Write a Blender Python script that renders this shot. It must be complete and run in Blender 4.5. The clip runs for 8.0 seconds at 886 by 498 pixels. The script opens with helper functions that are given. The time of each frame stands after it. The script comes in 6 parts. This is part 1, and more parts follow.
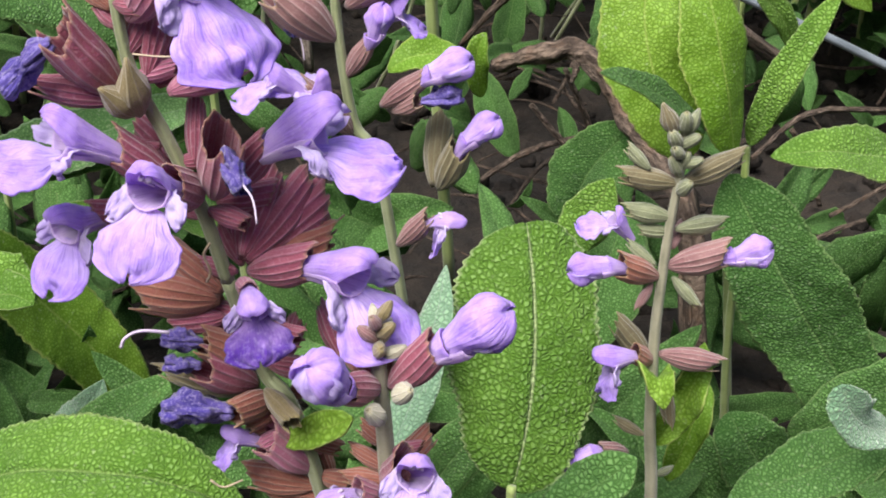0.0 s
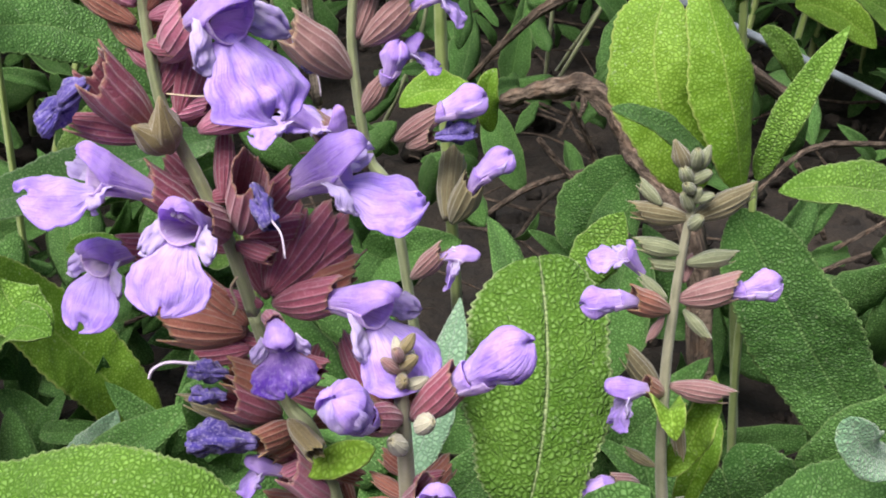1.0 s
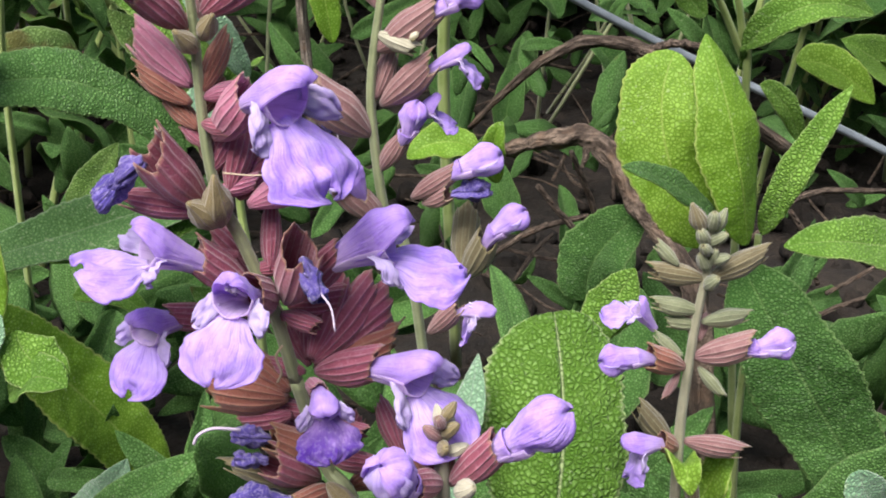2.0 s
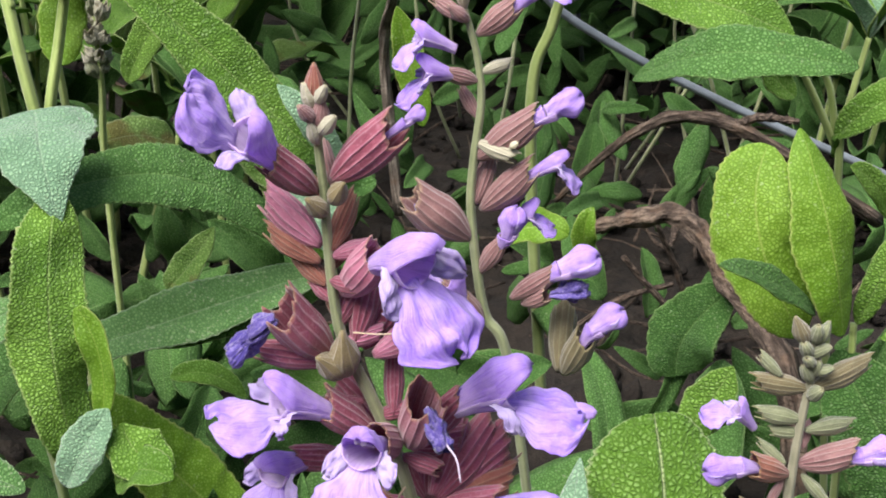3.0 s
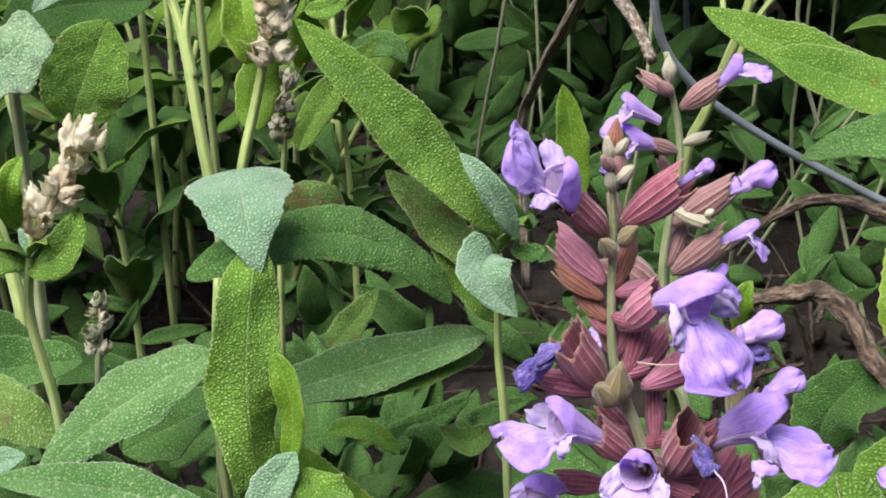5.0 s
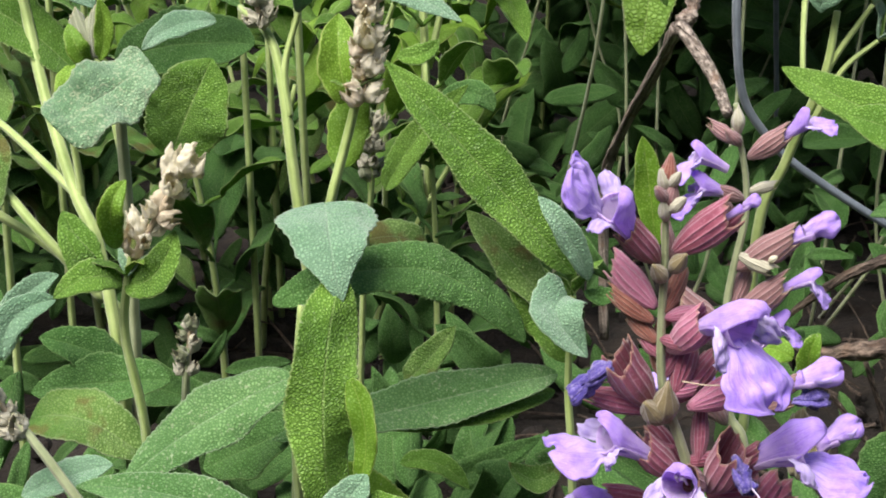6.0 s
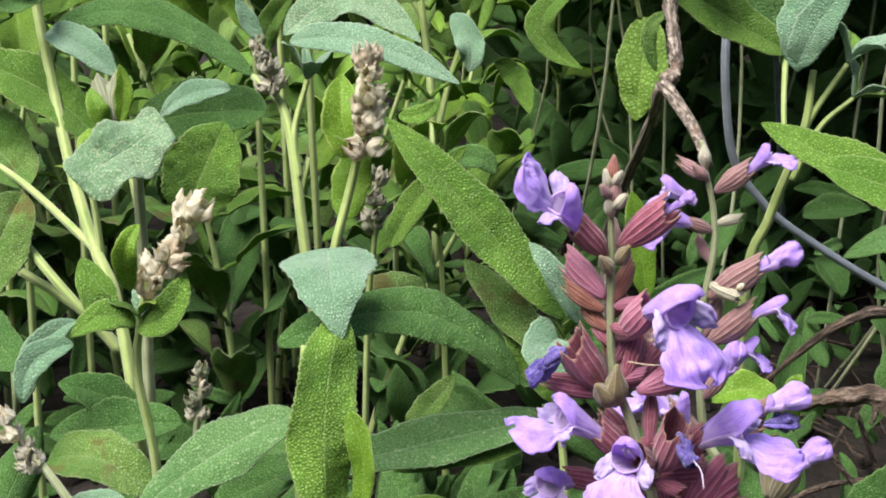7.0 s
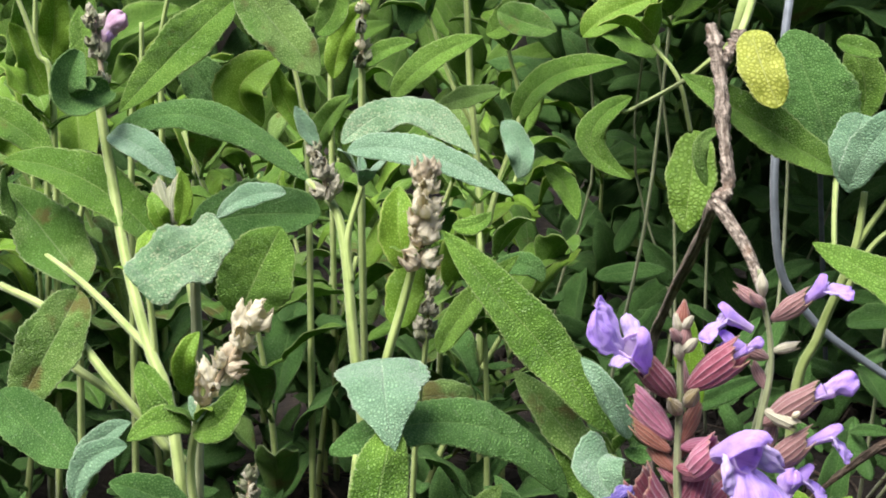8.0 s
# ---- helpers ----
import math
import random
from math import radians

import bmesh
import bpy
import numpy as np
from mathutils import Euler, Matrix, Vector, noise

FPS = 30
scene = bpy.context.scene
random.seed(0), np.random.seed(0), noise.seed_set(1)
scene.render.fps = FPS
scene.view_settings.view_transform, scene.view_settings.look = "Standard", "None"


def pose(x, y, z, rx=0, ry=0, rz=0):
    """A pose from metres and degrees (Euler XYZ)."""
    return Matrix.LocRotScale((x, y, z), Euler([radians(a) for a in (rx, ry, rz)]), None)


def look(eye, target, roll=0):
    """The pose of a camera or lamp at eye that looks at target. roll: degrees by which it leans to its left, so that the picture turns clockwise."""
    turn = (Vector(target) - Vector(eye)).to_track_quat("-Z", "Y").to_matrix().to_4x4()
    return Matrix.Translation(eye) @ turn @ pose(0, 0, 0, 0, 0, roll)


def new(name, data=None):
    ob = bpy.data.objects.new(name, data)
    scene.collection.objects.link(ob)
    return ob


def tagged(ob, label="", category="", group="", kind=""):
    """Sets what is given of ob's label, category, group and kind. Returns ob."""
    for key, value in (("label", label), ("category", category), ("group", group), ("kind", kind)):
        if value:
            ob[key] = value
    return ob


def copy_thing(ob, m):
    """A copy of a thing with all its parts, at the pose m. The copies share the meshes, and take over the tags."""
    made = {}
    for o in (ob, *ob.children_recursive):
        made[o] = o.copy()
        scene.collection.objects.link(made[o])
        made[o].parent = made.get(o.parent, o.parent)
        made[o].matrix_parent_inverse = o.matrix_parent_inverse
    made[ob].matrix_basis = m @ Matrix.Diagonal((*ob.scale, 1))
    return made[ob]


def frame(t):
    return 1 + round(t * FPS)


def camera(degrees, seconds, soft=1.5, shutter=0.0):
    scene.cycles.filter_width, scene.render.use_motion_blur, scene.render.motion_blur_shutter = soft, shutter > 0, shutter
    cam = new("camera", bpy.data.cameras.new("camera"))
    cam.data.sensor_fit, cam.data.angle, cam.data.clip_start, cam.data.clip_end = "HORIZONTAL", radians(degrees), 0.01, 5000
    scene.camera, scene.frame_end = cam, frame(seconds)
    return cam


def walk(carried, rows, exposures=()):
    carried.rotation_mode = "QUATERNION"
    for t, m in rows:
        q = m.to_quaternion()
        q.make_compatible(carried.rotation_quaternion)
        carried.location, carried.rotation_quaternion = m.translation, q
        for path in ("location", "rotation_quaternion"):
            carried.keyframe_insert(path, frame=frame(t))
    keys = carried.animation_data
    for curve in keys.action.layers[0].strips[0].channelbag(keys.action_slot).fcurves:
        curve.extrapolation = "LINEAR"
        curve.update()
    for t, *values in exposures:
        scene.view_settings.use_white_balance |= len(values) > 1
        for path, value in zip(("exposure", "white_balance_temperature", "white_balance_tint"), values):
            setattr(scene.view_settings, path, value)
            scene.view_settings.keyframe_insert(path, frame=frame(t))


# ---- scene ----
cam = camera(36.0, 8.0, soft=1.9)
PATH = [
    (0, (0.0195, -0.1561, 0.2965), (0.0498, 0.1012, 0.1453), 1.45),
    (0.5, (0.0157, -0.1555, 0.3016), (0.0472, 0.1014, 0.1500), 1.24),
    (1, (0.0164, -0.1595, 0.2990), (0.0467, 0.1012, 0.1538), 1.54),
    (1.2, (0.0155, -0.1575, 0.3028), (0.0459, 0.1020, 0.1553), 1.41),
    (2.3, (0.0065, -0.1618, 0.3087), (0.0428, 0.1026, 0.1717), 2.30),
    (2.5, (0.0075, -0.1564, 0.3159), (0.0370, 0.1084, 0.1782), 1.20),
    (3, (0.0008, -0.1577, 0.3222), (0.0213, 0.1103, 0.1890), 0.18),
    (3.5, (-0.0102, -0.1646, 0.3200), (0.0040, 0.1069, 0.1933), -0.01),
    (4, (-0.0153, -0.1659, 0.3214), (-0.0053, 0.1085, 0.2005), -0.17),
    (4.2, (-0.0182, -0.1647, 0.3241), (-0.0063, 0.1085, 0.2009), 0.14),
    (5.3, (-0.0315, -0.1815, 0.3236), (-0.0300, 0.0959, 0.2094), 1.38),
    (5.5, (-0.0298, -0.1836, 0.3229), (-0.0335, 0.0935, 0.2079), 1.36),
    (6, (-0.0263, -0.1934, 0.3246), (-0.0399, 0.0874, 0.2200), 2.05),
    (6.5, (-0.0224, -0.2114, 0.3148), (-0.0418, 0.0722, 0.2189), 2.39),
    (7, (-0.0146, -0.2194, 0.3163), (-0.0353, 0.0679, 0.2322), 1.45),
    (7.5, (-0.0152, -0.2202, 0.3236), (-0.0401, 0.0700, 0.2519), 1.64),
    (8, (-0.0216, -0.2231, 0.3263), (-0.0503, 0.0680, 0.2598), 2.47),
]
walk(cam, [(t, look(eye, target, roll)) for t, eye, target, roll in PATH], exposures=[(0, 1.04), (4.2, 1.05), (5.5, 1.04), (7, 1.14), (8, 1.23)])

# ---- daylight: soft light under a bright hazy sky ----
world = bpy.data.worlds.new("sky")
scene.world = world
world.use_nodes = True
wn = world.node_tree
sky = wn.nodes.new("ShaderNodeTexSky")
sky.sky_type, sky.sun_disc = "NISHITA", False
sky.sun_elevation, sky.sun_rotation = radians(60), radians(-139)
sky.air_density, sky.dust_density = 1.0, 4.0
wn.links.new(sky.outputs[0], wn.nodes["Background"].inputs[0])
wn.nodes["Background"].inputs[1].default_value = 0.103
sun = new("sun", bpy.data.lights.new("sun", "SUN"))
sun.data.energy, sun.data.angle, sun.data.color = 3.4, radians(40), (1.0, 0.95, 0.95)
sun.matrix_world = look((-0.5, -0.58, 1.3), (0, 0, 0))


# ---- materials ----
def material(name, rough=0.6, sheen=0.0, translucent=0.0, bump=0.0):
    """A principled material; returns it with its nodes, a linker, the shader and a bump node."""
    m = bpy.data.materials.new(name)
    m.use_nodes = True
    nt = m.node_tree
    sh = nt.nodes["Principled BSDF"]
    sh.inputs["Roughness"].default_value = rough
    sh.inputs["Sheen Weight"].default_value = sheen
    sh.inputs["Specular IOR Level"].default_value = 0.5
    bp = nt.nodes.new("ShaderNodeBump")
    bp.inputs["Strength"].default_value = bump
    bp.inputs["Distance"].default_value = 0.0008
    nt.links.new(bp.outputs[0], sh.inputs["Normal"])
    if translucent:
        tr, mx = nt.nodes.new("ShaderNodeBsdfTranslucent"), nt.nodes.new("ShaderNodeMixShader")
        mx.inputs[0].default_value = translucent
        nt.links.new(sh.outputs[0], mx.inputs[1])
        nt.links.new(tr.outputs[0], mx.inputs[2])
        nt.links.new(mx.outputs[0], nt.nodes["Material Output"].inputs[0])
        m["tr"] = tr.name
    return m, nt, sh, bp


def node(nt, kind, **values):
    n = nt.nodes.new("ShaderNode" + kind)
    for k, v in values.items():
        n.inputs[k].default_value = v
    return n


def math_node(nt, op, a, b=None, c=None):
    n = nt.nodes.new("ShaderNodeMath")
    n.operation = op
    for i, v in enumerate((a, b, c)):
        if v is None:
            continue
        if isinstance(v, (int, float)):
            n.inputs[i].default_value = v
        else:
            nt.links.new(v, n.inputs[i])
    return n.outputs[0]


def mix(nt, fac, a, b):
    n = nt.nodes.new("ShaderNodeMix")
    n.data_type = "RGBA"
    for i, v in ((0, fac), (6, a), (7, b)):
        if isinstance(v, (int, float)):
            n.inputs[i].default_value = v
        elif isinstance(v, tuple):
            n.inputs[i].default_value = (*v, 1)
        else:
            nt.links.new(v, n.inputs[i])
    return n.outputs[2]


def noise_at(nt, co, scale, detail=3.0):
    n = node(nt, "TexNoise", Scale=scale, Detail=detail)
    nt.links.new(co, n.inputs["Vector"])
    return n.outputs[0]


def ramp(nt, v, lo, hi):
    n = nt.nodes.new("ShaderNodeMapRange")
    n.inputs[1].default_value, n.inputs[2].default_value = lo, hi
    nt.links.new(v, n.inputs[0])
    return n.outputs[0]


def paint(m, nt, sh, colour):
    nt.links.new(colour, sh.inputs["Base Color"])
    if "tr" in m:
        nt.links.new(colour, nt.nodes[m["tr"]].inputs[0])


def leaf_material(name, deep, light, vein, pebble=1020.0, bump=0.6, blotch=0.35, translucent=0.34, brown=0.62, sheen=0.04, rib=0.3, flecks=0.0):
    """Pebbled sage leaf: rounded cells between fine veins, shade painted into their creases, a pale midrib, mottled
    tone and dry brown spots.
    """
    m, nt, sh, bp = material(name, 0.46, sheen, translucent, bump)
    sh.inputs["Specular IOR Level"].default_value = 0.22
    co, uv = nt.nodes.new("ShaderNodeNewGeometry").outputs[0], nt.nodes.new("ShaderNodeUVMap").outputs[0]
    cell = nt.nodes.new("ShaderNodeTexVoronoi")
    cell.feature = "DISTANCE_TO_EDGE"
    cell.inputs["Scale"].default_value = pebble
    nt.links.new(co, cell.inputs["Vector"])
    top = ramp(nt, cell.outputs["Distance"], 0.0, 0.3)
    sp = nt.nodes.new("ShaderNodeSeparateXYZ")
    nt.links.new(uv, sp.inputs[0])
    across = math_node(nt, "ABSOLUTE", math_node(nt, "SUBTRACT", sp.outputs[0], 0.5))
    mid = ramp(nt, across, 0.02, 0.006)
    slant = math_node(nt, "SUBTRACT", sp.outputs[1], math_node(nt, "MULTIPLY", across, 0.35))
    saw = math_node(nt, "ABSOLUTE", math_node(nt, "SUBTRACT", math_node(nt, "FRACT", math_node(nt, "MULTIPLY", slant, 13.0)), 0.5))
    side = ramp(nt, saw, 0.07, 0.0)
    info = nt.nodes.new("ShaderNodeObjectInfo")
    tone = math_node(nt, "ADD", noise_at(nt, co, 45.0), math_node(nt, "MULTIPLY", math_node(nt, "SUBTRACT", info.outputs["Random"], 0.5), 0.3))
    col = mix(nt, ramp(nt, tone, 0.5 - blotch * 0.6, 0.5 + blotch * 0.6), deep, light)
    # creases between the cells painted darker, as the shade in them
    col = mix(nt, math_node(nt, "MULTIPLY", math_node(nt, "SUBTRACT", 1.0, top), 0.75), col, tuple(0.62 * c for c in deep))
    # cell tops painted paler: pale hairs and a highlight in the colour
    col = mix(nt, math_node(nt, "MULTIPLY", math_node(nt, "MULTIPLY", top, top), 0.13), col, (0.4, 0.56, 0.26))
    col = mix(nt, math_node(nt, "MULTIPLY", side, 0.06), col, vein)
    fleck = math_node(nt, "MULTIPLY", ramp(nt, noise_at(nt, co, 900.0, 1.0), 0.66 - 0.6 * flecks, 0.74 - 0.6 * flecks), ramp(nt, noise_at(nt, co, 60.0), 0.45 - flecks, 0.6 - flecks))
    col = mix(nt, math_node(nt, "MULTIPLY", fleck, 0.3 + 2.5 * flecks), col, (0.5, 0.57, 0.36))
    spots = ramp(nt, noise_at(nt, co, 75.0, 6.0), brown, brown + 0.09)
    col = mix(nt, math_node(nt, "MULTIPLY", spots, 0.75), col, (0.15, 0.115, 0.035))
    col = mix(nt, math_node(nt, "MULTIPLY", ramp(nt, across, 0.465, 0.495), 0.6), col, vein)
    col = mix(nt, math_node(nt, "MULTIPLY", mid, rib), col, vein)
    paint(m, nt, sh, col)
    h = math_node(nt, "SUBTRACT", math_node(nt, "ADD", top, math_node(nt, "MULTIPLY", side, -0.2)), math_node(nt, "MULTIPLY", mid, 0.8))
    nt.links.new(math_node(nt, "ADD", h, math_node(nt, "MULTIPLY", noise_at(nt, co, 2500.0, 2.0), 0.12)), bp.inputs["Height"])
    return m


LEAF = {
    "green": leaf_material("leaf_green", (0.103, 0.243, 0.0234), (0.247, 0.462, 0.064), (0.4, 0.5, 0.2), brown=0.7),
    # tone of the darker leaves; low and background leaves take it as painted shade
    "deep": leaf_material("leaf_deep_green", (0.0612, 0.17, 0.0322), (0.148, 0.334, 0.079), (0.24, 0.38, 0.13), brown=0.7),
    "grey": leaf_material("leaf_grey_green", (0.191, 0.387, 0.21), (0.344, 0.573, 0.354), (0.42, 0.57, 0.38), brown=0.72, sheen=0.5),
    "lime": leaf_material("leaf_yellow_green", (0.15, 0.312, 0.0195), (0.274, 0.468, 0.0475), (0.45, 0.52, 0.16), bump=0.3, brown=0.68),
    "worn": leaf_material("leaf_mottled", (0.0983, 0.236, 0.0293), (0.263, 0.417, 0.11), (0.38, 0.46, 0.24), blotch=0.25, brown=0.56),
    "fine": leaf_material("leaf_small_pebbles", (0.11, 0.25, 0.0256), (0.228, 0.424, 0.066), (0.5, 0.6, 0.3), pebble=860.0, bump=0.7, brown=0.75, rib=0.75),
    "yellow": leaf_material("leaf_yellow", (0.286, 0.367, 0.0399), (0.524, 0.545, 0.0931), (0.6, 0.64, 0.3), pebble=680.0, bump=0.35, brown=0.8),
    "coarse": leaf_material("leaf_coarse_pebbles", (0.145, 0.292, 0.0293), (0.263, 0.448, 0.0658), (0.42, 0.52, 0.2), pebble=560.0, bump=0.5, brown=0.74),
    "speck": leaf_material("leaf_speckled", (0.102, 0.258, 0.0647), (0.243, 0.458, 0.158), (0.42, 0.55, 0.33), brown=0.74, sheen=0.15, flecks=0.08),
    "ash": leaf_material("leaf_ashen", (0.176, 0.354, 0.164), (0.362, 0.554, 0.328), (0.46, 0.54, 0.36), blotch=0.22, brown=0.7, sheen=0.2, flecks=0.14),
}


def striped(name, dark, pale, edge, ribs, rough=0.6, translucent=0.15, vary=0.25, tip=(0.3, 0.25, 0.1)):
    """Ribbed hairy sepal or petal: stripes that run from base to mouth, a tint at the mouth, tone by piece."""
    m, nt, sh, bp = material(name, rough, 0.35, translucent, 0.6)
    co, uv = nt.nodes.new("ShaderNodeNewGeometry").outputs[0], nt.nodes.new("ShaderNodeUVMap").outputs[0]
    sp = nt.nodes.new("ShaderNodeSeparateXYZ")
    nt.links.new(uv, sp.inputs[0])
    wob = math_node(nt, "MULTIPLY", math_node(nt, "SUBTRACT", noise_at(nt, co, 300.0), 0.5), 0.35)
    wave = math_node(nt, "SINE", math_node(nt, "ADD", math_node(nt, "ADD", math_node(nt, "MULTIPLY", sp.outputs[0], ribs * math.tau), wob), math.pi / 2))
    stripe = ramp(nt, wave, 0.45, 1.0)
    rnd = nt.nodes.new("ShaderNodeObjectInfo").outputs["Random"]
    body = mix(nt, ramp(nt, noise_at(nt, co, 220.0, 4.0), 0.3, 0.7), dark, edge)
    body = mix(nt, math_node(nt, "MULTIPLY", rnd, vary), body, edge)
    col = mix(nt, math_node(nt, "MULTIPLY", math_node(nt, "MULTIPLY", stripe, ramp(nt, noise_at(nt, co, 500.0, 3.0), 0.15, 0.6)), 0.5), body, pale)
    col = mix(nt, math_node(nt, "MULTIPLY", ramp(nt, noise_at(nt, co, 1800.0, 2.0), 0.55, 0.75), 0.35), col, pale)
    col = mix(nt, math_node(nt, "MULTIPLY", ramp(nt, sp.outputs[1], 0.93, 1.0), 0.45), col, tip)
    paint(m, nt, sh, col)
    nt.links.new(math_node(nt, "ADD", math_node(nt, "MULTIPLY", stripe, 0.5), math_node(nt, "MULTIPLY", noise_at(nt, co, 3500.0, 2.0), 0.4)), bp.inputs["Height"])
    return m


CALYX = {
    "red": striped("calyx_red", (0.21, 0.034, 0.064), (0.62, 0.33, 0.4), (0.36, 0.088, 0.138), 15, translucent=0.25),
    "pink": striped("calyx_pink", (0.42, 0.1, 0.175), (0.76, 0.46, 0.56), (0.54, 0.2, 0.3), 15, translucent=0.25),
    "brown": striped("calyx_brown", (0.2, 0.052, 0.034), (0.5, 0.29, 0.19), (0.34, 0.12, 0.075), 15, translucent=0.22),
    "green": striped("calyx_green", (0.11, 0.09, 0.04), (0.3, 0.29, 0.16), (0.18, 0.15, 0.07), 13),
    "mauve": striped("calyx_mauve", (0.18, 0.075, 0.078), (0.46, 0.32, 0.3), (0.28, 0.145, 0.135), 15),
    "pale": striped("calyx_pale_green", (0.13, 0.15, 0.07), (0.38, 0.41, 0.26), (0.21, 0.235, 0.125), 11),
    "olive": striped("calyx_olive", (0.15, 0.12, 0.045), (0.32, 0.27, 0.14), (0.22, 0.17, 0.07), 9),
    "straw": striped("calyx_dry", (0.8, 0.75, 0.55), (0.95, 0.93, 0.82), (0.88, 0.85, 0.68), 9, translucent=0.55),
    "husk": striped("calyx_husk", (0.62, 0.54, 0.37), (0.9, 0.86, 0.71), (0.78, 0.71, 0.54), 9, translucent=0.55),
    "dust": striped("calyx_grey", (0.36, 0.35, 0.24), (0.6, 0.58, 0.45), (0.46, 0.44, 0.32), 9),
}


def petal_material(name, main, pale, vein, translucent=0.5):
    """Thin petal: paler towards the throat, fine darker veins along it."""
    m, nt, sh, bp = material(name, 0.8, 0.25, translucent, 0.55)
    sh.inputs["Specular IOR Level"].default_value = 0.2
    co, uv = nt.nodes.new("ShaderNodeNewGeometry").outputs[0], nt.nodes.new("ShaderNodeUVMap").outputs[0]
    sp = nt.nodes.new("ShaderNodeSeparateXYZ")
    nt.links.new(uv, sp.inputs[0])
    streak = nt.nodes.new("ShaderNodeMapping")
    streak.inputs["Scale"].default_value = (44, 2.5, 1)
    nt.links.new(uv, streak.inputs["Vector"])
    rnd = nt.nodes.new("ShaderNodeObjectInfo").outputs["Random"]
    shift = nt.nodes.new("ShaderNodeCombineXYZ")
    nt.links.new(math_node(nt, "MULTIPLY", rnd, 50.0), shift.inputs[0])
    nt.links.new(shift.outputs[0], streak.inputs["Location"])
    wave = noise_at(nt, streak.outputs[0], 1.0, 2.0)
    col = mix(nt, ramp(nt, math_node(nt, "ADD", sp.outputs[1], math_node(nt, "MULTIPLY", math_node(nt, "SUBTRACT", noise_at(nt, co, 170.0), 0.5), 1.3)), -0.12, 0.55), pale, main)
    col = mix(nt, math_node(nt, "MULTIPLY", ramp(nt, wave, 0.5, 0.64), 0.55), col, vein)
    col = mix(nt, math_node(nt, "MULTIPLY", ramp(nt, noise_at(nt, co, 420.0, 4.0), 0.45, 0.7), 0.45), col, pale)
    col = mix(nt, math_node(nt, "MULTIPLY", rnd, 0.22), col, pale)
    col = mix(nt, math_node(nt, "MULTIPLY", ramp(nt, noise_at(nt, co, 2200.0, 3.0), 0.5, 0.72), 0.22), col, (0.86, 0.76, 0.96))
    paint(m, nt, sh, col)
    nt.links.new(math_node(nt, "ADD", wave, math_node(nt, "MULTIPLY", noise_at(nt, co, 1500.0, 5.0), 0.5)), bp.inputs["Height"])
    return m


PETAL = {
    "lilac": petal_material("petal_lilac", (0.54, 0.345, 0.95), (0.83, 0.69, 0.99), (0.28, 0.14, 0.66)),
    "hood": petal_material("petal_hood", (0.58, 0.375, 0.93), (0.83, 0.66, 0.98), (0.33, 0.17, 0.64)),
    "white": petal_material("petal_pale", (0.66, 0.53, 0.93), (0.88, 0.82, 0.98), (0.42, 0.28, 0.7)),
    "throat": petal_material("petal_throat", (0.78, 0.62, 0.92), (0.93, 0.85, 0.97), (0.5, 0.3, 0.64), 0.58),
    "blush": petal_material("petal_blush", (0.72, 0.5, 0.66), (0.86, 0.74, 0.82), (0.5, 0.28, 0.46)),
    "faded": petal_material("petal_faded_blue", (0.05, 0.035, 0.22), (0.17, 0.13, 0.4), (0.02, 0.016, 0.1), 0.1),
    "violet": petal_material("petal_deep_violet", (0.13, 0.045, 0.45), (0.5, 0.33, 0.68), (0.1, 0.04, 0.32)),
}


def stem_material(name, dark, light, ring=0.0):
    m, nt, sh, bp = material(name, 0.6, 0.3, 0.0, 0.3)
    co, uv = nt.nodes.new("ShaderNodeNewGeometry").outputs[0], nt.nodes.new("ShaderNodeUVMap").outputs[0]
    sp = nt.nodes.new("ShaderNodeSeparateXYZ")
    nt.links.new(uv, sp.inputs[0])
    wave = ramp(nt, math_node(nt, "SINE", math_node(nt, "MULTIPLY", sp.outputs[0], 4 * math.tau)), -0.4, 1.0)
    col = mix(nt, ramp(nt, noise_at(nt, co, 130.0, 5.0), 0.3, 0.7), dark, light)
    col = mix(nt, math_node(nt, "MULTIPLY", wave, 0.35), col, light)
    paint(m, nt, sh, col)
    nt.links.new(math_node(nt, "ADD", math_node(nt, "MULTIPLY", wave, 0.4), noise_at(nt, co, 1600.0, 4.0)), bp.inputs["Height"])
    return m


def bark_material(name, dark, light):
    """Fissured bark: long dark cracks between pale flaking strips."""
    m, nt, sh, bp = material(name, 0.85, 0.0, 0.0, 0.9)
    bp.inputs["Distance"].default_value = 0.0015
    co, uv = nt.nodes.new("ShaderNodeNewGeometry").outputs[0], nt.nodes.new("ShaderNodeUVMap").outputs[0]
    strip = nt.nodes.new("ShaderNodeMapping")
    strip.inputs["Scale"].default_value = (9, 14, 1)
    nt.links.new(uv, strip.inputs["Vector"])
    crack = ramp(nt, noise_at(nt, strip.outputs[0], 1.0, 6.0), 0.4, 0.6)
    grain = noise_at(nt, co, 900.0, 5.0)
    col = mix(nt, crack, dark, light)
    col = mix(nt, math_node(nt, "MULTIPLY", ramp(nt, grain, 0.45, 0.7), 0.6), col, dark)
    col = mix(nt, math_node(nt, "MULTIPLY", ramp(nt, noise_at(nt, co, 160.0, 4.0), 0.55, 0.7), 0.5), col, (0.2, 0.12, 0.07))
    paint(m, nt, sh, col)
    nt.links.new(math_node(nt, "ADD", crack, grain), bp.inputs["Height"])
    return m


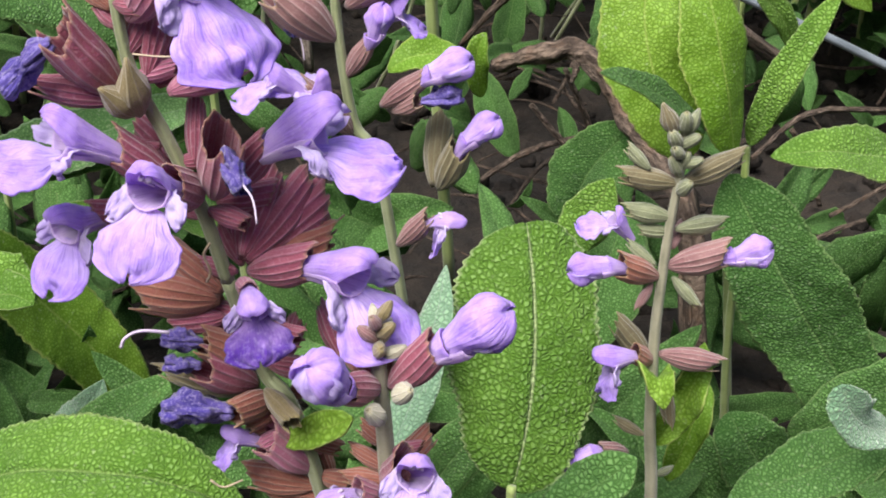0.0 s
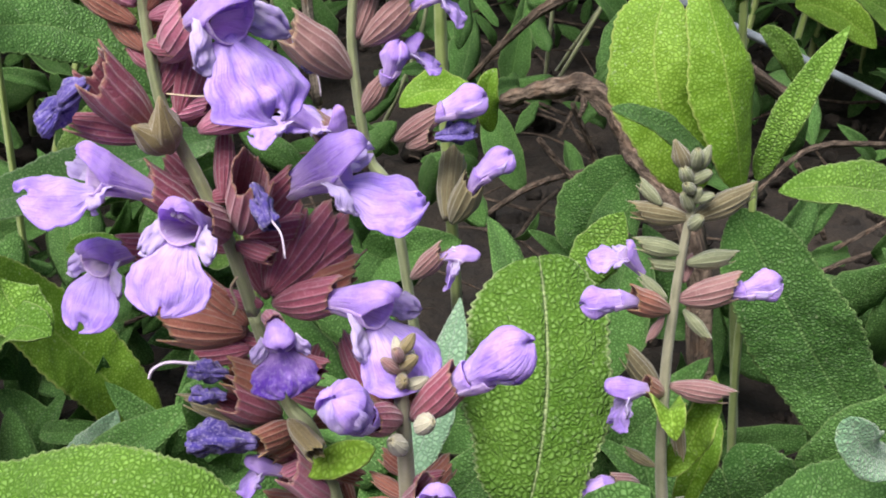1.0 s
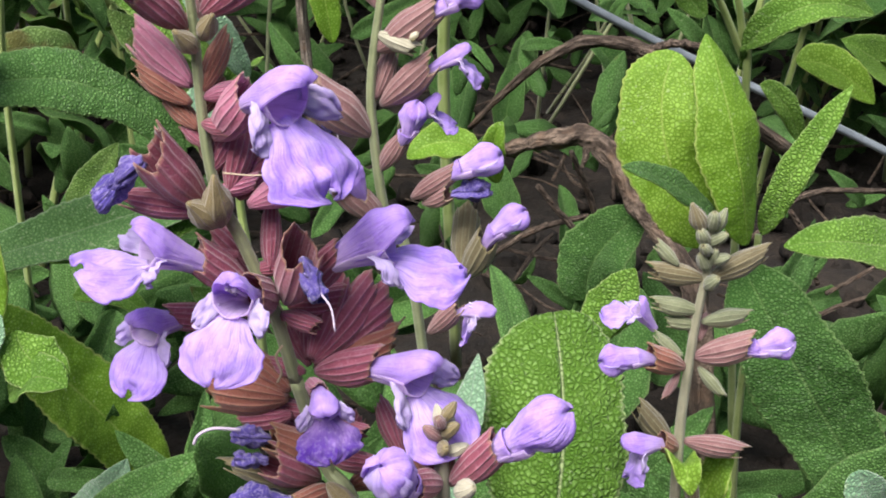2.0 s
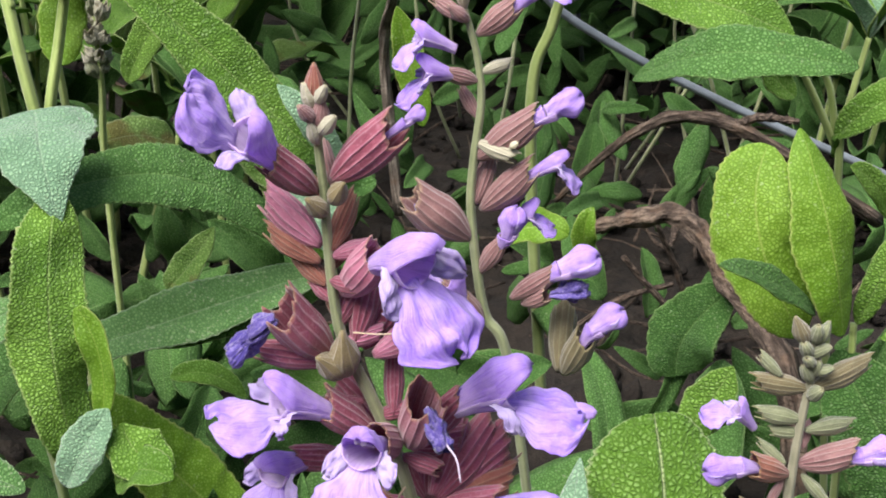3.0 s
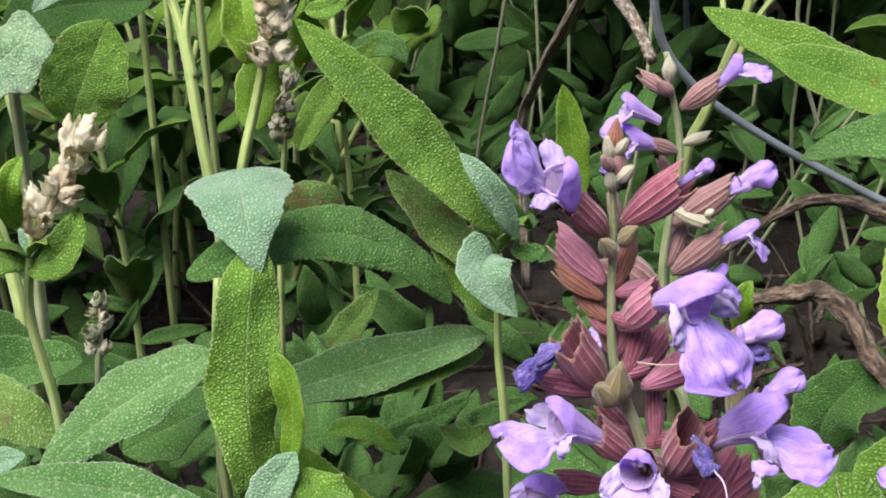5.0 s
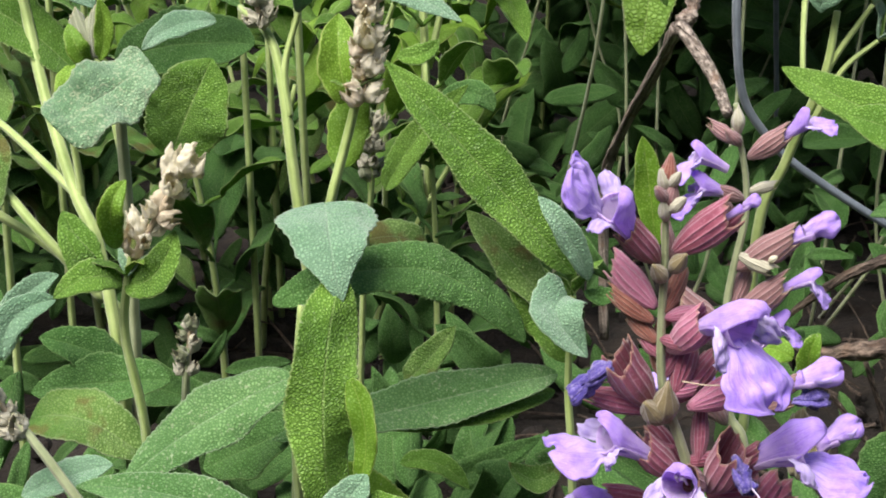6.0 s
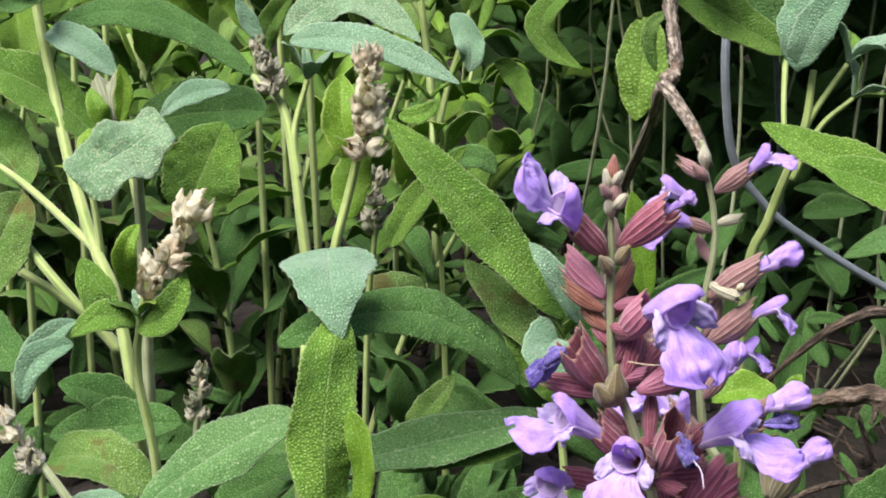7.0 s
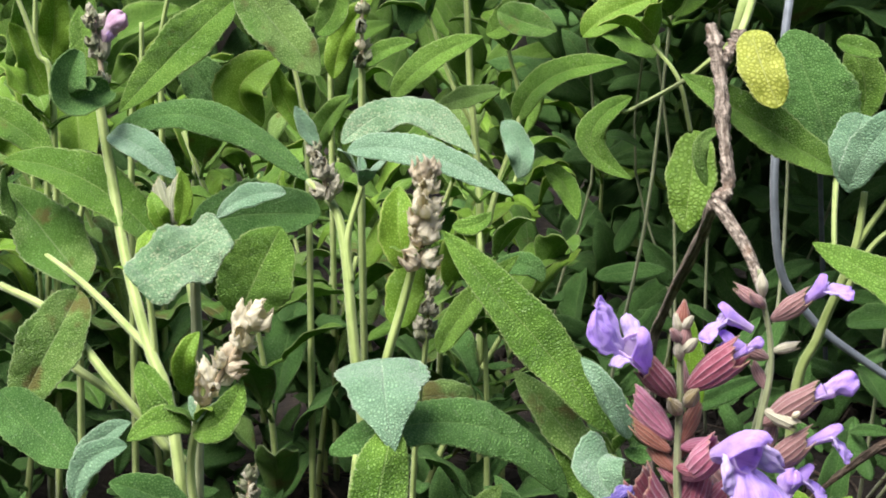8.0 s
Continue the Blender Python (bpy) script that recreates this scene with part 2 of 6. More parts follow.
STEM = {
    "green": stem_material("stem_green", (0.15, 0.185, 0.075), (0.29, 0.33, 0.17)),
    "lime": stem_material("stem_yellow_green", (0.2, 0.29, 0.06), (0.34, 0.43, 0.14)),
    "grey": stem_material("stem_grey_green", (0.16, 0.17, 0.1), (0.32, 0.31, 0.21)),
    "wood": bark_material("stem_wood", (0.11, 0.085, 0.062), (0.42, 0.36, 0.29)),
    "twig": bark_material("dead_twig", (0.045, 0.03, 0.02), (0.22, 0.165, 0.12)),
    "pipe": stem_material("grey_pipe", (0.08, 0.1, 0.115), (0.15, 0.18, 0.2)),
    "style": stem_material("pale_style", (0.42, 0.34, 0.46), (0.6, 0.52, 0.64)),
    "straw": stem_material("straw_fibre", (0.3, 0.22, 0.12), (0.5, 0.42, 0.28)),
}


def soil_material():
    m, nt, sh, bp = material("soil", 0.95, 0.0, 0.0, 1.0)
    co = nt.nodes.new("ShaderNodeNewGeometry").outputs[0]
    bp.inputs["Distance"].default_value = 0.006
    col = mix(nt, ramp(nt, noise_at(nt, co, 60.0, 8.0), 0.35, 0.7), (0.009, 0.007, 0.005), (0.03, 0.022, 0.015))
    col = mix(nt, ramp(nt, noise_at(nt, co, 9.0, 4.0), 0.5, 0.75), col, (0.02, 0.016, 0.01))
    paint(m, nt, sh, col)
    nt.links.new(noise_at(nt, co, 140.0, 8.0), bp.inputs["Height"])
    return m


SOIL = soil_material()


# ---- shapes ----
def V(*p):
    return np.array(p, float)


def unit(v):
    return v / max(np.linalg.norm(v), 1e-9)


def mesh_of(name, verts, faces, uvs=None):
    me = bpy.data.meshes.new(name)
    me.from_pydata([tuple(v) for v in verts], [], faces)
    if uvs is not None:
        layer = me.uv_layers.new()
        idx = np.empty(len(me.loops), dtype=np.int32)
        me.loops.foreach_get("vertex_index", idx)
        layer.data.foreach_set("uv", np.asarray(uvs, dtype=np.float32)[idx].ravel())
    me.polygons.foreach_set("use_smooth", np.ones(len(me.polygons), dtype=bool))
    me.update()
    return me


def sheet(grid, uv, thick, wrap=False):
    """Vertices, faces and uvs of a sheet with thickness from an (n, m, 3) grid; wrap joins its two long sides."""
    n, m, _ = grid.shape
    du = np.gradient(grid, axis=0)
    dv = (np.roll(grid, -1, 1) - np.roll(grid, 1, 1)) if wrap else np.gradient(grid, axis=1)
    nor = np.cross(du, dv)
    nor /= np.maximum(np.linalg.norm(nor, axis=2, keepdims=True), 1e-12)
    verts = np.concatenate([(grid + nor * thick / 2).reshape(-1, 3), (grid - nor * thick / 2).reshape(-1, 3)])
    uvs = np.concatenate([uv.reshape(-1, 2)] * 2)
    k, faces = n * m, []
    cols = m if wrap else m - 1
    for i in range(n - 1):
        for j in range(cols):
            a, b, c, d = i * m + j, i * m + (j + 1) % m, (i + 1) * m + (j + 1) % m, (i + 1) * m + j
            faces += [(a, d, c, b), (k + a, k + b, k + c, k + d)]
    for j in range(cols):
        a, b = j, (j + 1) % m
        faces.append((a, b, k + b, k + a))
        a, b = (n - 1) * m + j, (n - 1) * m + (j + 1) % m
        faces.append((b, a, k + a, k + b))
    if not wrap:
        for i in range(n - 1):
            a, b = i * m, (i + 1) * m
            faces.append((b, a, k + a, k + b))
            a, b = i * m + m - 1, (i + 1) * m + m - 1
            faces.append((a, b, k + b, k + a))
    return verts, faces, uvs


def join(pieces):
    verts, faces, uvs, at = [], [], [], 0
    for v, f, u in pieces:
        verts.append(v)
        uvs.append(u)
        faces += [tuple(i + at for i in face) for face in f]
        at += len(v)
    return np.concatenate(verts), faces, np.concatenate(uvs)


def smooth_line(points, n):
    """A Catmull-Rom line of n points through the given ones."""
    p = [V(*q) for q in points]
    p = [2 * p[0] - p[1], *p, 2 * p[-1] - p[-2]]
    out = []
    for t in np.linspace(0, len(p) - 3 - 1e-9, n):
        i, u = int(t), t - int(t)
        a, b, c, d = p[i : i + 4]
        out.append(0.5 * (2 * b + (c - a) * u + (2 * a - 5 * b + 4 * c - d) * u * u + (3 * b - a - 3 * c + d) * u**3))
    return np.array(out)


def tube(points, radii, n=24, m=10, square=0.0, rough=0.0, seed=0):
    """A tapering stem along a smooth line; square > 0 gives the four-edged section of the mint family."""
    line = smooth_line(points, n)
    r = np.interp(np.linspace(0, 1, n), np.linspace(0, 1, len(radii)), radii)
    tan = np.gradient(line, axis=0)
    ref = V(0.3, -1, 0.2)
    grid = np.empty((n, m, 3))
    for i in range(n):
        t = unit(tan[i])
        s = unit(np.cross(t, ref))
        b = np.cross(t, s)
        for j in range(m):
            a = math.tau * j / m
            k = 1 + square * math.cos(4 * a)
            if rough:
                k += rough * noise.noise(Vector((i * 0.45 + seed, math.cos(a) * 1.3, math.sin(a) * 1.3 + seed)))
            grid[i, j] = line[i] + r[i] * k * (s * math.cos(a) + b * math.sin(a))
    uv = np.stack(np.meshgrid(np.linspace(0, 1, n), np.arange(m) / m, indexing="ij")[::-1], -1)
    verts, k = grid.reshape(-1, 3), n * m
    verts = np.concatenate([verts, line[:1], line[-1:]])
    faces = [(i * m + j, i * m + (j + 1) % m, (i + 1) * m + (j + 1) % m, (i + 1) * m + j) for i in range(n - 1) for j in range(m)]
    faces += [(k, (j + 1) % m, j) for j in range(m)] + [(k + 1, k - m + j, k - m + (j + 1) % m) for j in range(m)]
    return verts, faces, np.concatenate([uv.reshape(-1, 2), [[0.5, 0], [0.5, 1]]])


def blade(base, mid, tip, width, normal, fold=14.0, curl=0.15, wave=0.1, a=0.6, b=0.75, fine=0.0009, pebble=0.00022, skew=0.0, twist=0.0, seed=0, most=110, roll=0.0, crinkle=0.05):
    """A pebbled, scalloped leaf blade from base over mid to tip. fold: lift of the halves in degrees; curl: droop of the margin;
    wave: undulation; a, b: fullness towards base and tip (small is blunt); skew: one half wider than the other."""
    if 0 < fold < 20:
        fold *= 1.7
    base, mid, tip = V(*base), V(*mid), V(*tip)
    ctrl = 2 * mid - (base + tip) / 2
    length = np.linalg.norm(mid - base) + np.linalg.norm(tip - mid)
    n = int(np.clip(length / fine, 10, most))
    m = int(np.clip(width / fine, 7, 75)) | 1
    s = 0.5 - 0.5 * np.cos(np.linspace(0.0, math.pi, n))
    s = 0.6 * s + 0.4 * np.linspace(0, 1, n)
    line = np.outer((1 - s) ** 2, base) + np.outer(2 * s * (1 - s), ctrl) + np.outer(s * s, tip)
    tan = np.gradient(line, axis=0)
    prof = np.maximum(s, 1e-6) ** a * np.maximum(1 - s, 1e-6) ** b
    prof = prof / prof.max()
    prof[0] = max(prof[0], 0.03)
    prof[-1] = max(prof[-1], 0.02)
    half = width / 2 * prof * (1 + 0.03 * np.sin(s * length / 0.0019 * math.tau)) * (1 + 0.05 * np.sin(s * 17 + seed))
    u = np.linspace(-1, 1, m)
    grid = np.empty((n, m, 3))
    nz = V(*normal)
    cf, sf = math.cos(radians(fold)), math.sin(radians(fold))
    for i in range(n):
        t = unit(tan[i])
        side = unit(np.cross(t, nz))
        up = np.cross(side, t)
        ang = radians(twist) * (s[i] - 0.3)
        side, up = side * math.cos(ang) + up * math.sin(ang), up * math.cos(ang) - side * math.sin(ang)
        for j in range(m):
            w = half[i] * (1 + skew * np.sign(u[j]) * min(1, abs(u[j]) * 3))
            au = abs(u[j])
            lift = w * au * sf - curl * w * au**2 * (1 + roll * au**2) + wave * half[i] * au * math.sin(s[i] * 11 + seed + 2.0 * (u[j] > 0))
            p = line[i] + side * (w * u[j] * cf) + up * lift
            p = p + up * crinkle * half[i] * (noise.noise(Vector(p * 95.0) + Vector((seed, 0, 0))) * 1.6 + (0.3 + au) * noise.noise(Vector(p * 260.0)))
            if pebble and fine < 0.0007:
                d = noise.voronoi(Vector(p * 960.0))[0][0]
                lift = pebble * (0.5 - d) * min(1.0, 6 * (1 - au) + 0.4)
                lift -= 2.2 * pebble * math.exp(-((u[j] * w / 0.0006) ** 2))
                p = p + up * lift
            grid[i, j] = p
    uv = np.stack(np.meshgrid(s, u / 2 + 0.5, indexing="ij")[::-1], -1)
    return sheet(grid, uv, 0.00035)


def part(name, shape, material_, parent, label=""):
    """One mesh object under a thing or a part."""
    me = shape if isinstance(shape, bpy.types.Mesh) else mesh_of(name, *shape)
    if not me.materials:
        me.materials.append(material_)
    ob = new(name, me)
    if parent:
        ob.parent = parent
    return tagged(ob, label) if label else ob


def thing(name, label, category, group="", kind="", at=None):
    ob = new(name)
    ob.empty_display_size = 0.01
    return tagged(ob, label, category, group, kind)


def leaf(parent, base, mid, tip, width, normal, kind="green", stalk=None, label="", **more):
    """A leaf of a shoot with, where it shows, its stalk."""
    shape = blade(base, mid, tip, width, normal, **more)
    if stalk is not None:
        line = [V(*stalk), (V(*stalk) + V(*base)) / 2 + V(0, 0, 0.001), V(*base), V(*base) * 0.85 + V(*mid) * 0.15]
        shape = join([shape, tube(line, [0.0012, 0.001, 0.0009, 0.0005], 12, 8)])
    return part("leaf", shape, LEAF[kind], parent, label)


def stem(parent, points, radii, kind="green", n=30, m=16, square=0.12, name="stem", label="", rough=0.0, seed=0):
    slim = 0.8 if kind == "lime" else 1.0
    return part(name, tube(points, [slim * r for r in radii], n, m, square, rough, seed), STEM[kind], parent, label)


def tuft(parent, at, way, size, kinds, seed=0):
    """A young pair or two of leaves that ends a side shoot."""
    rnd = random.Random(seed)
    at, way = V(*at), unit(V(*way))
    x = unit(np.cross(way, V(0.3, -1, 0.2)))
    y = np.cross(way, x)
    for k in range(4):
        a = k * math.pi / 2 * 1.06 + rnd.uniform(-0.4, 0.4)
        d = unit(way * rnd.uniform(0.7, 1.6) + x * math.cos(a) + y * math.sin(a))
        long = size * rnd.uniform(0.6, 1.1)
        tip = at + d * long - V(0, 0, long * rnd.uniform(0, 0.2))
        leaf(parent, at, at + d * long * 0.5 + way * long * 0.08, tip, long * rnd.uniform(0.3, 0.42), way - d * 0.4, rnd.choice(kinds), fold=rnd.uniform(5, 30), curl=rnd.uniform(-0.1, 0.4), wave=0.15, fine=0.0012, pebble=0.0001, seed=seed + k, most=50)


# ---- florets: z runs out of the stem, y towards the hood ----
def calyx_shape(open_=1.0, teeth=0.32, seed=0, n=15, m=60):
    """A ribbed two-lipped bell: one broad upper tooth, two narrow lower ones."""
    rnd = random.Random(seed)
    grid = np.empty((n, m, 3))
    lean = [rnd.uniform(-0.12, 0.2) for _ in range(3)]
    bend, bulge = rnd.uniform(0.02, 0.14), rnd.uniform(0.92, 1.12)
    k0 = rnd.uniform(0, 50)
    for i in range(n):
        s = i / (n - 1)
        for j in range(m):
            a = math.tau * j / m
            d = (a - math.pi / 2 + math.pi) % math.tau - math.pi
            if abs(d) < 1.75:
                k, tooth = 0, 1 - abs(d) / 1.75
            else:
                k, tooth = (1 if d > 0 else 2), 1 - abs(abs(d) - 2.45) / 0.7
            tooth = max(0.0, tooth) ** 1.9
            tooth = max(tooth, 0.55 * max(0.0, 1 - abs(abs(d) - 0.85) / 0.5) ** 1.6)
            z = s * (1 - teeth * (1 - tooth) - 0.06 * (k > 0))
            r = 0.035 + 0.16 * bulge * math.sin(min(1.0, z / 0.52) * math.pi / 2) ** 0.85
            if z > 0.55:
                r *= 1 + (z - 0.55) * (2.6 * (open_ - 0.98) + lean[k] * open_ * 0.7)
            r *= 1 + 0.026 * math.cos(15 * a) * min(1, 3 * s)
            r *= 1 + 0.1 * noise.noise(Vector((2 * math.cos(a) + k0, 2 * math.sin(a), 2.5 * s)))
            grid[i, j] = (r * math.cos(a) * 0.9, r * math.sin(a) * 1.15 + bend * z * z, z)
    uv = np.stack(np.meshgrid(np.linspace(0, 1, n), np.arange(m) / m, indexing="ij")[::-1], -1)
    return grid, uv


def placed(grid, base, axis, up, size):
    z = unit(axis)
    x = unit(np.cross(up, z))
    y = np.cross(z, x)
    return V(*base) + size * (grid[..., :1] * x + grid[..., 1:2] * y + grid[..., 2:] * z)


def tube_half(rnd, upper, n=30, m=27):
    """Half of the corolla: the widening tube, and for the upper half the upright rounded hood that it runs out into."""
    end = rnd.uniform(0.24, 0.31) if upper else 0.06
    b, a = np.linspace(0, 1, n), np.linspace(-1, 1, m)
    grid = np.empty((n, m, 3))
    k = rnd.uniform(0, 40)
    rise, nod = rnd.uniform(0.4, 0.65), rnd.uniform(0.4, 0.8)
    for i in range(n):
        z = -0.55 + (end + 0.55) * b[i]
        f = min(1.0, (z + 0.55) / 0.55)
        r = 0.08 + 0.11 * f**1.5
        y, span, flare = 0.0, radians(100), 0.0
        if upper and z > 0:
            q = z / end
            y = rise * z - nod * z * z
            span = radians(100 - 22 * q)
            flare = 0.12 * q * (1 - q) * 4
            e = min(1.0, q / 0.55)
            r *= 1 - 0.2 * e * e * (3 - 2 * e)
            if q > 0.5:
                r *= math.sqrt(max(0.03, 1 - ((q - 0.5) / 0.505) ** 2))
        for j in range(m):
            t = a[j] * span
            w = 1 + 0.12 * noise.noise(Vector((1.5 * math.sin(t) + k, 1.5 * math.cos(t), 3 * z))) + 0.05 * noise.noise(Vector((5 * math.sin(t) + k, 5 * math.cos(t), 6 * z)))
            w += flare * abs(a[j]) ** 5 + 0.05 * math.exp(-((a[j] / 0.09) ** 2)) * (z > 0)
            p = r * math.cos(t) * w * (1.0 if upper else 0.95)
            grid[i, j] = (r * math.sin(t) * w, y + (p if upper else -p), z - 0.05 * flare * abs(a[j]))
    return grid, np.stack(np.meshgrid(b, a / 2 + 0.5, indexing="ij")[::-1], -1), np.clip(-(-0.55 + (end + 0.55) * b) / 0.55, 0, 1) ** 1.4


def bulb_grid(rnd, under, n=20, m=25):
    """Half of a flower that has not unfolded: the upper lip wraps over the lower one."""
    b, a = np.linspace(0, 1, n), np.linspace(-1, 1, m)
    grid = np.empty((n, m, 3))
    k = rnd.uniform(0, 40)
    span, long, fat = (radians(128), 0.64, 1.0) if not under else (radians(105), 0.6, 0.93)
    for i in range(n):
        s = b[i]
        r = fat * (0.12 + 0.115 * math.sin(min(1.0, s * 1.3) * math.pi / 2) ** 1.5)
        if s > 0.6:
            r *= math.sqrt(max(0.004, 1 - ((s - 0.6) / 0.402) ** 2)) ** 0.9
        for j in range(m):
            t = a[j] * span
            w = 1 + 0.26 * noise.noise(Vector((1.6 * math.sin(t) + k, 1.6 * math.cos(t), 2.5 * s))) + 0.13 * noise.noise(Vector((6 * math.sin(t) + k, 6 * math.cos(t), 5 * s)))
            w += 0.16 * abs(a[j]) ** 4 * s - 0.05 * math.exp(-((a[j] / 0.1) ** 2)) * s
            y = r * math.cos(t) * w * 1.08
            grid[i, j] = (r * math.sin(t) * w, (-y if under else y) + 0.03 * s, -0.08 + long * s + 0.03 * math.cos(3 * t) * s)
    return grid, np.stack(np.meshgrid(b, a / 2 + 0.5, indexing="ij")[::-1], -1)


def lobe(root, way, across, long, wide, neck, curve, k, notch=0.0, n=26, m=27, ruffle=0.06):
    """One petal lobe: a narrow neck that widens to a rounded, ruffled end."""
    root, way, across = V(*root), unit(V(*way)), unit(V(*across))
    out = np.cross(way, across)
    b, a = np.linspace(0, 1, n), np.linspace(-1, 1, m)
    grid = np.empty((n, m, 3))
    p, ang, step = root.copy(), 0.0, long / (n - 1)
    for i in range(n):
        s = b[i]
        h = neck + (wide - neck) * (1 / (1 + math.exp(-(s - 0.27) * 14)))
        if s > 0.66:
            h *= max(0.01, 1 - ((s - 0.66) / 0.342) ** 2) ** 0.42
        h *= 1 + 0.12 * noise.noise(Vector((s * 7 + k, k, 0)))
        d = way * math.cos(ang) - out * math.sin(ang)
        up = out * math.cos(ang) + way * math.sin(ang)
        for j in range(m):
            u = a[j]
            f = ruffle * (0.3 + s) * (noise.noise(Vector((2.6 * u + k, 3.2 * s, k))) * 1.4 + noise.noise(Vector((7 * u + k, 4 * s, k + 5))) * 0.6 + noise.noise(Vector((15 * u + k, 6 * s, k + 9))) * 0.14)
            cup = -0.3 * h * u * u
            back = notch * max(0.0, s - 0.6) / 0.4 * math.exp(-((u / 0.25) ** 2))
            grid[i, j] = p + across * (h * u) + up * (f + cup) - d * back
        ang += curve / (n - 1)
        p = p + d * step
    return grid, np.stack(np.meshgrid(b, a / 2 + 0.5, indexing="ij")[::-1], -1)


def lip_parts(rnd, droop):
    """The lower lip, a broad notched lobe on a short neck, and the two pale side lobes that fold back beside the throat."""
    k = rnd.uniform(0, 60)
    a = 0.1 + 0.5 * droop
    way = (rnd.uniform(-0.08, 0.08), -math.sin(a), math.cos(a))
    out = [("lower_lip", lobe((0, -0.17, -0.02), way, (1, rnd.uniform(-0.12, 0.12), 0), rnd.uniform(0.64, 0.74), rnd.uniform(0.39, 0.45), 0.17, 0.4 + 0.5 * droop, k, 0.1, 28, 31, 0.055))]
    for sgn in (-1, 1):
        w = (0.45 * sgn, -0.25 - 0.4 * droop, 0.75)
        out.append(("side_lobe", lobe((0.165 * sgn, -0.06, -0.03), w, (0.35, 0.85 * sgn, 0.1), rnd.uniform(0.28, 0.36), 0.12, 0.11, 1.0, k + 9 * sgn, 0.0, 16, 13, 0.05)))
    return out


def crumple(rnd, n=24, m=26, size=1.0):
    """A wilted, crumpled petal tube."""
    b = np.linspace(0, 1, n)
    k = rnd.uniform(0, 50)
    grid = np.empty((n, m, 3))
    for i in range(n):
        r = 0.06 + 0.12 * math.sin(b[i] * 2.6)
        for j in range(m):
            t = math.tau * j / m
            d = 0.85 + 1.1 * noise.noise(Vector((2.2 * math.cos(t) + k, 2.2 * math.sin(t), 2.5 * b[i]))) + 0.5 * noise.noise(Vector((6 * math.cos(t) + k, 6 * math.sin(t), 4 * b[i]))) + 0.22 * noise.noise(Vector((12 * math.cos(t) + k, 12 * math.sin(t), 14 * b[i])))
            grid[i, j] = (r * d * math.cos(t), r * d * math.sin(t) - 0.1 * b[i] ** 2, -0.1 + 0.8 * b[i] + 0.07 * noise.noise(Vector((t, k, b[i] * 5))))
    return grid * size, np.stack(np.meshgrid(b, np.arange(m) / m, indexing="ij")[::-1], -1)


FLORETS = [0]


def floret(spike, base, mouth, kind="calyx", tone="red", face=None, size=0.0165, up=(0, -0.15, 1), open_=1.0, droop=1.0, turn=0.0, tint="lilac"):
    """A calyx from its base to its mouth and what it holds: an open, closed or wilted flower that faces a point."""
    FLORETS[0] += 1
    rnd = random.Random(FLORETS[0])
    base, mouth = V(*base), V(*mouth)
    axis = mouth - base
    up = V(*up)
    size *= 0.84
    if kind != "bare":
        grid, uv = calyx_shape(open_ * rnd.uniform(0.74, 0.95), rnd.uniform(0.15, 0.27), FLORETS[0])
        grid[..., :2] *= min(1.0, 0.4 + 0.6 * open_)
        part("calyx", sheet(placed(grid, base, axis, up, np.linalg.norm(axis)), uv, 0.0002, True), CALYX[tone], spike)
    if kind == "calyx":
        return
    way = (V(*face) - mouth) if face else axis
    root = base + axis * 0.78
    if turn:
        up = np.array(Matrix.Rotation(radians(turn), 3, Vector(unit(way))) @ Vector(up))
    if kind in ("open", "closed", "bare"):
        at = mouth + unit(way) * size * (0.22 if kind == "open" else 0.06 if kind == "closed" else 0.4)
        back = base + axis * 0.6 - (at - unit(way) * size * 0.55)
        grid, uv, bend = tube_half(rnd, False)
        flower = part("flower", sheet(placed(grid, at, way, up, size) + bend[:, None, None] * back, uv, 0.0002), PETAL["throat"], spike, "lilac two-lipped flower")
        grid, uv, bend = tube_half(rnd, True)
        cap = "blush" if tint == "blush" else "hood"
        if kind == "closed":
            n = 17
            part("upper_lip", sheet((placed(grid, at, way, up, size) + bend[:, None, None] * back)[:n], uv[:n], 0.0002), PETAL[cap], flower)
            for under, tone_ in ((False, cap), (True, "blush" if tint == "blush" else "white")):
                grid, uv = bulb_grid(rnd, under)
                part("lower_lip" if under else "upper_lip", sheet(placed(grid, at, way, up, size), uv, 0.0002), PETAL[tone_], flower)
        else:
            part("upper_lip", sheet(placed(grid, at, way, up, size) + bend[:, None, None] * back, uv, 0.0002), PETAL["hood"], flower)
            for name, (grid, uv) in lip_parts(rnd, droop):
                part(name, sheet(placed(grid, at, way, up, size * 0.95), uv, 0.0002), PETAL[tint if name == "lower_lip" else "white"], flower)
            z = unit(way)
            x = unit(np.cross(up, z))
            y = np.cross(z, x)
            for sgn in (-1, 1):
                pts = [at + size * (0.05 * sgn * x - 0.2 * z), at + size * (0.05 * sgn * x + 0.07 * y + 0.04 * z), at + size * (0.03 * sgn * x + 0.1 * y + 0.14 * z)]
                part("stamen", tube(pts, [0.00022, 0.00022, 0.00045], 8, 6), STEM["style"], flower)
    elif kind == "wilted":
        grid, uv = crumple(rnd)
        flower = part("wilted_flower", sheet(placed(grid, root + unit(way) * size * 0.15, way, up, size), uv, 0.0002, True), PETAL["faded"], spike, "shrivelled dark blue flower")
        tip = root + unit(way) * size * 0.7
        if rnd.random() < 0.2:
            side = unit(way) * rnd.uniform(0.002, 0.005) + V(rnd.uniform(-0.001, 0.001), -0.001, rnd.uniform(-0.001, 0.002))
            part("style", tube([root, tip, tip + side, tip + side * 1.3 + V(0, -0.001, rnd.uniform(-0.003, -0.0005))], [0.00016, 0.00014, 0.00012], 12, 6), STEM["style"], flower)


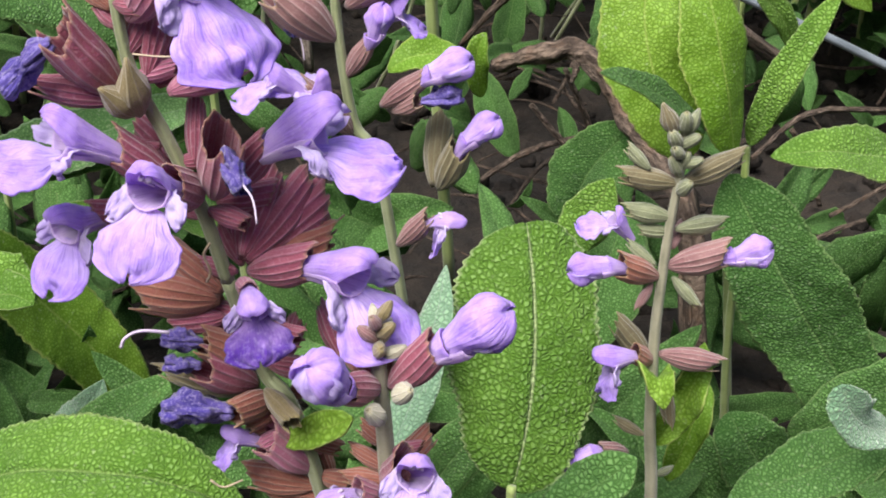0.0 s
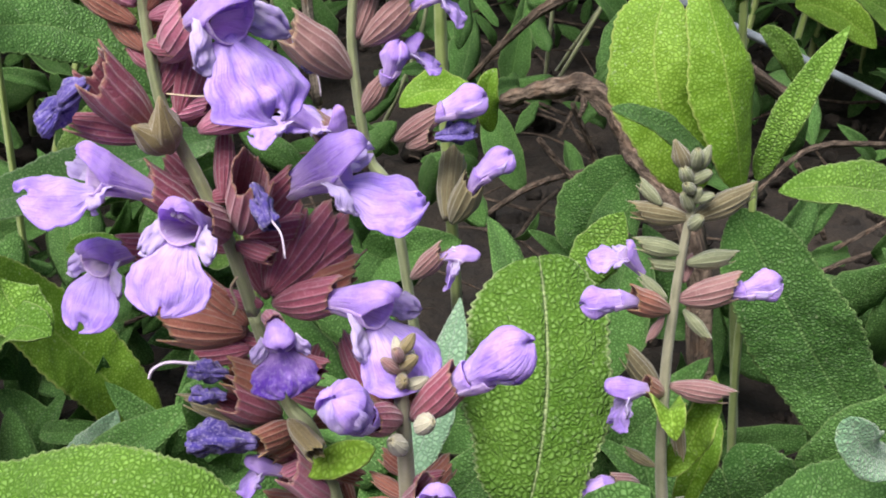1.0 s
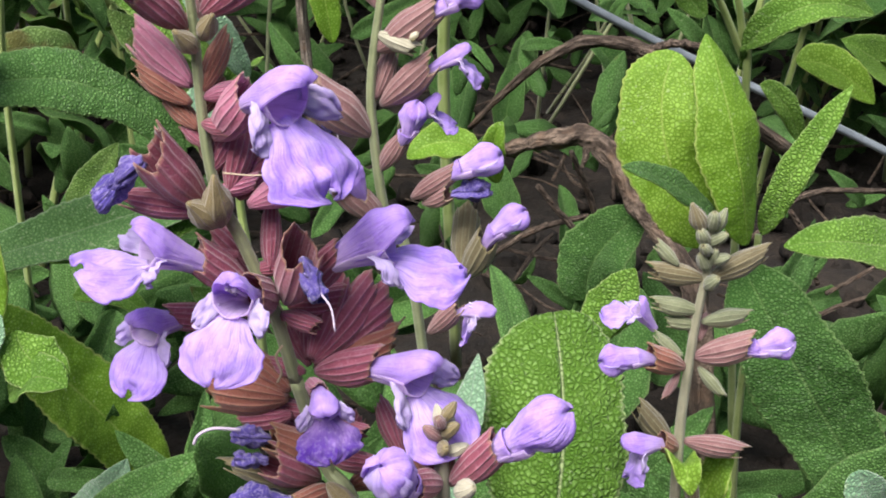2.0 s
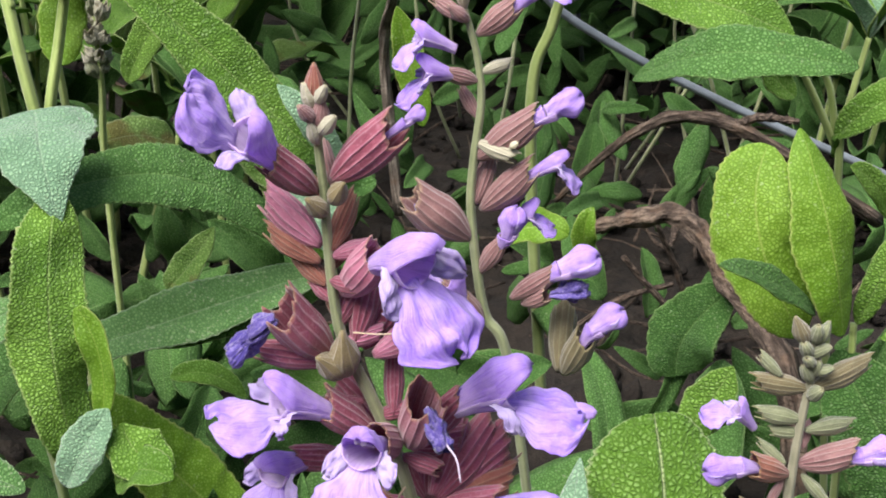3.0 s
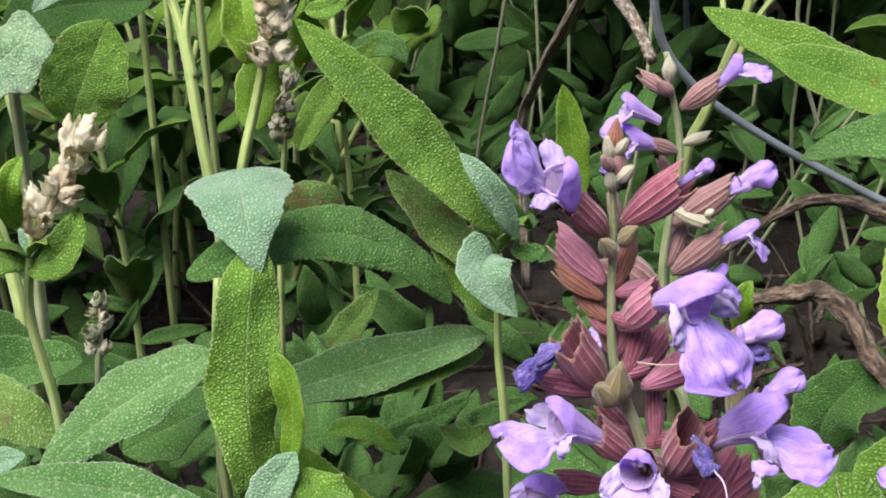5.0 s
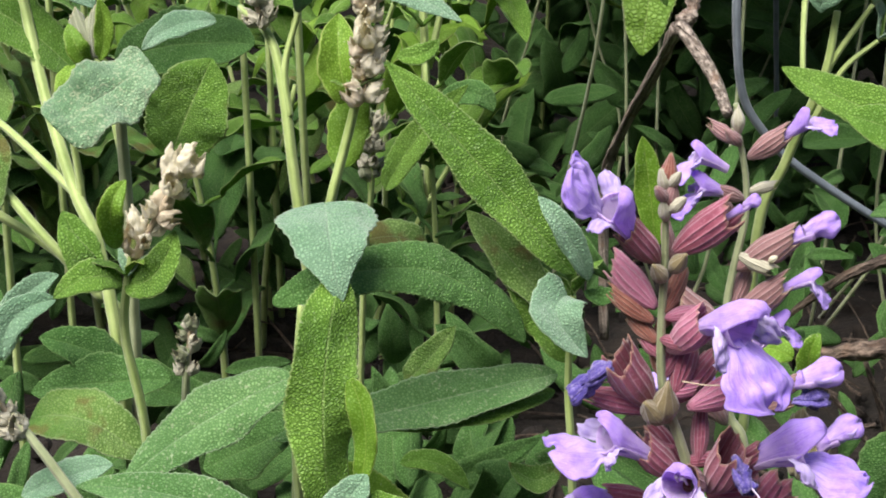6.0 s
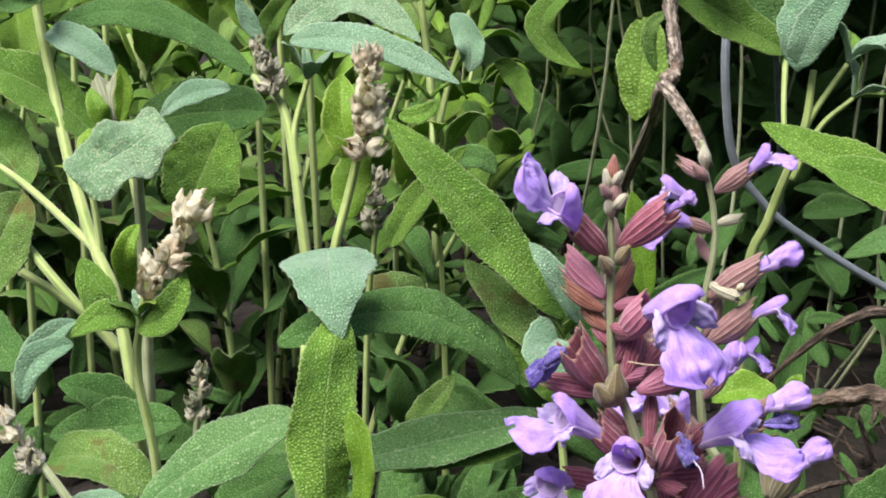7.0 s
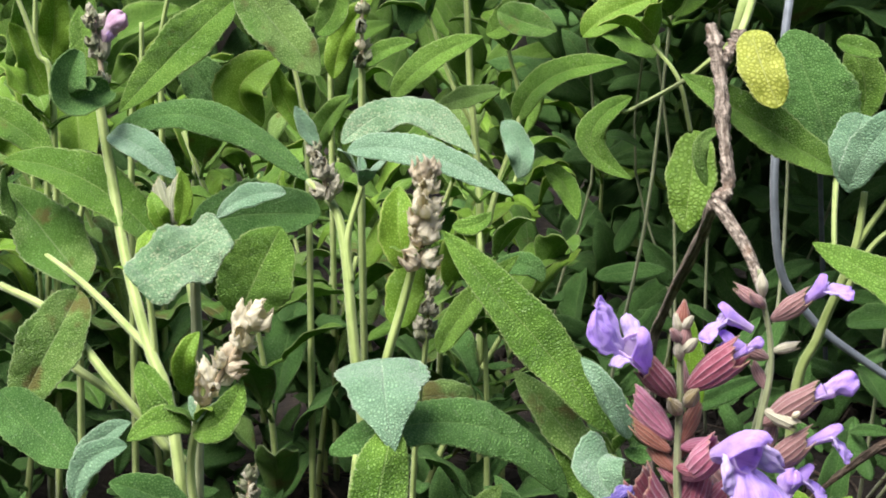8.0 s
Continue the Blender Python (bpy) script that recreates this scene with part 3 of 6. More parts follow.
def bud(spike, at, axis, size, tone="brown", open_=0.45):
    FLORETS[0] += 1
    grid, uv = calyx_shape(open_ * 1.25, 0.05, FLORETS[0], 10, 30)
    s = np.linspace(0, 1, 10)[:, None, None]
    grid[..., :2] *= 1.15 * (1 - 0.85 * (np.maximum(s - 0.4, 0) / 0.6) ** 1.8)
    return part("bud", sheet(placed(grid, V(*at), V(*axis), V(0, -1, 0.3), size), uv, 0.0003, True), CALYX[tone], spike)


def seed_head(spike, base, tip, tones, size=0.009, levels=4, each=5, seed=0):
    """Uneven whorls of papery empty calyces with torn mouths round the end of a stem."""
    rnd = random.Random(seed)
    base, tip = V(*base), V(*tip)
    axis = tip - base
    x = unit(np.cross(axis, V(0.2, -1, 0.1)))
    y = unit(np.cross(axis, x))
    part("stem", tube([base, (base + tip) / 2, tip], [0.0011, 0.0009, 0.0005], 10, 8), STEM["straw"], spike)
    for k in range(levels + 1):
        last = k == levels
        count = 2 if last else each + rnd.choice((-1, 0, 0, 1))
        for j in range(count):
            p = base + axis * ((min(k, levels - 0.5) + rnd.uniform(-0.25, 0.25)) / levels)
            a = math.tau * j / count + k * 0.7 + rnd.uniform(-0.4, 0.4)
            out = x * math.cos(a) + y * math.sin(a)
            d = unit(out * (0.25 if last else rnd.uniform(0.4, 1.15)) + unit(axis) * rnd.uniform(0.5, 1.2))
            FLORETS[0] += 1
            long = size * rnd.uniform(0.55, 1.0) * (1.05 if last else 1 - 0.15 * k / levels)
            grid, uv = calyx_shape(rnd.uniform(0.75, 1.05), rnd.uniform(0.25, 0.45), FLORETS[0], 15, 40)
            grid = grid * V(1.75, 1.45, 1)
            s_ = np.linspace(0, 1, 15)[:, None, None]
            grid[..., :2] *= 1 - rnd.uniform(0.25, 0.6) * (np.maximum(s_ - 0.5, 0) / 0.5) ** 1.5
            for row in range(15):
                for col in range(40):
                    q = grid[row, col]
                    grid[row, col, :2] *= 1 + 0.4 * noise.noise(Vector(q * 3 + FLORETS[0])) + 0.3 * noise.noise(Vector(q * 10 + FLORETS[0]))
                    grid[row, col, 2] *= 1 + 0.12 * noise.noise(Vector((col * 0.5, FLORETS[0], 0)))
            part("calyx", sheet(placed(grid, p + out * 0.0006, d, V(0, -0.3, 1), long), uv, 0.0002, True), CALYX[rnd.choice(tones)], spike)


# ---- the ground ----
def ground():
    """Dark crumbly soil, one sheet to the horizon, finely lumped near the plants."""
    xs = np.concatenate([[-60, -8, -2], np.linspace(-0.9, 0.9, 120), [2, 8, 60]])
    ys = np.concatenate([[-60, -8, -1.5], np.linspace(-0.5, 1.9, 150), [4, 12, 60]])
    verts, faces, n = [], [], len(xs)
    for y in ys:
        for x in xs:
            near = abs(x) < 1 and -0.6 < y < 2
            z = 0.012 * noise.noise(Vector((x * 9, y * 9, 0))) + 0.007 * noise.noise(Vector((x * 45, y * 45, 3))) if near else 0.0
            verts.append((x, y, z))
    faces = [(j * n + i, j * n + i + 1, (j + 1) * n + i + 1, (j + 1) * n + i) for j in range(len(ys) - 1) for i in range(n - 1)]
    ob = part("ground", mesh_of("ground", verts, faces), SOIL, None)
    return tagged(ob, "dark crumbly garden soil under the sage", "soil", kind="structure")


ground()


def added_walls():
    """Plain rendered walls that close the bed round, added unseen to block low sky light."""
    m, nt, sh, bp = material("wall_render", 0.9, 0.0, 0.0, 0.6)
    co = nt.nodes.new("ShaderNodeNewGeometry").outputs[0]
    paint(m, nt, sh, mix(nt, ramp(nt, noise_at(nt, co, 3.0, 6.0), 0.3, 0.7), (0.09, 0.085, 0.07), (0.16, 0.15, 0.125)))
    nt.links.new(noise_at(nt, co, 60.0, 6.0), bp.inputs["Height"])
    for name, x, y, sx, sy in (("wall_north", 0, 2.6, 4.4, 0.2), ("wall_south", 0, -2.2, 4.4, 0.2), ("wall_east", 2.1, 0.2, 0.2, 4.6), ("wall_west", -2.1, 0.2, 0.2, 4.6)):
        bm = bmesh.new()
        bmesh.ops.create_cube(bm, size=1.0)
        bmesh.ops.scale(bm, vec=(sx, sy, 1.5), verts=bm.verts)
        bmesh.ops.translate(bm, vec=(x, y, 0.74), verts=bm.verts)
        me = bpy.data.meshes.new(name)
        bm.to_mesh(me)
        bm.free()
        tagged(part(name, me, m, None), "plain grey rendered wall, added unseen around the bed to block low sky light", "wall", kind="structure")


added_walls()


# ---- the flowering sage spike in front ----

spike = thing('sage_flower_spike', 'tall sage spike with lilac flowers and dark red ribbed calyces', 'flower spike', group='flowering sage spikes')
stem(spike, [(-0.0029, 0.0000, 0.2661), (-0.0027, 0.0000, 0.2593), (-0.0022, 0.0000, 0.2522), (-0.0019, 0.0000, 0.2441), (-0.0013, 0.0000, 0.2356), (-0.0001, 0.0000, 0.2295), (0.0029, 0.0000, 0.2222), (0.0066, 0.0000, 0.2118), (0.0093, 0.0000, 0.2009)], [0.0004, 0.0005, 0.00055, 0.0006, 0.00065, 0.0007, 0.00075, 0.0008, 0.00085], 'green', n=60, square=0.16)
stem(spike, [(0.0093, 0.0000, 0.2009), (0.0132, 0.0000, 0.1868), (0.0212, 0.0000, 0.1619), (0.0450, 0.0300, 0.0000)], [.00086, .0009, .001, .0015], 'green', name='stem', square=0.16)
bud(spike, (-0.0027, 0.0000, 0.2590), (-0.1987, -0.4600, 0.8654), 0.0043, 'dust', open_=0.8)
bud(spike, (-0.0024, -0.0008, 0.2606), (0.5, -0.5, 0.75), 0.0042, 'dust', open_=0.8)
bud(spike, (-0.0030, -0.0008, 0.2622), (-0.5, -0.5, 0.75), 0.0040, 'mauve', open_=0.8)
bud(spike, (-0.0026, -0.0008, 0.2645), (0.35, -0.5, 0.85), 0.0036, 'dust', open_=0.8)
bud(spike, (-0.0027, 0.0000, 0.2601), (0.1269, -0.1540, 0.9799), 0.0058, 'mauve', open_=0.6)
bud(spike, (-0.0029, 0.0000, 0.2631), (-0.3013, -0.2086, 0.9304), 0.0046, 'dust', open_=0.7)
bud(spike, (-0.0029, 0.0000, 0.2639), (0.0154, 0.0000, 0.9999), 0.0056, 'brown', open_=0.55)
bud(spike, (-0.0011, 0.0000, 0.2510), (0.2524, -0.6418, 0.7241), 0.0062, 'olive')
bud(spike, (-0.0022, 0.0000, 0.2494), (-0.3793, -0.6451, 0.6633), 0.0062, 'olive')
floret(spike, (-0.0032, 0.0000, 0.2522), (-0.0097, -0.0030, 0.2592), 'open', 'red', face=(-0.0118, -0.0070, 0.2660), size=0.0165, droop=0.0, up=(1, -0.5, 0.3))
floret(spike, (-0.0028, 0.0000, 0.2449), (-0.0106, 0.0056, 0.2501), 'calyx', 'pink')
floret(spike, (-0.0011, 0.0000, 0.2539), (0.0084, -0.0020, 0.2625), 'closed', 'red', face=(0.0109, -0.002, 0.2643), size=0.0045)
floret(spike, (-0.0017, 0.0000, 0.2441), (0.0021, 0.0060, 0.2497), 'calyx', 'brown', open_=0.75)
floret(spike, (-0.0030, 0.0000, 0.2425), (-0.0108, 0.0036, 0.2458), 'calyx', 'brown', open_=0.7)
floret(spike, (-0.0022, 0.0000, 0.2391), (-0.0067, 0.0048, 0.2418), 'calyx', 'brown', open_=0.75)
floret(spike, (-0.0003, 0.0000, 0.2378), (0.0056, -0.0050, 0.2462), 'open', 'pink', face=(0.0122, -0.0125, 0.2470), size=0.0215, droop=0.75)
floret(spike, (0.0012, 0.0000, 0.2303), (0.0039, 0.0055, 0.2380), 'calyx', 'red')
floret(spike, (-0.0011, 0.0000, 0.2330), (0.0028, 0.0060, 0.2378), 'calyx', 'red')
floret(spike, (0.0036, 0.0000, 0.2283), (0.0147, 0.0048, 0.2314), 'calyx', 'pink', open_=0.9)
floret(spike, (-0.0019, 0.0000, 0.2285), (-0.0106, -0.0040, 0.2386), 'wilted', 'red', face=(-0.0156, -0.004, 0.2347), size=0.012)
floret(spike, (-0.0015, 0.0000, 0.2276), (-0.0143, 0.0017, 0.2288), 'calyx', 'red', open_=0.55)
bud(spike, (-0.0001, 0.0000, 0.2255), (-0.0405, -0.3883, 0.9206), 0.0103, 'olive', open_=0.38)
bud(spike, (-0.0005, 0.0000, 0.2258), (-0.4292, -0.6038, 0.6717), 0.0083, 'olive', open_=0.42)
floret(spike, (0.0033, 0.0000, 0.2162), (-0.0055, -0.0030, 0.2229), 'open', 'red', face=(-0.0135, -0.006, 0.2273), size=0.018, droop=0.05)
floret(spike, (0.0040, 0.0040, 0.2160), (-0.0027, 0.0080, 0.2214), 'calyx', 'red')
floret(spike, (0.0061, 0.0000, 0.2184), (0.0066, 0.0063, 0.2251), 'calyx', 'red', open_=0.8)
floret(spike, (0.0081, -0.0010, 0.2143), (0.0109, -0.0080, 0.2267), 'wilted', 'red', face=(0.0118, -0.010, 0.2255), size=0.009)
floret(spike, (0.0094, 0.0000, 0.2145), (0.0167, -0.0010, 0.2224), 'open', 'red', face=(0.0267, -0.0030, 0.2262), size=0.0225, droop=0.3)
floret(spike, (0.0066, 0.0000, 0.2137), (0.0026, -0.0090, 0.2200), 'open', 'red', face=(-0.0003, -0.018, 0.2238), size=0.0165, droop=1.3)
floret(spike, (0.0005, 0.0040, 0.2091), (-0.0088, 0.0030, 0.2096), 'open', 'red', face=(-0.0125, -0.002, 0.2105), size=0.016)
floret(spike, (0.0114, 0.0000, 0.2046), (0.0169, 0.0082, 0.2131), 'calyx', 'red', open_=1.1)
floret(spike, (0.0118, 0.0000, 0.2041), (0.0214, 0.0088, 0.2106), 'calyx', 'red', open_=1.1)
floret(spike, (0.0120, 0.0020, 0.2021), (0.0240, 0.0068, 0.2072), 'calyx', 'red')
floret(spike, (0.0120, 0.0000, 0.2024), (0.0224, -0.0040, 0.2052), 'open', 'red', face=(0.0300, -0.0115, 0.2070), size=0.0205, droop=0.8)
floret(spike, (0.0085, 0.0000, 0.1994), (0.0003, 0.0053, 0.2032), 'calyx', 'brown')
floret(spike, (0.0081, 0.0000, 0.1981), (-0.0051, 0.0024, 0.1981), 'calyx', 'brown', open_=1.15)
floret(spike, (0.0087, 0.0000, 0.1954), (0.0009, 0.0011, 0.1932), 'calyx', 'red')
floret(spike, (0.0113, -0.0020, 0.2019), (0.0126, -0.0080, 0.2038), 'open', 'pink', face=(0.013, -0.013, 0.2028), size=0.0125, droop=0.5, tint='violet', up=(0, -1, 0.6))
floret(spike, (0.0125, 0.0000, 0.1878), (0.0039, -0.0030, 0.1940), 'wilted', 'brown', face=(0.0003, -0.003, 0.1952), size=0.008)
floret(spike, (0.0123, 0.0000, 0.1840), (0.0033, -0.0040, 0.1911), 'wilted', 'red', face=(0.0011, -0.004, 0.1916), size=0.007)
floret(spike, (0.0126, 0.0000, 0.1830), (-0.0026, 0.0032, 0.1844), 'calyx', 'green', open_=0.4)
floret(spike, (0.0150, 0.0000, 0.1819), (0.0081, -0.0060, 0.1829), 'wilted', 'brown', face=(0.0052, -0.006, 0.1835), size=0.014)
floret(spike, (0.0245, 0.0000, 0.1872), (0.0213, 0.0077, 0.1922), 'calyx', 'red', open_=0.8)
floret(spike, (0.0143, 0.0030, 0.1856), (0.0074, 0.0071, 0.1908), 'calyx', 'red')
floret(spike, (0.0135, -0.0020, 0.1844), (0.0180, -0.0090, 0.1827), 'calyx', 'olive', open_=1.2)
leaf(spike, (0.0155, -0.0020, 0.1754), (0.0211, -0.0060, 0.1802), (0.0253, -0.0080, 0.1834), 0.0054, (-0.01, -0.58, 0.82), 'lime', fold=10, label='yellow-green bract')
floret(spike, (0.0201, 0.0000, 0.1684), (0.0109, -0.0030, 0.1775), 'open', 'pink', face=(0.0069, -0.003, 0.1772), size=0.009, droop=0.6)
floret(spike, (0.0201, 0.0000, 0.1652), (0.0093, 0.0038, 0.1649), 'calyx', 'brown')
floret(spike, (0.0208, 0.0000, 0.1630), (0.0124, 0.0058, 0.1608), 'calyx', 'brown')

side_spike = thing('sage_flower_spike', 'short sage side spike with half-open lilac flowers', 'flower spike', group='flowering sage spikes')
stem(side_spike, [(0.0284, -0.0120, 0.1989), (0.0286, -0.0120, 0.1936), (0.0293, -0.0110, 0.1836), (0.0304, -0.0090, 0.1690), (0.0335, 0.0000, 0.1486)], [0.0008, 0.001, 0.0011, 0.0012, 0.0013], 'grey', n=30)
for k in range(9):
    a_ = k * 2.4
    bud(side_spike, (0.0284, -0.0120, 0.1958 + 0.0007 * k), (math.cos(a_), math.sin(a_), 0.5 + 0.12 * k), 0.0042 - 0.0001 * k, ('dust', 'mauve', 'olive')[k % 3], open_=0.95)
floret(side_spike, (0.0300, -0.0120, 0.1912), (0.0376, -0.0150, 0.1997), 'closed', 'red', face=(0.0423, -0.016, 0.2034), size=0.0175)
floret(side_spike, (0.0285, -0.0120, 0.1909), (0.0228, -0.0180, 0.1956), 'closed', 'red', face=(0.0191, -0.022, 0.2016), size=0.016)
floret(side_spike, (0.0289, -0.0120, 0.1908), (0.0302, -0.0078, 0.1968), 'calyx', 'brown', open_=0.8)
floret(side_spike, (0.0285, -0.0120, 0.1918), (0.0235, -0.0088, 0.1961), 'calyx', 'brown', open_=0.8)
bud(side_spike, (0.0305, -0.0140, 0.1913), (0.3154, -0.6950, 0.6461), 0.0058, 'dust', open_=0.8)
bud(side_spike, (0.0287, -0.0140, 0.1878), (-0.3211, -0.6295, 0.7076), 0.0064, 'dust', open_=0.8)
floret(side_spike, (0.0293, -0.0110, 0.1738), (0.0331, -0.0190, 0.1831), 'open', 'red', face=(0.0319, -0.025, 0.1863), size=0.015, droop=1.1)
floret(side_spike, (0.0301, -0.0110, 0.1758), (0.0366, -0.0074, 0.1803), 'calyx', 'brown')
floret(side_spike, (0.0301, -0.0110, 0.1768), (0.0245, -0.0064, 0.1773), 'calyx', 'brown', open_=0.7)
floret(side_spike, (0.0301, -0.0110, 0.1748), (0.0232, -0.0083, 0.1735), 'calyx', 'brown', open_=0.7)
floret(side_spike, (0.0293, -0.0110, 0.1718), (0.0237, -0.0150, 0.1766), 'open', 'pink', face=(0.0222, -0.015, 0.1747), size=0.013)
floret(spike, (0.0043, 0.0020, 0.2139), (0.0000, 0.0051, 0.2183), 'calyx', 'red')
floret(spike, (0.0084, 0.0020, 0.2119), (0.0165, 0.0040, 0.2118), 'calyx', 'red')
floret(spike, (-0.0002, 0.0020, 0.2320), (-0.0024, 0.0052, 0.2365), 'calyx', 'brown')
floret(spike, (0.0022, 0.0020, 0.2283), (0.0084, 0.0067, 0.2346), 'calyx', 'red')
floret(spike, (0.0109, 0.0020, 0.2030), (0.0123, 0.0087, 0.2113), 'calyx', 'red', open_=1.05)
floret(spike, (0.0120, 0.0020, 0.2021), (0.0244, 0.0080, 0.2096), 'calyx', 'red', open_=1.05)
floret(spike, (0.0119, 0.0020, 0.2012), (0.0249, 0.0040, 0.2039), 'calyx', 'brown')
floret(spike, (0.0112, 0.0020, 0.2021), (0.0081, 0.0062, 0.2077), 'calyx', 'red')
floret(spike, (0.0145, 0.0020, 0.1901), (0.0089, 0.0060, 0.1952), 'calyx', 'red')
floret(spike, (0.0151, 0.0020, 0.1853), (0.0189, 0.0064, 0.1908), 'calyx', 'red')
floret(spike, (0.0165, 0.0020, 0.1803), (0.0246, 0.0040, 0.1834), 'calyx', 'brown')
floret(spike, (0.0140, 0.0020, 0.1775), (0.0085, 0.0044, 0.1810), 'calyx', 'brown')
floret(spike, (0.0211, 0.0020, 0.1698), (0.0146, 0.0045, 0.1735), 'calyx', 'pink')
floret(spike, (0.0226, 0.0020, 0.1644), (0.0203, 0.0057, 0.1691), 'calyx', 'brown')
floret(spike, (0.0136, 0.0020, 0.1882), (0.0059, 0.0040, 0.1901), 'calyx', 'red')
floret(spike, (0.0172, 0.0020, 0.1763), (0.0113, 0.0040, 0.1720), 'calyx', 'brown')
floret(spike, (0.0086, 0.0020, 0.1959), (0.0035, 0.0042, 0.1993), 'calyx', 'brown')
floret(spike, (-0.0025, 0.0020, 0.2398), (0.0015, 0.0050, 0.2442), 'calyx', 'brown', open_=0.8)
floret(spike, (-0.0021, 0.0020, 0.2498), (-0.0050, 0.0045, 0.2537), 'calyx', 'brown', open_=0.7)
floret(spike, (-0.0010, 0.0020, 0.2522), (-0.0023, 0.0055, 0.2573), 'calyx', 'mauve', open_=0.7)
floret(spike, (0.0134, 0.0000, 0.1915), (0.0077, -0.0030, 0.1901), 'calyx', 'brown', open_=0.95)
floret(spike, (0.0136, 0.0000, 0.1877), (0.0206, -0.0030, 0.1876), 'calyx', 'red', open_=0.95)
floret(spike, (0.0124, 0.0000, 0.1952), (0.0063, 0.0022, 0.1954), 'calyx', 'red', open_=0.95)
floret(spike, (0.0127, 0.0000, 0.1934), (0.0195, -0.0030, 0.1928), 'calyx', 'red', open_=0.95)
floret(spike, (0.0157, 0.0000, 0.1799), (0.0101, -0.0030, 0.1785), 'calyx', 'brown', open_=0.95)
floret(spike, (0.0179, 0.0000, 0.1747), (0.0242, -0.0030, 0.1736), 'calyx', 'brown', open_=0.95)
floret(spike, (0.0171, 0.0000, 0.1758), (0.0115, -0.0030, 0.1744), 'calyx', 'pink', open_=0.95)
floret(spike, (0.0201, 0.0000, 0.1673), (0.0266, -0.0030, 0.1673), 'calyx', 'brown', open_=0.95)
floret(spike, (0.0106, 0.0000, 0.2024), (0.0053, 0.0018, 0.2025), 'calyx', 'red', open_=0.95)
floret(spike, (0.0081, 0.0000, 0.2111), (0.0023, 0.0021, 0.2118), 'calyx', 'red', open_=0.95)
floret(spike, (0.0075, 0.0000, 0.2119), (0.0129, -0.0030, 0.2109), 'calyx', 'red', open_=0.95)
floret(spike, (-0.0011, 0.0000, 0.2365), (-0.0048, 0.0033, 0.2388), 'calyx', 'red', open_=0.95)
floret(spike, (-0.0003, 0.0000, 0.2304), (0.0053, 0.0017, 0.2306), 'calyx', 'pink', open_=0.95)
floret(spike, (-0.0015, 0.0000, 0.2433), (0.0035, 0.0016, 0.2437), 'calyx', 'pink', open_=0.95)
floret(spike, (0.0021, 0.0000, 0.2213), (-0.0027, 0.0004, 0.2199), 'calyx', 'red', open_=0.95)
floret(spike, (0.0037, 0.0000, 0.2185), (0.0091, 0.0019, 0.2186), 'calyx', 'red', open_=0.95)
floret(spike, (-0.0019, 0.0000, 0.2399), (0.0021, -0.0030, 0.2396), 'calyx', 'red', open_=0.95)
stem(spike, [(0.0009, -0.0090, 0.2370), (0.0050, -0.0090, 0.2366), (0.0096, -0.0090, 0.2372)], [0.0001], 'straw', n=12, name='fibre')
stem(spike, [(0.0015, -0.0040, 0.1958), (-0.0022, -0.0040, 0.1962), (-0.0043, -0.0040, 0.1952), (-0.0050, -0.0040, 0.1937)], [0.00022], 'style', n=14, name='style')
stem(spike, [(0.0097, -0.0040, 0.1703), (0.0069, -0.0040, 0.1692), (0.0052, -0.0040, 0.1706)], [0.00015], 'straw', n=10, name='fibre')
stem(spike, [(0.0075, -0.0030, 0.2086), (0.0066, -0.0030, 0.2068), (0.0073, -0.0030, 0.2044), (0.0067, -0.0030, 0.2027)], [0.00018], 'straw', n=12, name='fibre')
floret(side_spike, (0.0293, -0.0110, 0.1892), (0.0265, -0.0085, 0.1921), 'calyx', 'red')
floret(side_spike, (0.0301, -0.0110, 0.1807), (0.0256, -0.0089, 0.1832), 'calyx', 'brown')
floret(side_spike, (0.0301, -0.0110, 0.1797), (0.0348, -0.0100, 0.1796), 'calyx', 'red')
floret(side_spike, (0.0300, -0.0110, 0.1900), (0.0339, -0.0088, 0.1928), 'calyx', 'brown')


# ---- the spikes behind ----

back_spike = thing('sage_flower_spike', 'slender sage spike with lilac flowers and mauve calyces behind', 'flower spike', group='flowering sage spikes')
stem(back_spike, [(0.0243, 0.1120, 0.2498), (0.0257, 0.1120, 0.2426), (0.0284, 0.1120, 0.2327), (0.0294, 0.1120, 0.2226), (0.0280, 0.1120, 0.2096), (0.0275, 0.1120, 0.1988), (0.0288, 0.1120, 0.1848), (0.0312, 0.1120, 0.1710), (0.0364, 0.1120, 0.1598), (0.0440, 0.1180, 0.1100), (0.0520, 0.1250, 0.0500), (0.0600, 0.1300, 0.0000)], [0.0006, 0.0007, 0.0009, 0.001, 0.0011, 0.0012, 0.0014], 'green', n=80)
bud(back_spike, (0.0257, 0.1120, 0.2426), (-0.1444, 0.0000, 0.9895), 0.0073, 'dust')
bud(back_spike, (0.0264, 0.1120, 0.2401), (-0.6477, -0.4213, 0.6348), 0.0071, 'mauve')
floret(back_spike, (0.0283, 0.1120, 0.2371), (0.0383, 0.1100, 0.2447), 'open', 'mauve', open_=0.75, face=(0.04, 0.11, 0.2477), size=0.013)
floret(back_spike, (0.0264, 0.1120, 0.2401), (0.0183, 0.1159, 0.2446), 'calyx', 'mauve', open_=0.6)
floret(back_spike, (0.0286, 0.1120, 0.2271), (0.0210, 0.1090, 0.2301), 'open', 'mauve', open_=0.75, face=(0.0168, 0.109, 0.2314), size=0.016)
floret(back_spike, (0.0273, 0.1120, 0.2315), (0.0214, 0.1090, 0.2368), 'bare', 'mauve', face=(0.016, 0.109, 0.2387), size=0.014)
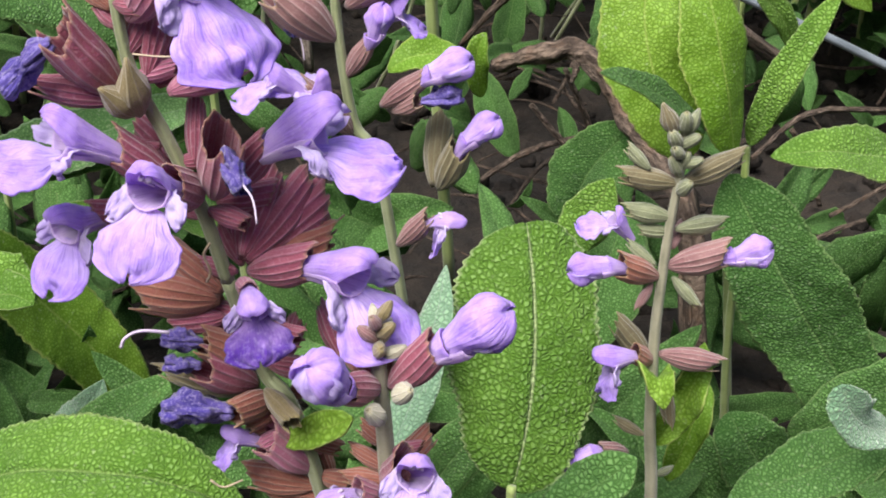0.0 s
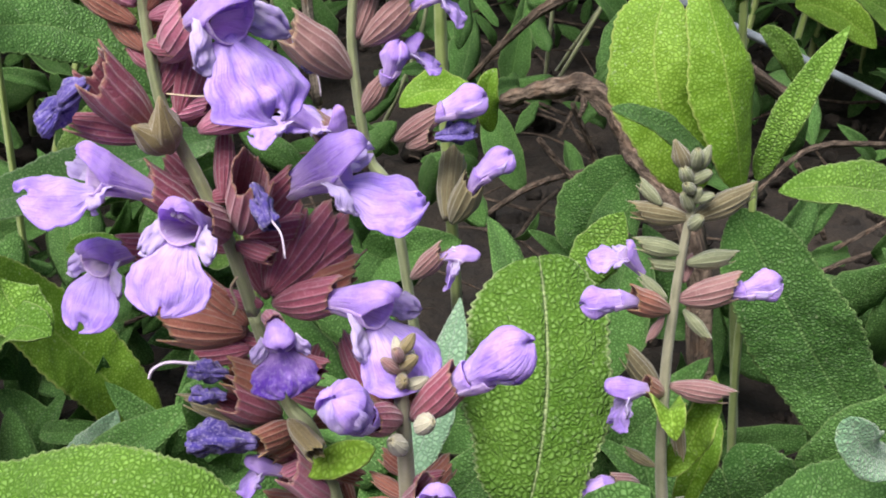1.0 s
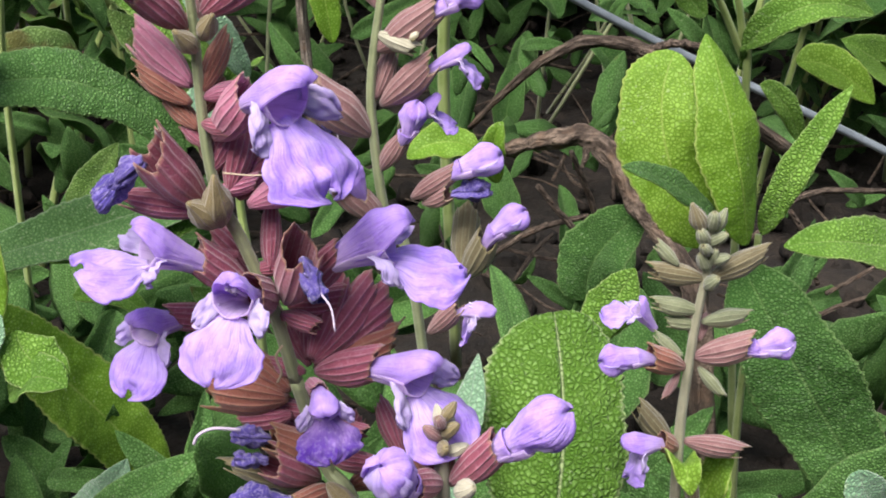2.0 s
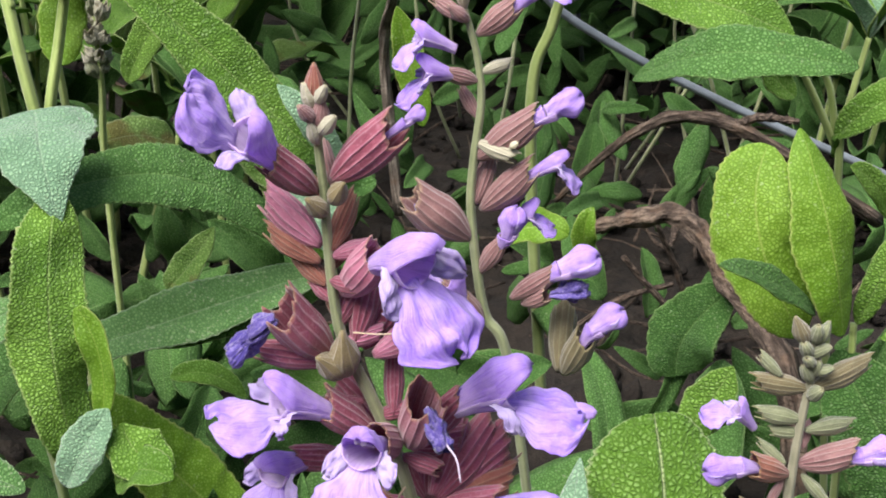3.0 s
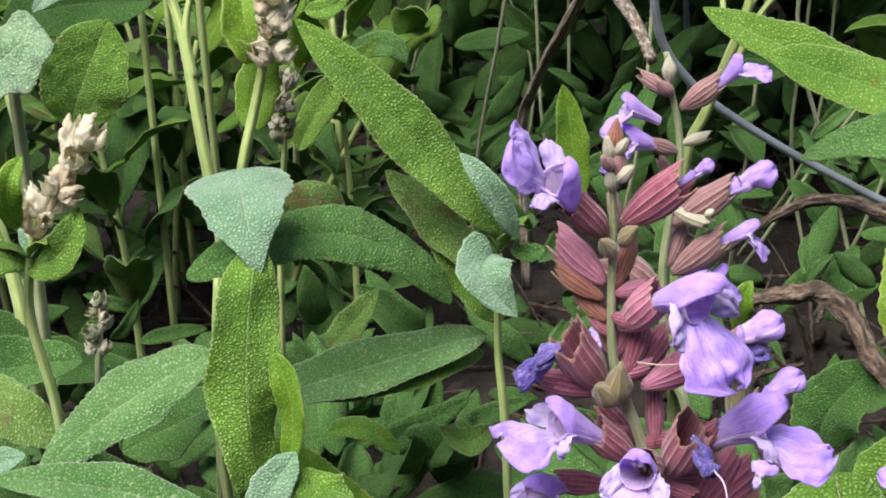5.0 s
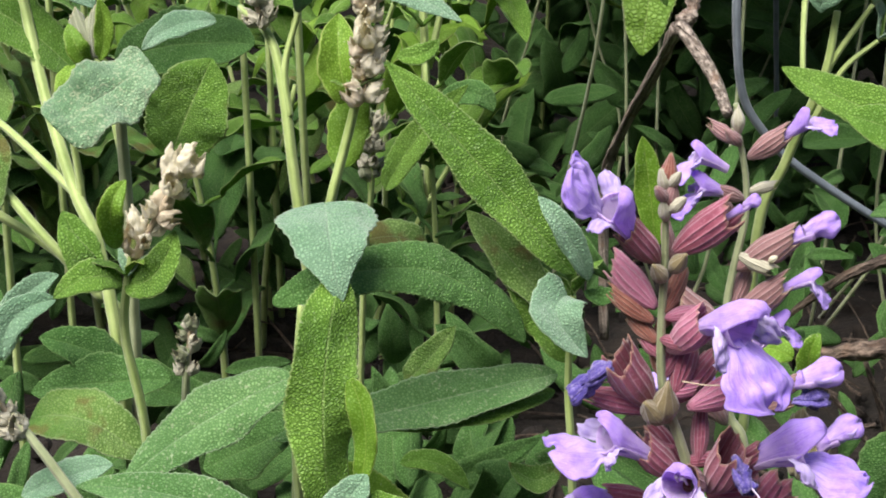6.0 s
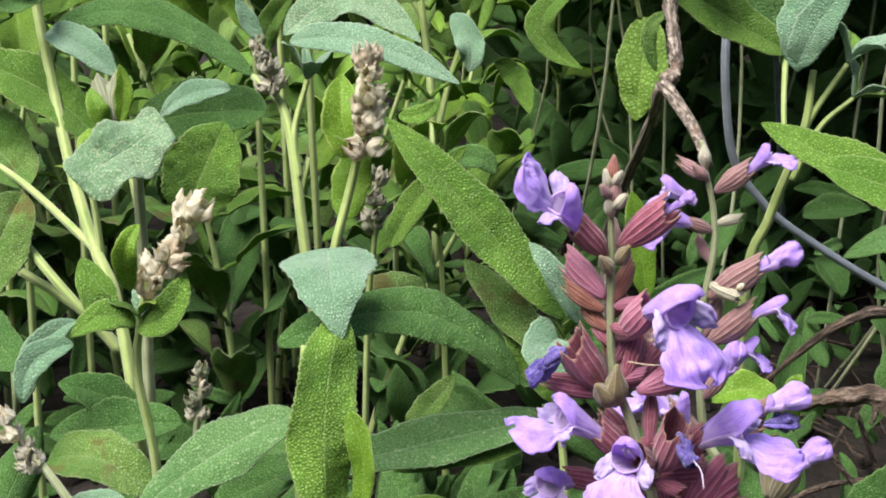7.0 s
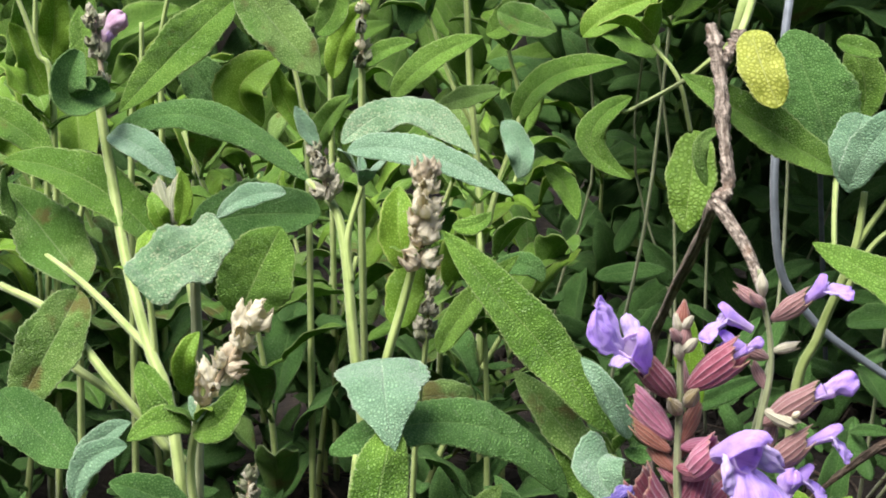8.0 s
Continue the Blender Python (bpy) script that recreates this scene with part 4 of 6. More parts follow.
floret(back_spike, (0.0292, 0.1120, 0.2290), (0.0366, 0.1139, 0.2307), 'calyx', 'dust', open_=0.6)
floret(back_spike, (0.0289, 0.1120, 0.2187), (0.0249, 0.1164, 0.2250), 'calyx', 'mauve', open_=0.7)
floret(back_spike, (0.0286, 0.1120, 0.2096), (0.0433, 0.1100, 0.2205), 'closed', 'mauve', open_=0.72, face=(0.0486, 0.11, 0.2229), size=0.015)
floret(back_spike, (0.0285, 0.1120, 0.2135), (0.0373, 0.1080, 0.2103), 'calyx', 'dust', open_=0.7)
bud(back_spike, (0.0353, 0.1080, 0.2136), (0.4484, -0.6264, 0.6376), 0.0032, 'straw', open_=0.9)
floret(back_spike, (0.0297, 0.1120, 0.1974), (0.0433, 0.1100, 0.2087), 'open', 'mauve', open_=0.75, face=(0.0482, 0.11, 0.2099), size=0.013, droop=0.9)
floret(back_spike, (0.0284, 0.1120, 0.1988), (0.0333, 0.1187, 0.2082), 'calyx', 'mauve', open_=0.8)
floret(back_spike, (0.0274, 0.1120, 0.1905), (0.0124, 0.1100, 0.2034), 'wilted', 'mauve', face=(0.015, 0.11, 0.1986), size=0.012)
floret(back_spike, (0.0323, 0.1120, 0.1918), (0.0365, 0.1120, 0.1944), 'bare', 'mauve', face=(0.039, 0.112, 0.1957), size=0.013)
floret(back_spike, (0.0306, 0.1120, 0.1685), (0.0244, 0.1090, 0.1781), 'open', 'mauve', open_=0.75, face=(0.021, 0.109, 0.1873), size=0.017)
floret(back_spike, (0.0306, 0.1120, 0.1698), (0.0173, 0.1090, 0.1816), 'open', 'mauve', open_=0.75, face=(0.0114, 0.109, 0.1856), size=0.017)
floret(back_spike, (0.0295, 0.1120, 0.1820), (0.0353, 0.1090, 0.1922), 'closed', 'mauve', open_=0.72, face=(0.0365, 0.109, 0.1959), size=0.014)
floret(back_spike, (0.0368, 0.1120, 0.1751), (0.0475, 0.1090, 0.1835), 'closed', 'mauve', open_=0.72, face=(0.0535, 0.109, 0.1854), size=0.017)
floret(back_spike, (0.0393, 0.1120, 0.1737), (0.0463, 0.1080, 0.1781), 'wilted', 'mauve', face=(0.0487, 0.108, 0.1787), size=0.013)
floret(back_spike, (0.0485, 0.1120, 0.1552), (0.0514, 0.1233, 0.1668), 'calyx', 'green', open_=1.1)
floret(back_spike, (0.0498, 0.1120, 0.1545), (0.0554, 0.1090, 0.1679), 'closed', 'green', face=(0.0591, 0.109, 0.1705), size=0.016)
floret(back_spike, (0.0390, 0.0920, 0.1520), (0.0470, 0.0890, 0.1608), 'open', 'mauve', open_=0.75, face=(0.0508, 0.089, 0.1577), size=0.014)

pale_spike = thing('sage_flower_spike', 'pale green sage spike with few small lilac flowers', 'flower spike', group='flowering sage spikes')
stem(pale_spike, [(0.0873, 0.0580, 0.1957), (0.0876, 0.0580, 0.1857), (0.0868, 0.0580, 0.1740), (0.0865, 0.0580, 0.1617), (0.0865, 0.0580, 0.1488), (0.0877, 0.0580, 0.1281), (0.0893, 0.0580, 0.1148), (0.0904, 0.0580, 0.1009)], [0.0007, 0.0008, 0.0009, 0.001, 0.0011, 0.0012, 0.0013, 0.0014], 'grey', n=40)
stem(pale_spike, [(0.0904, 0.0580, 0.1009), (0.0880, 0.0560, 0.0600), (0.0850, 0.0600, 0.0000)], [.002, .0022, .003], 'grey')
bud(pale_spike, (0.0873, 0.0580, 0.1930), (-0.1021, -0.3837, 0.9178), 0.0058, 'pale', open_=1.2)
bud(pale_spike, (0.0866, 0.0580, 0.1900), (-0.4136, -0.3718, 0.8311), 0.0056, 'pale', open_=1.2)
bud(pale_spike, (0.0858, 0.0580, 0.1925), (-0.4185, 0.0000, 0.9082), 0.0073, 'green', open_=0.6)
bud(pale_spike, (0.0879, 0.0580, 0.1924), (0.3011, 0.0000, 0.9536), 0.0057, 'pale', open_=0.7)
bud(pale_spike, (0.0868, 0.0575, 0.1905), (0.6, -0.5, 0.7), 0.0050, 'pale', open_=1.2)
bud(pale_spike, (0.0872, 0.0575, 0.1885), (-0.5, -0.6, 0.7), 0.0048, 'pale', open_=1.2)
bud(pale_spike, (0.0876, 0.0575, 0.1868), (0.7, -0.5, 0.5), 0.0046, 'pale', open_=1.1)
bud(pale_spike, (0.0876, 0.0580, 0.1857), (0.0996, -0.3883, 0.9161), 0.0052, 'pale', open_=1.0)
bud(pale_spike, (0.0876, 0.0580, 0.1845), (-0.4581, -0.2522, 0.8524), 0.0056, 'pale', open_=0.9)
bud(pale_spike, (0.0876, 0.0580, 0.1810), (0.1766, -0.6655, 0.7252), 0.0060, 'pale', open_=0.9)
floret(pale_spike, (0.0874, 0.0580, 0.1828), (0.0758, 0.0603, 0.1837), 'calyx', 'green', open_=0.75)
floret(pale_spike, (0.0880, 0.0580, 0.1828), (0.1014, 0.0620, 0.1861), 'calyx', 'green', open_=0.6)
floret(pale_spike, (0.0819, 0.0580, 0.1858), (0.0777, 0.0615, 0.1893), 'calyx', 'pale', open_=0.8)
floret(pale_spike, (0.0872, 0.0580, 0.1757), (0.0775, 0.0605, 0.1767), 'calyx', 'pale', open_=0.7)
floret(pale_spike, (0.0875, 0.0580, 0.1725), (0.0810, 0.0599, 0.1722), 'calyx', 'pale', open_=0.8)
floret(pale_spike, (0.0880, 0.0580, 0.1733), (0.0986, 0.0594, 0.1737), 'calyx', 'pale', open_=0.6)
floret(pale_spike, (0.0879, 0.0580, 0.1691), (0.0905, 0.0631, 0.1722), 'calyx', 'mauve', open_=0.7)
floret(pale_spike, (0.0850, 0.0580, 0.1655), (0.0799, 0.0630, 0.1683), 'calyx', 'pale', open_=0.5)
floret(pale_spike, (0.0858, 0.0580, 0.1630), (0.0750, 0.0550, 0.1677), 'closed', 'brown', face=(0.0703, 0.055, 0.1669), size=0.014)
floret(pale_spike, (0.0872, 0.0580, 0.1654), (0.0994, 0.0560, 0.1680), 'closed', 'mauve', face=(0.1047, 0.056, 0.169), size=0.0135)
floret(pale_spike, (0.0886, 0.0580, 0.1629), (0.0930, 0.0540, 0.1579), 'calyx', 'pale', open_=0.5)
floret(pale_spike, (0.0848, 0.0580, 0.1618), (0.0816, 0.0560, 0.1566), 'calyx', 'mauve', open_=0.6)
floret(pale_spike, (0.0867, 0.0580, 0.1434), (0.0805, 0.0550, 0.1478), 'open', 'brown', face=(0.0752, 0.055, 0.1461), size=0.016, droop=0.9)
floret(pale_spike, (0.0876, 0.0580, 0.1454), (0.1010, 0.0560, 0.1428), 'calyx', 'mauve', open_=0.7)
floret(pale_spike, (0.0901, 0.0880, 0.1515), (0.0873, 0.0880, 0.1551), 'bare', 'mauve', face=(0.0852, 0.088, 0.1579), size=0.013)
leaf(pale_spike, (0.0878, 0.0580, 0.1379), (0.0857, 0.0500, 0.1452), (0.0863, 0.0460, 0.1408), 0.0086, (-0.19, -0.58, 0.79), 'lime', fold=40, wave=0.3, crinkle=0.2, fine=0.0006, pebble=0, label='yellow-green cupped bract')
leaf(pale_spike, (0.0898, 0.0600, 0.1215), (0.0955, 0.0600, 0.1330), (0.0985, 0.0630, 0.1440), 0.0085, (-0.25, -0.7, 0.66), 'lime', fold=30, wave=0.5, crinkle=0.3, fine=0.0006, pebble=0, label='ragged yellowing leaf')
floret(pale_spike, (0.0894, 0.0580, 0.1392), (0.0906, 0.0540, 0.1296), 'calyx', 'green', open_=0.6)
floret(pale_spike, (0.0868, 0.0580, 0.1253), (0.0805, 0.0619, 0.1270), 'calyx', 'green', open_=0.5)
floret(pale_spike, (0.0837, 0.0580, 0.1211), (0.0758, 0.0550, 0.1240), 'closed', 'mauve', face=(0.0703, 0.055, 0.12), size=0.014)
floret(pale_spike, (0.0902, 0.0580, 0.1148), (0.0947, 0.0609, 0.1136), 'calyx', 'pale', open_=0.6)
floret(pale_spike, (0.0924, 0.0780, 0.1292), (0.0847, 0.0854, 0.1363), 'calyx', 'green', open_=1)


# ---- leafy shoots ----

upright = thing('sage_shoot', 'sage shoot with a broad pebbled upright leaf', 'sage shoot', group='sage shoots')
stem(upright, [(0.0586, 0.0500, 0.1203), (0.0586, 0.0500, 0.1073), (0.0592, 0.0600, 0.0734), (0.0649, 0.0800, -0.0326)], [0.0012, 0.0014, 0.0018], 'lime')
leaf(upright, (0.0586, 0.0500, 0.1194), (0.0643, 0.0640, 0.1404), (0.0652, 0.0860, 0.1601), 0.0307, (-0.15, -0.71, 0.68), 'fine', fold=-5, curl=0.1, wave=0.05, a=0.42, b=0.3, fine=0.00042, pebble=0.00042, skew=-0.12, most=150)
leaf(upright, (0.0345, 0.0500, 0.1313), (0.0413, 0.0600, 0.1417), (0.0475, 0.0750, 0.1569), 0.0105, (-0.64, -0.59, 0.49), 'grey', fold=5)
leaf(upright, (0.0587, 0.0200, 0.1370), (0.0671, 0.0200, 0.1446), (0.0742, 0.0200, 0.1507), 0.0116, (-0.11, -0.41, 0.91), 'deep', fold=10)

low = thing('sage_shoot', 'low sage shoot with broad green leaves near the front', 'sage shoot', group='sage shoots')
stem(low, [(-0.0594, 0.0600, 0.1099), (-0.0717, 0.0700, 0.0569), (-0.0988, 0.0900, -0.0763)], [0.0016, 0.002], 'lime')
leaf(low, (-0.0599, 0.0500, 0.1244), (-0.0228, 0.0350, 0.1424), (0.0085, 0.0250, 0.1393), 0.0226, (0.09, -0.39, 0.92), 'green', fold=6, fine=0.0006, pebble=0.0004, most=160)
leaf(low, (-0.0751, 0.1600, 0.1228), (-0.0464, 0.1680, 0.0858), (-0.0268, 0.1700, 0.0488), 0.0250, (-0.11, -0.41, 0.91), 'lime', fold=8, curl=0.15)
leaf(low, (-0.0588, 0.1600, 0.0504), (-0.0442, 0.1550, 0.0633), (-0.0364, 0.1550, 0.0760), 0.0117, (0.13, -0.62, 0.78), 'grey', fold=25)

right = thing('sage_shoot', 'sage shoot with yellowing and dark green leaves', 'sage shoot', group='sage shoots')
stem(right, [(0.1299, 0.1400, 0.1491), (0.1312, 0.1400, 0.1286), (0.1439, 0.1600, 0.0383), (0.1891, 0.2000, -0.2120)], [0.0012, 0.0015, 0.002], 'lime')
leaf(right, (0.1142, 0.1350, 0.1492), (0.1017, 0.1400, 0.1770), (0.1053, 0.1500, 0.1953), 0.0236, (-0.24, -0.75, 0.61), 'lime', fold=8, a=0.5, b=0.5, pebble=8e-05)
leaf(right, (0.1233, 0.1300, 0.1516), (0.1158, 0.1300, 0.1812), (0.1109, 0.1450, 0.2015), 0.0182, (0.24, -0.75, 0.62), 'lime', fold=-8, pebble=8e-05)
leaf(right, (0.1286, 0.1350, 0.1519), (0.1331, 0.1300, 0.1732), (0.1457, 0.1350, 0.1918), 0.0085, (-0.30, -0.68, 0.67), 'green', fold=10, pebble=8e-05)
leaf(right, (0.1145, 0.1280, 0.1591), (0.0994, 0.1200, 0.1732), (0.0850, 0.1150, 0.1805), 0.0082, (-0.18, -0.53, 0.83), 'deep', fold=10, pebble=8e-05)
leaf(right, (0.1820, 0.1300, 0.1427), (0.1513, 0.1200, 0.1561), (0.1286, 0.1200, 0.1562), 0.0151, (-0.25, -0.49, 0.84), 'green', fold=10, pebble=8e-05)
leaf(right, (0.1692, 0.1200, 0.0719), (0.1416, 0.1250, 0.1147), (0.1263, 0.1400, 0.1412), 0.0286, (-0.52, -0.64, 0.57), 'deep', fold=8, a=0.5, b=0.6, pebble=8e-05)

corner = thing('sage_shoot', 'sage shoot with rounded grey-green leaves', 'sage shoot', group='sage shoots')
stem(corner, [(0.1474, 0.0650, 0.1116), (0.1637, 0.0700, 0.0544), (0.2040, 0.0900, -0.1200)], [0.0014, 0.0018], 'lime')
leaf(corner, (0.1435, 0.0660, 0.1172), (0.1329, 0.0600, 0.1247), (0.1276, 0.0600, 0.1343), 0.0112, (-0.32, -0.60, 0.73), 'grey', fold=10, a=0.4, b=0.4, pebble=8e-05)
leaf(corner, (0.1545, 0.0750, 0.1096), (0.1291, 0.0680, 0.1056), (0.1069, 0.0600, 0.1020), 0.0161, (-0.20, -0.42, 0.88), 'deep', fold=10, pebble=8e-05)
leaf(corner, (0.1409, 0.1000, 0.0656), (0.1257, 0.0950, 0.0889), (0.1204, 0.1000, 0.0974), 0.0192, (-0.24, -0.57, 0.78), 'deep', fold=8, pebble=8e-05)
leaf(corner, (0.1020, 0.0850, 0.0900), (0.1067, 0.0850, 0.1079), (0.1085, 0.0900, 0.1153), 0.0090, (-0.24, -0.67, 0.70), 'lime', fold=30, wave=0.3, pebble=8e-05)
leaf(corner, (0.0769, 0.1000, 0.1450), (0.0814, 0.1000, 0.1527), (0.0862, 0.1000, 0.1623), 0.0117, (-0.17, -0.69, 0.71), 'green', fold=8, pebble=8e-05)

top = thing('sage_shoot', 'sage shoot with oval leaves on pale stalks', 'sage shoot', group='sage shoots')
stem(top, [(0.1305, 0.1700, 0.1949), (0.1323, 0.1700, 0.1757), (0.1492, 0.2000, 0.0952), (0.1906, 0.2500, -0.1014)], [0.0013, 0.0018], 'lime')
leaf(top, (0.1255, 0.1500, 0.2149), (0.0945, 0.1600, 0.2159), (0.0768, 0.1800, 0.2024), 0.0149, (-0.20, -0.63, 0.75), 'deep', fold=8, pebble=8e-05)
leaf(top, (0.0744, 0.2154, 0.2229), (0.1046, 0.2037, 0.2157), (0.1255, 0.1979, 0.2073), 0.0191, (-0.21, -0.68, 0.71), 'green', fold=8, pebble=8e-05)
leaf(top, (0.1143, 0.2271, 0.2132), (0.0870, 0.2330, 0.2198), (0.0584, 0.2388, 0.2312), 0.0167, (-0.21, -0.73, 0.65), 'green', fold=8, pebble=8e-05)

tall = thing('sage_shoot', 'tall sage shoot with a long twisted leaf folded at its tip', 'sage shoot', group='sage shoots')
stem(tall, [(-0.0846, 0.1700, 0.1695), (-0.0852, 0.1650, 0.1488), (-0.0853, 0.1650, 0.1192), (-0.0854, 0.1800, 0.0607), (-0.0933, 0.2200, -0.1313)], [0.0012, 0.0016, 0.002], 'lime')
leaf(tall, (-0.0711, 0.1420, 0.1131), (-0.0745, 0.1450, 0.1523), (-0.0722, 0.1620, 0.1825), 0.0205, (0.37, -0.78, 0.50), 'green', fold=-14, curl=-0.1, wave=0.3, a=0.45, b=0.42, twist=14, fine=0.0008)
leaf(tall, (-0.0640, 0.1400, 0.1280), (-0.0620, 0.1410, 0.1440), (-0.0670, 0.1450, 0.1590), 0.0085, (-0.35, -0.75, 0.55), 'lime', fold=12, a=0.5, b=0.35, wave=0.2, label='paler folded margin of the twisted leaf')
leaf(tall, (-0.0711, 0.1580, 0.1751), (-0.0752, 0.1650, 0.1888), (-0.0794, 0.1820, 0.1973), 0.0287, (0.08, -0.62, 0.78), 'grey', fold=5, a=1.1, b=0.16, curl=0.2, label='grey-green folded leaf tip')
leaf(tall, (-0.0186, 0.2000, 0.1483), (-0.0505, 0.1900, 0.1747), (-0.0933, 0.1720, 0.1684), 0.0200, (0.03, -0.59, 0.81), 'deep', fold=12, curl=0.35, b=0.5, fine=0.0008)
leaf(tall, (-0.0071, 0.2100, 0.1332), (-0.0487, 0.1950, 0.1273), (-0.0960, 0.1800, 0.1190), 0.0185, (0.03, -0.58, 0.82), 'speck', fold=10, b=0.8)
leaf(tall, (-0.0075, 0.2150, 0.1246), (-0.0311, 0.2000, 0.1234), (-0.0597, 0.2000, 0.1143), 0.0107, (0.00, -0.58, 0.82), 'green', fold=10)
leaf(tall, (-0.0861, 0.1650, 0.1488), (-0.1088, 0.1550, 0.1388), (-0.1323, 0.1450, 0.1219), 0.0207, (0.12, -0.53, 0.84), 'speck', fold=10, curl=0.3, fine=0.0008)
leaf(tall, (-0.0811, 0.1250, 0.1183), (-0.1089, 0.1300, 0.1265), (-0.1425, 0.1350, 0.1258), 0.0144, (0.14, -0.56, 0.82), 'speck', fold=12, fine=0.0008)
leaf(tall, (-0.0731, 0.1330, 0.1134), (-0.0670, 0.1350, 0.1249), (-0.0610, 0.1380, 0.1331), 0.0123, (0.08, -0.71, 0.70), 'grey', fold=20)
leaf(tall, (-0.0451, 0.1300, 0.1181), (-0.0547, 0.1350, 0.1218), (-0.0582, 0.1400, 0.1275), 0.0154, (0.05, -0.63, 0.77), 'green', fold=10)
leaf(tall, (-0.0881, 0.1850, 0.1215), (-0.1051, 0.1900, 0.1102), (-0.1198, 0.1900, 0.1015), 0.0230, (0.12, -0.58, 0.81), 'deep', fold=10)

slant = thing('sage_shoot', 'sage shoot with a long slanting leaf', 'sage shoot', group='sage shoots')
stem(slant, [(-0.0046, 0.2000, 0.1648), (-0.0040, 0.2000, 0.1342), (-0.0006, 0.2000, 0.1019), (0.0060, 0.2200, 0.0112), (0.0146, 0.2500, -0.1278)], [0.0012, 0.0016, 0.0022], 'lime')
leaf(slant, (-0.0051, 0.1980, 0.1729), (-0.0356, 0.2000, 0.2059), (-0.0648, 0.2080, 0.2339), 0.0195, (0.01, -0.73, 0.68), 'green', fold=26, curl=0.25, b=0.8, fine=0.0008)
leaf(slant, (-0.0002, 0.1950, 0.1725), (-0.0079, 0.1900, 0.1884), (-0.0173, 0.1920, 0.1992), 0.0085, (-0.05, -0.83, 0.56), 'grey', fold=20)
leaf(slant, (-0.0066, 0.1950, 0.1668), (-0.0092, 0.1880, 0.1623), (0.0004, 0.1850, 0.1511), 0.0210, (-0.04, -0.75, 0.66), 'grey', fold=38, a=0.3)
leaf(slant, (-0.0092, 0.2050, 0.1569), (-0.0237, 0.2100, 0.1714), (-0.0390, 0.2150, 0.1858), 0.0140, (-0.01, -0.74, 0.68), 'worn', fold=10, wave=0.2)
leaf(slant, (-0.0031, 0.2050, 0.1397), (-0.0144, 0.2100, 0.1584), (-0.0254, 0.2150, 0.1694), 0.0194, (-0.03, -0.72, 0.69), 'green', fold=10)

round = thing('sage_shoot', 'sage shoot with a rounded pale leaf and a dry head', 'sage shoot', group='sage shoots')
stem(round, [(-0.0740, 0.2120, 0.2212), (-0.0776, 0.2120, 0.2055), (-0.0820, 0.2100, 0.1863), (-0.0891, 0.2100, 0.1464), (-0.0927, 0.2100, 0.0843), (-0.1019, 0.2400, -0.0923)], [0.0016, 0.0018, 0.0019, 0.002], 'lime')
leaf(round, (-0.0750, 0.2400, 0.1643), (-0.0631, 0.2450, 0.1648), (-0.0535, 0.2500, 0.1592), 0.0142, (0.05, -0.70, 0.71), 'worn', fold=5, a=0.4, b=0.4)
leaf(round, (-0.0765, 0.2150, 0.2203), (-0.0796, 0.2140, 0.2312), (-0.0811, 0.2220, 0.2452), 0.0147, (0.05, -0.85, 0.55), 'lime', fold=24, curl=-0.2)
leaf(round, (-0.0743, 0.2230, 0.2205), (-0.0775, 0.2210, 0.2096), (-0.0785, 0.2170, 0.1974), 0.0137, (0.05, -0.85, 0.55), 'lime', fold=10, a=0.4, b=0.4)
seed_head(round, (-0.0719, 0.2110, 0.2207), (-0.0705, 0.2110, 0.2523), ['straw', 'husk', 'straw'], size=0.0115, levels=5, each=3, seed=3)

headed = thing('sage_shoot', 'sage shoot carrying a dry straw-coloured seed head', 'sage shoot', group='sage shoots')
stem(headed, [(-0.1291, 0.1600, 0.1932), (-0.1327, 0.1600, 0.1774), (-0.1340, 0.1600, 0.1602), (-0.1292, 0.1600, 0.1281), (-0.1317, 0.1700, 0.0662), (-0.1490, 0.2000, -0.0829)], [0.0012, 0.0016, 0.0018], 'lime')
seed_head(headed, (-0.1305, 0.1600, 0.1849), (-0.1151, 0.1580, 0.2133), ['straw', 'straw', 'husk'], size=0.0125, levels=4, each=3, seed=4)
leaf(headed, (-0.1336, 0.1580, 0.1782), (-0.1401, 0.1500, 0.1829), (-0.1507, 0.1500, 0.1760), 0.0105, (0.22, -0.66, 0.72), 'green', fold=20)
leaf(headed, (-0.1327, 0.1600, 0.1774), (-0.1232, 0.1550, 0.1830), (-0.1183, 0.1600, 0.1943), 0.0122, (0.22, -0.78, 0.58), 'green', fold=25)
leaf(headed, (-0.1437, 0.1700, 0.1729), (-0.1507, 0.1750, 0.1827), (-0.1571, 0.1800, 0.1910), 0.0112, (0.26, -0.78, 0.57), 'green')


# ---- shoots at the back ----

bent = thing('sage_shoot', 'tall sage shoot with an old flower and a curled bract', 'sage shoot', group='sage shoots')
stem(bent, [(-0.2120, 0.3050, 0.2729), (-0.2145, 0.3050, 0.2593), (-0.2056, 0.2950, 0.2248), (-0.1932, 0.2750, 0.1979), (-0.1762, 0.2500, 0.1724), (-0.1656, 0.2400, 0.1545), (-0.1562, 0.2300, 0.0972), (-0.1602, 0.2600, -0.0712)], [0.0015, 0.0022, 0.0024, 0.0025, 0.0025, 0.0024], 'lime')
floret(bent, (-0.2132, 0.3050, 0.2729), (-0.2096, 0.3020, 0.2844), 'closed', 'dust', face=(-0.2015, 0.302, 0.2935), size=0.02, tint='blush')
seed_head(bent, (-0.2117, 0.3020, 0.2665), (-0.2163, 0.3020, 0.2950), ['dust', 'pale'], size=0.0085, levels=3, each=3, seed=15)
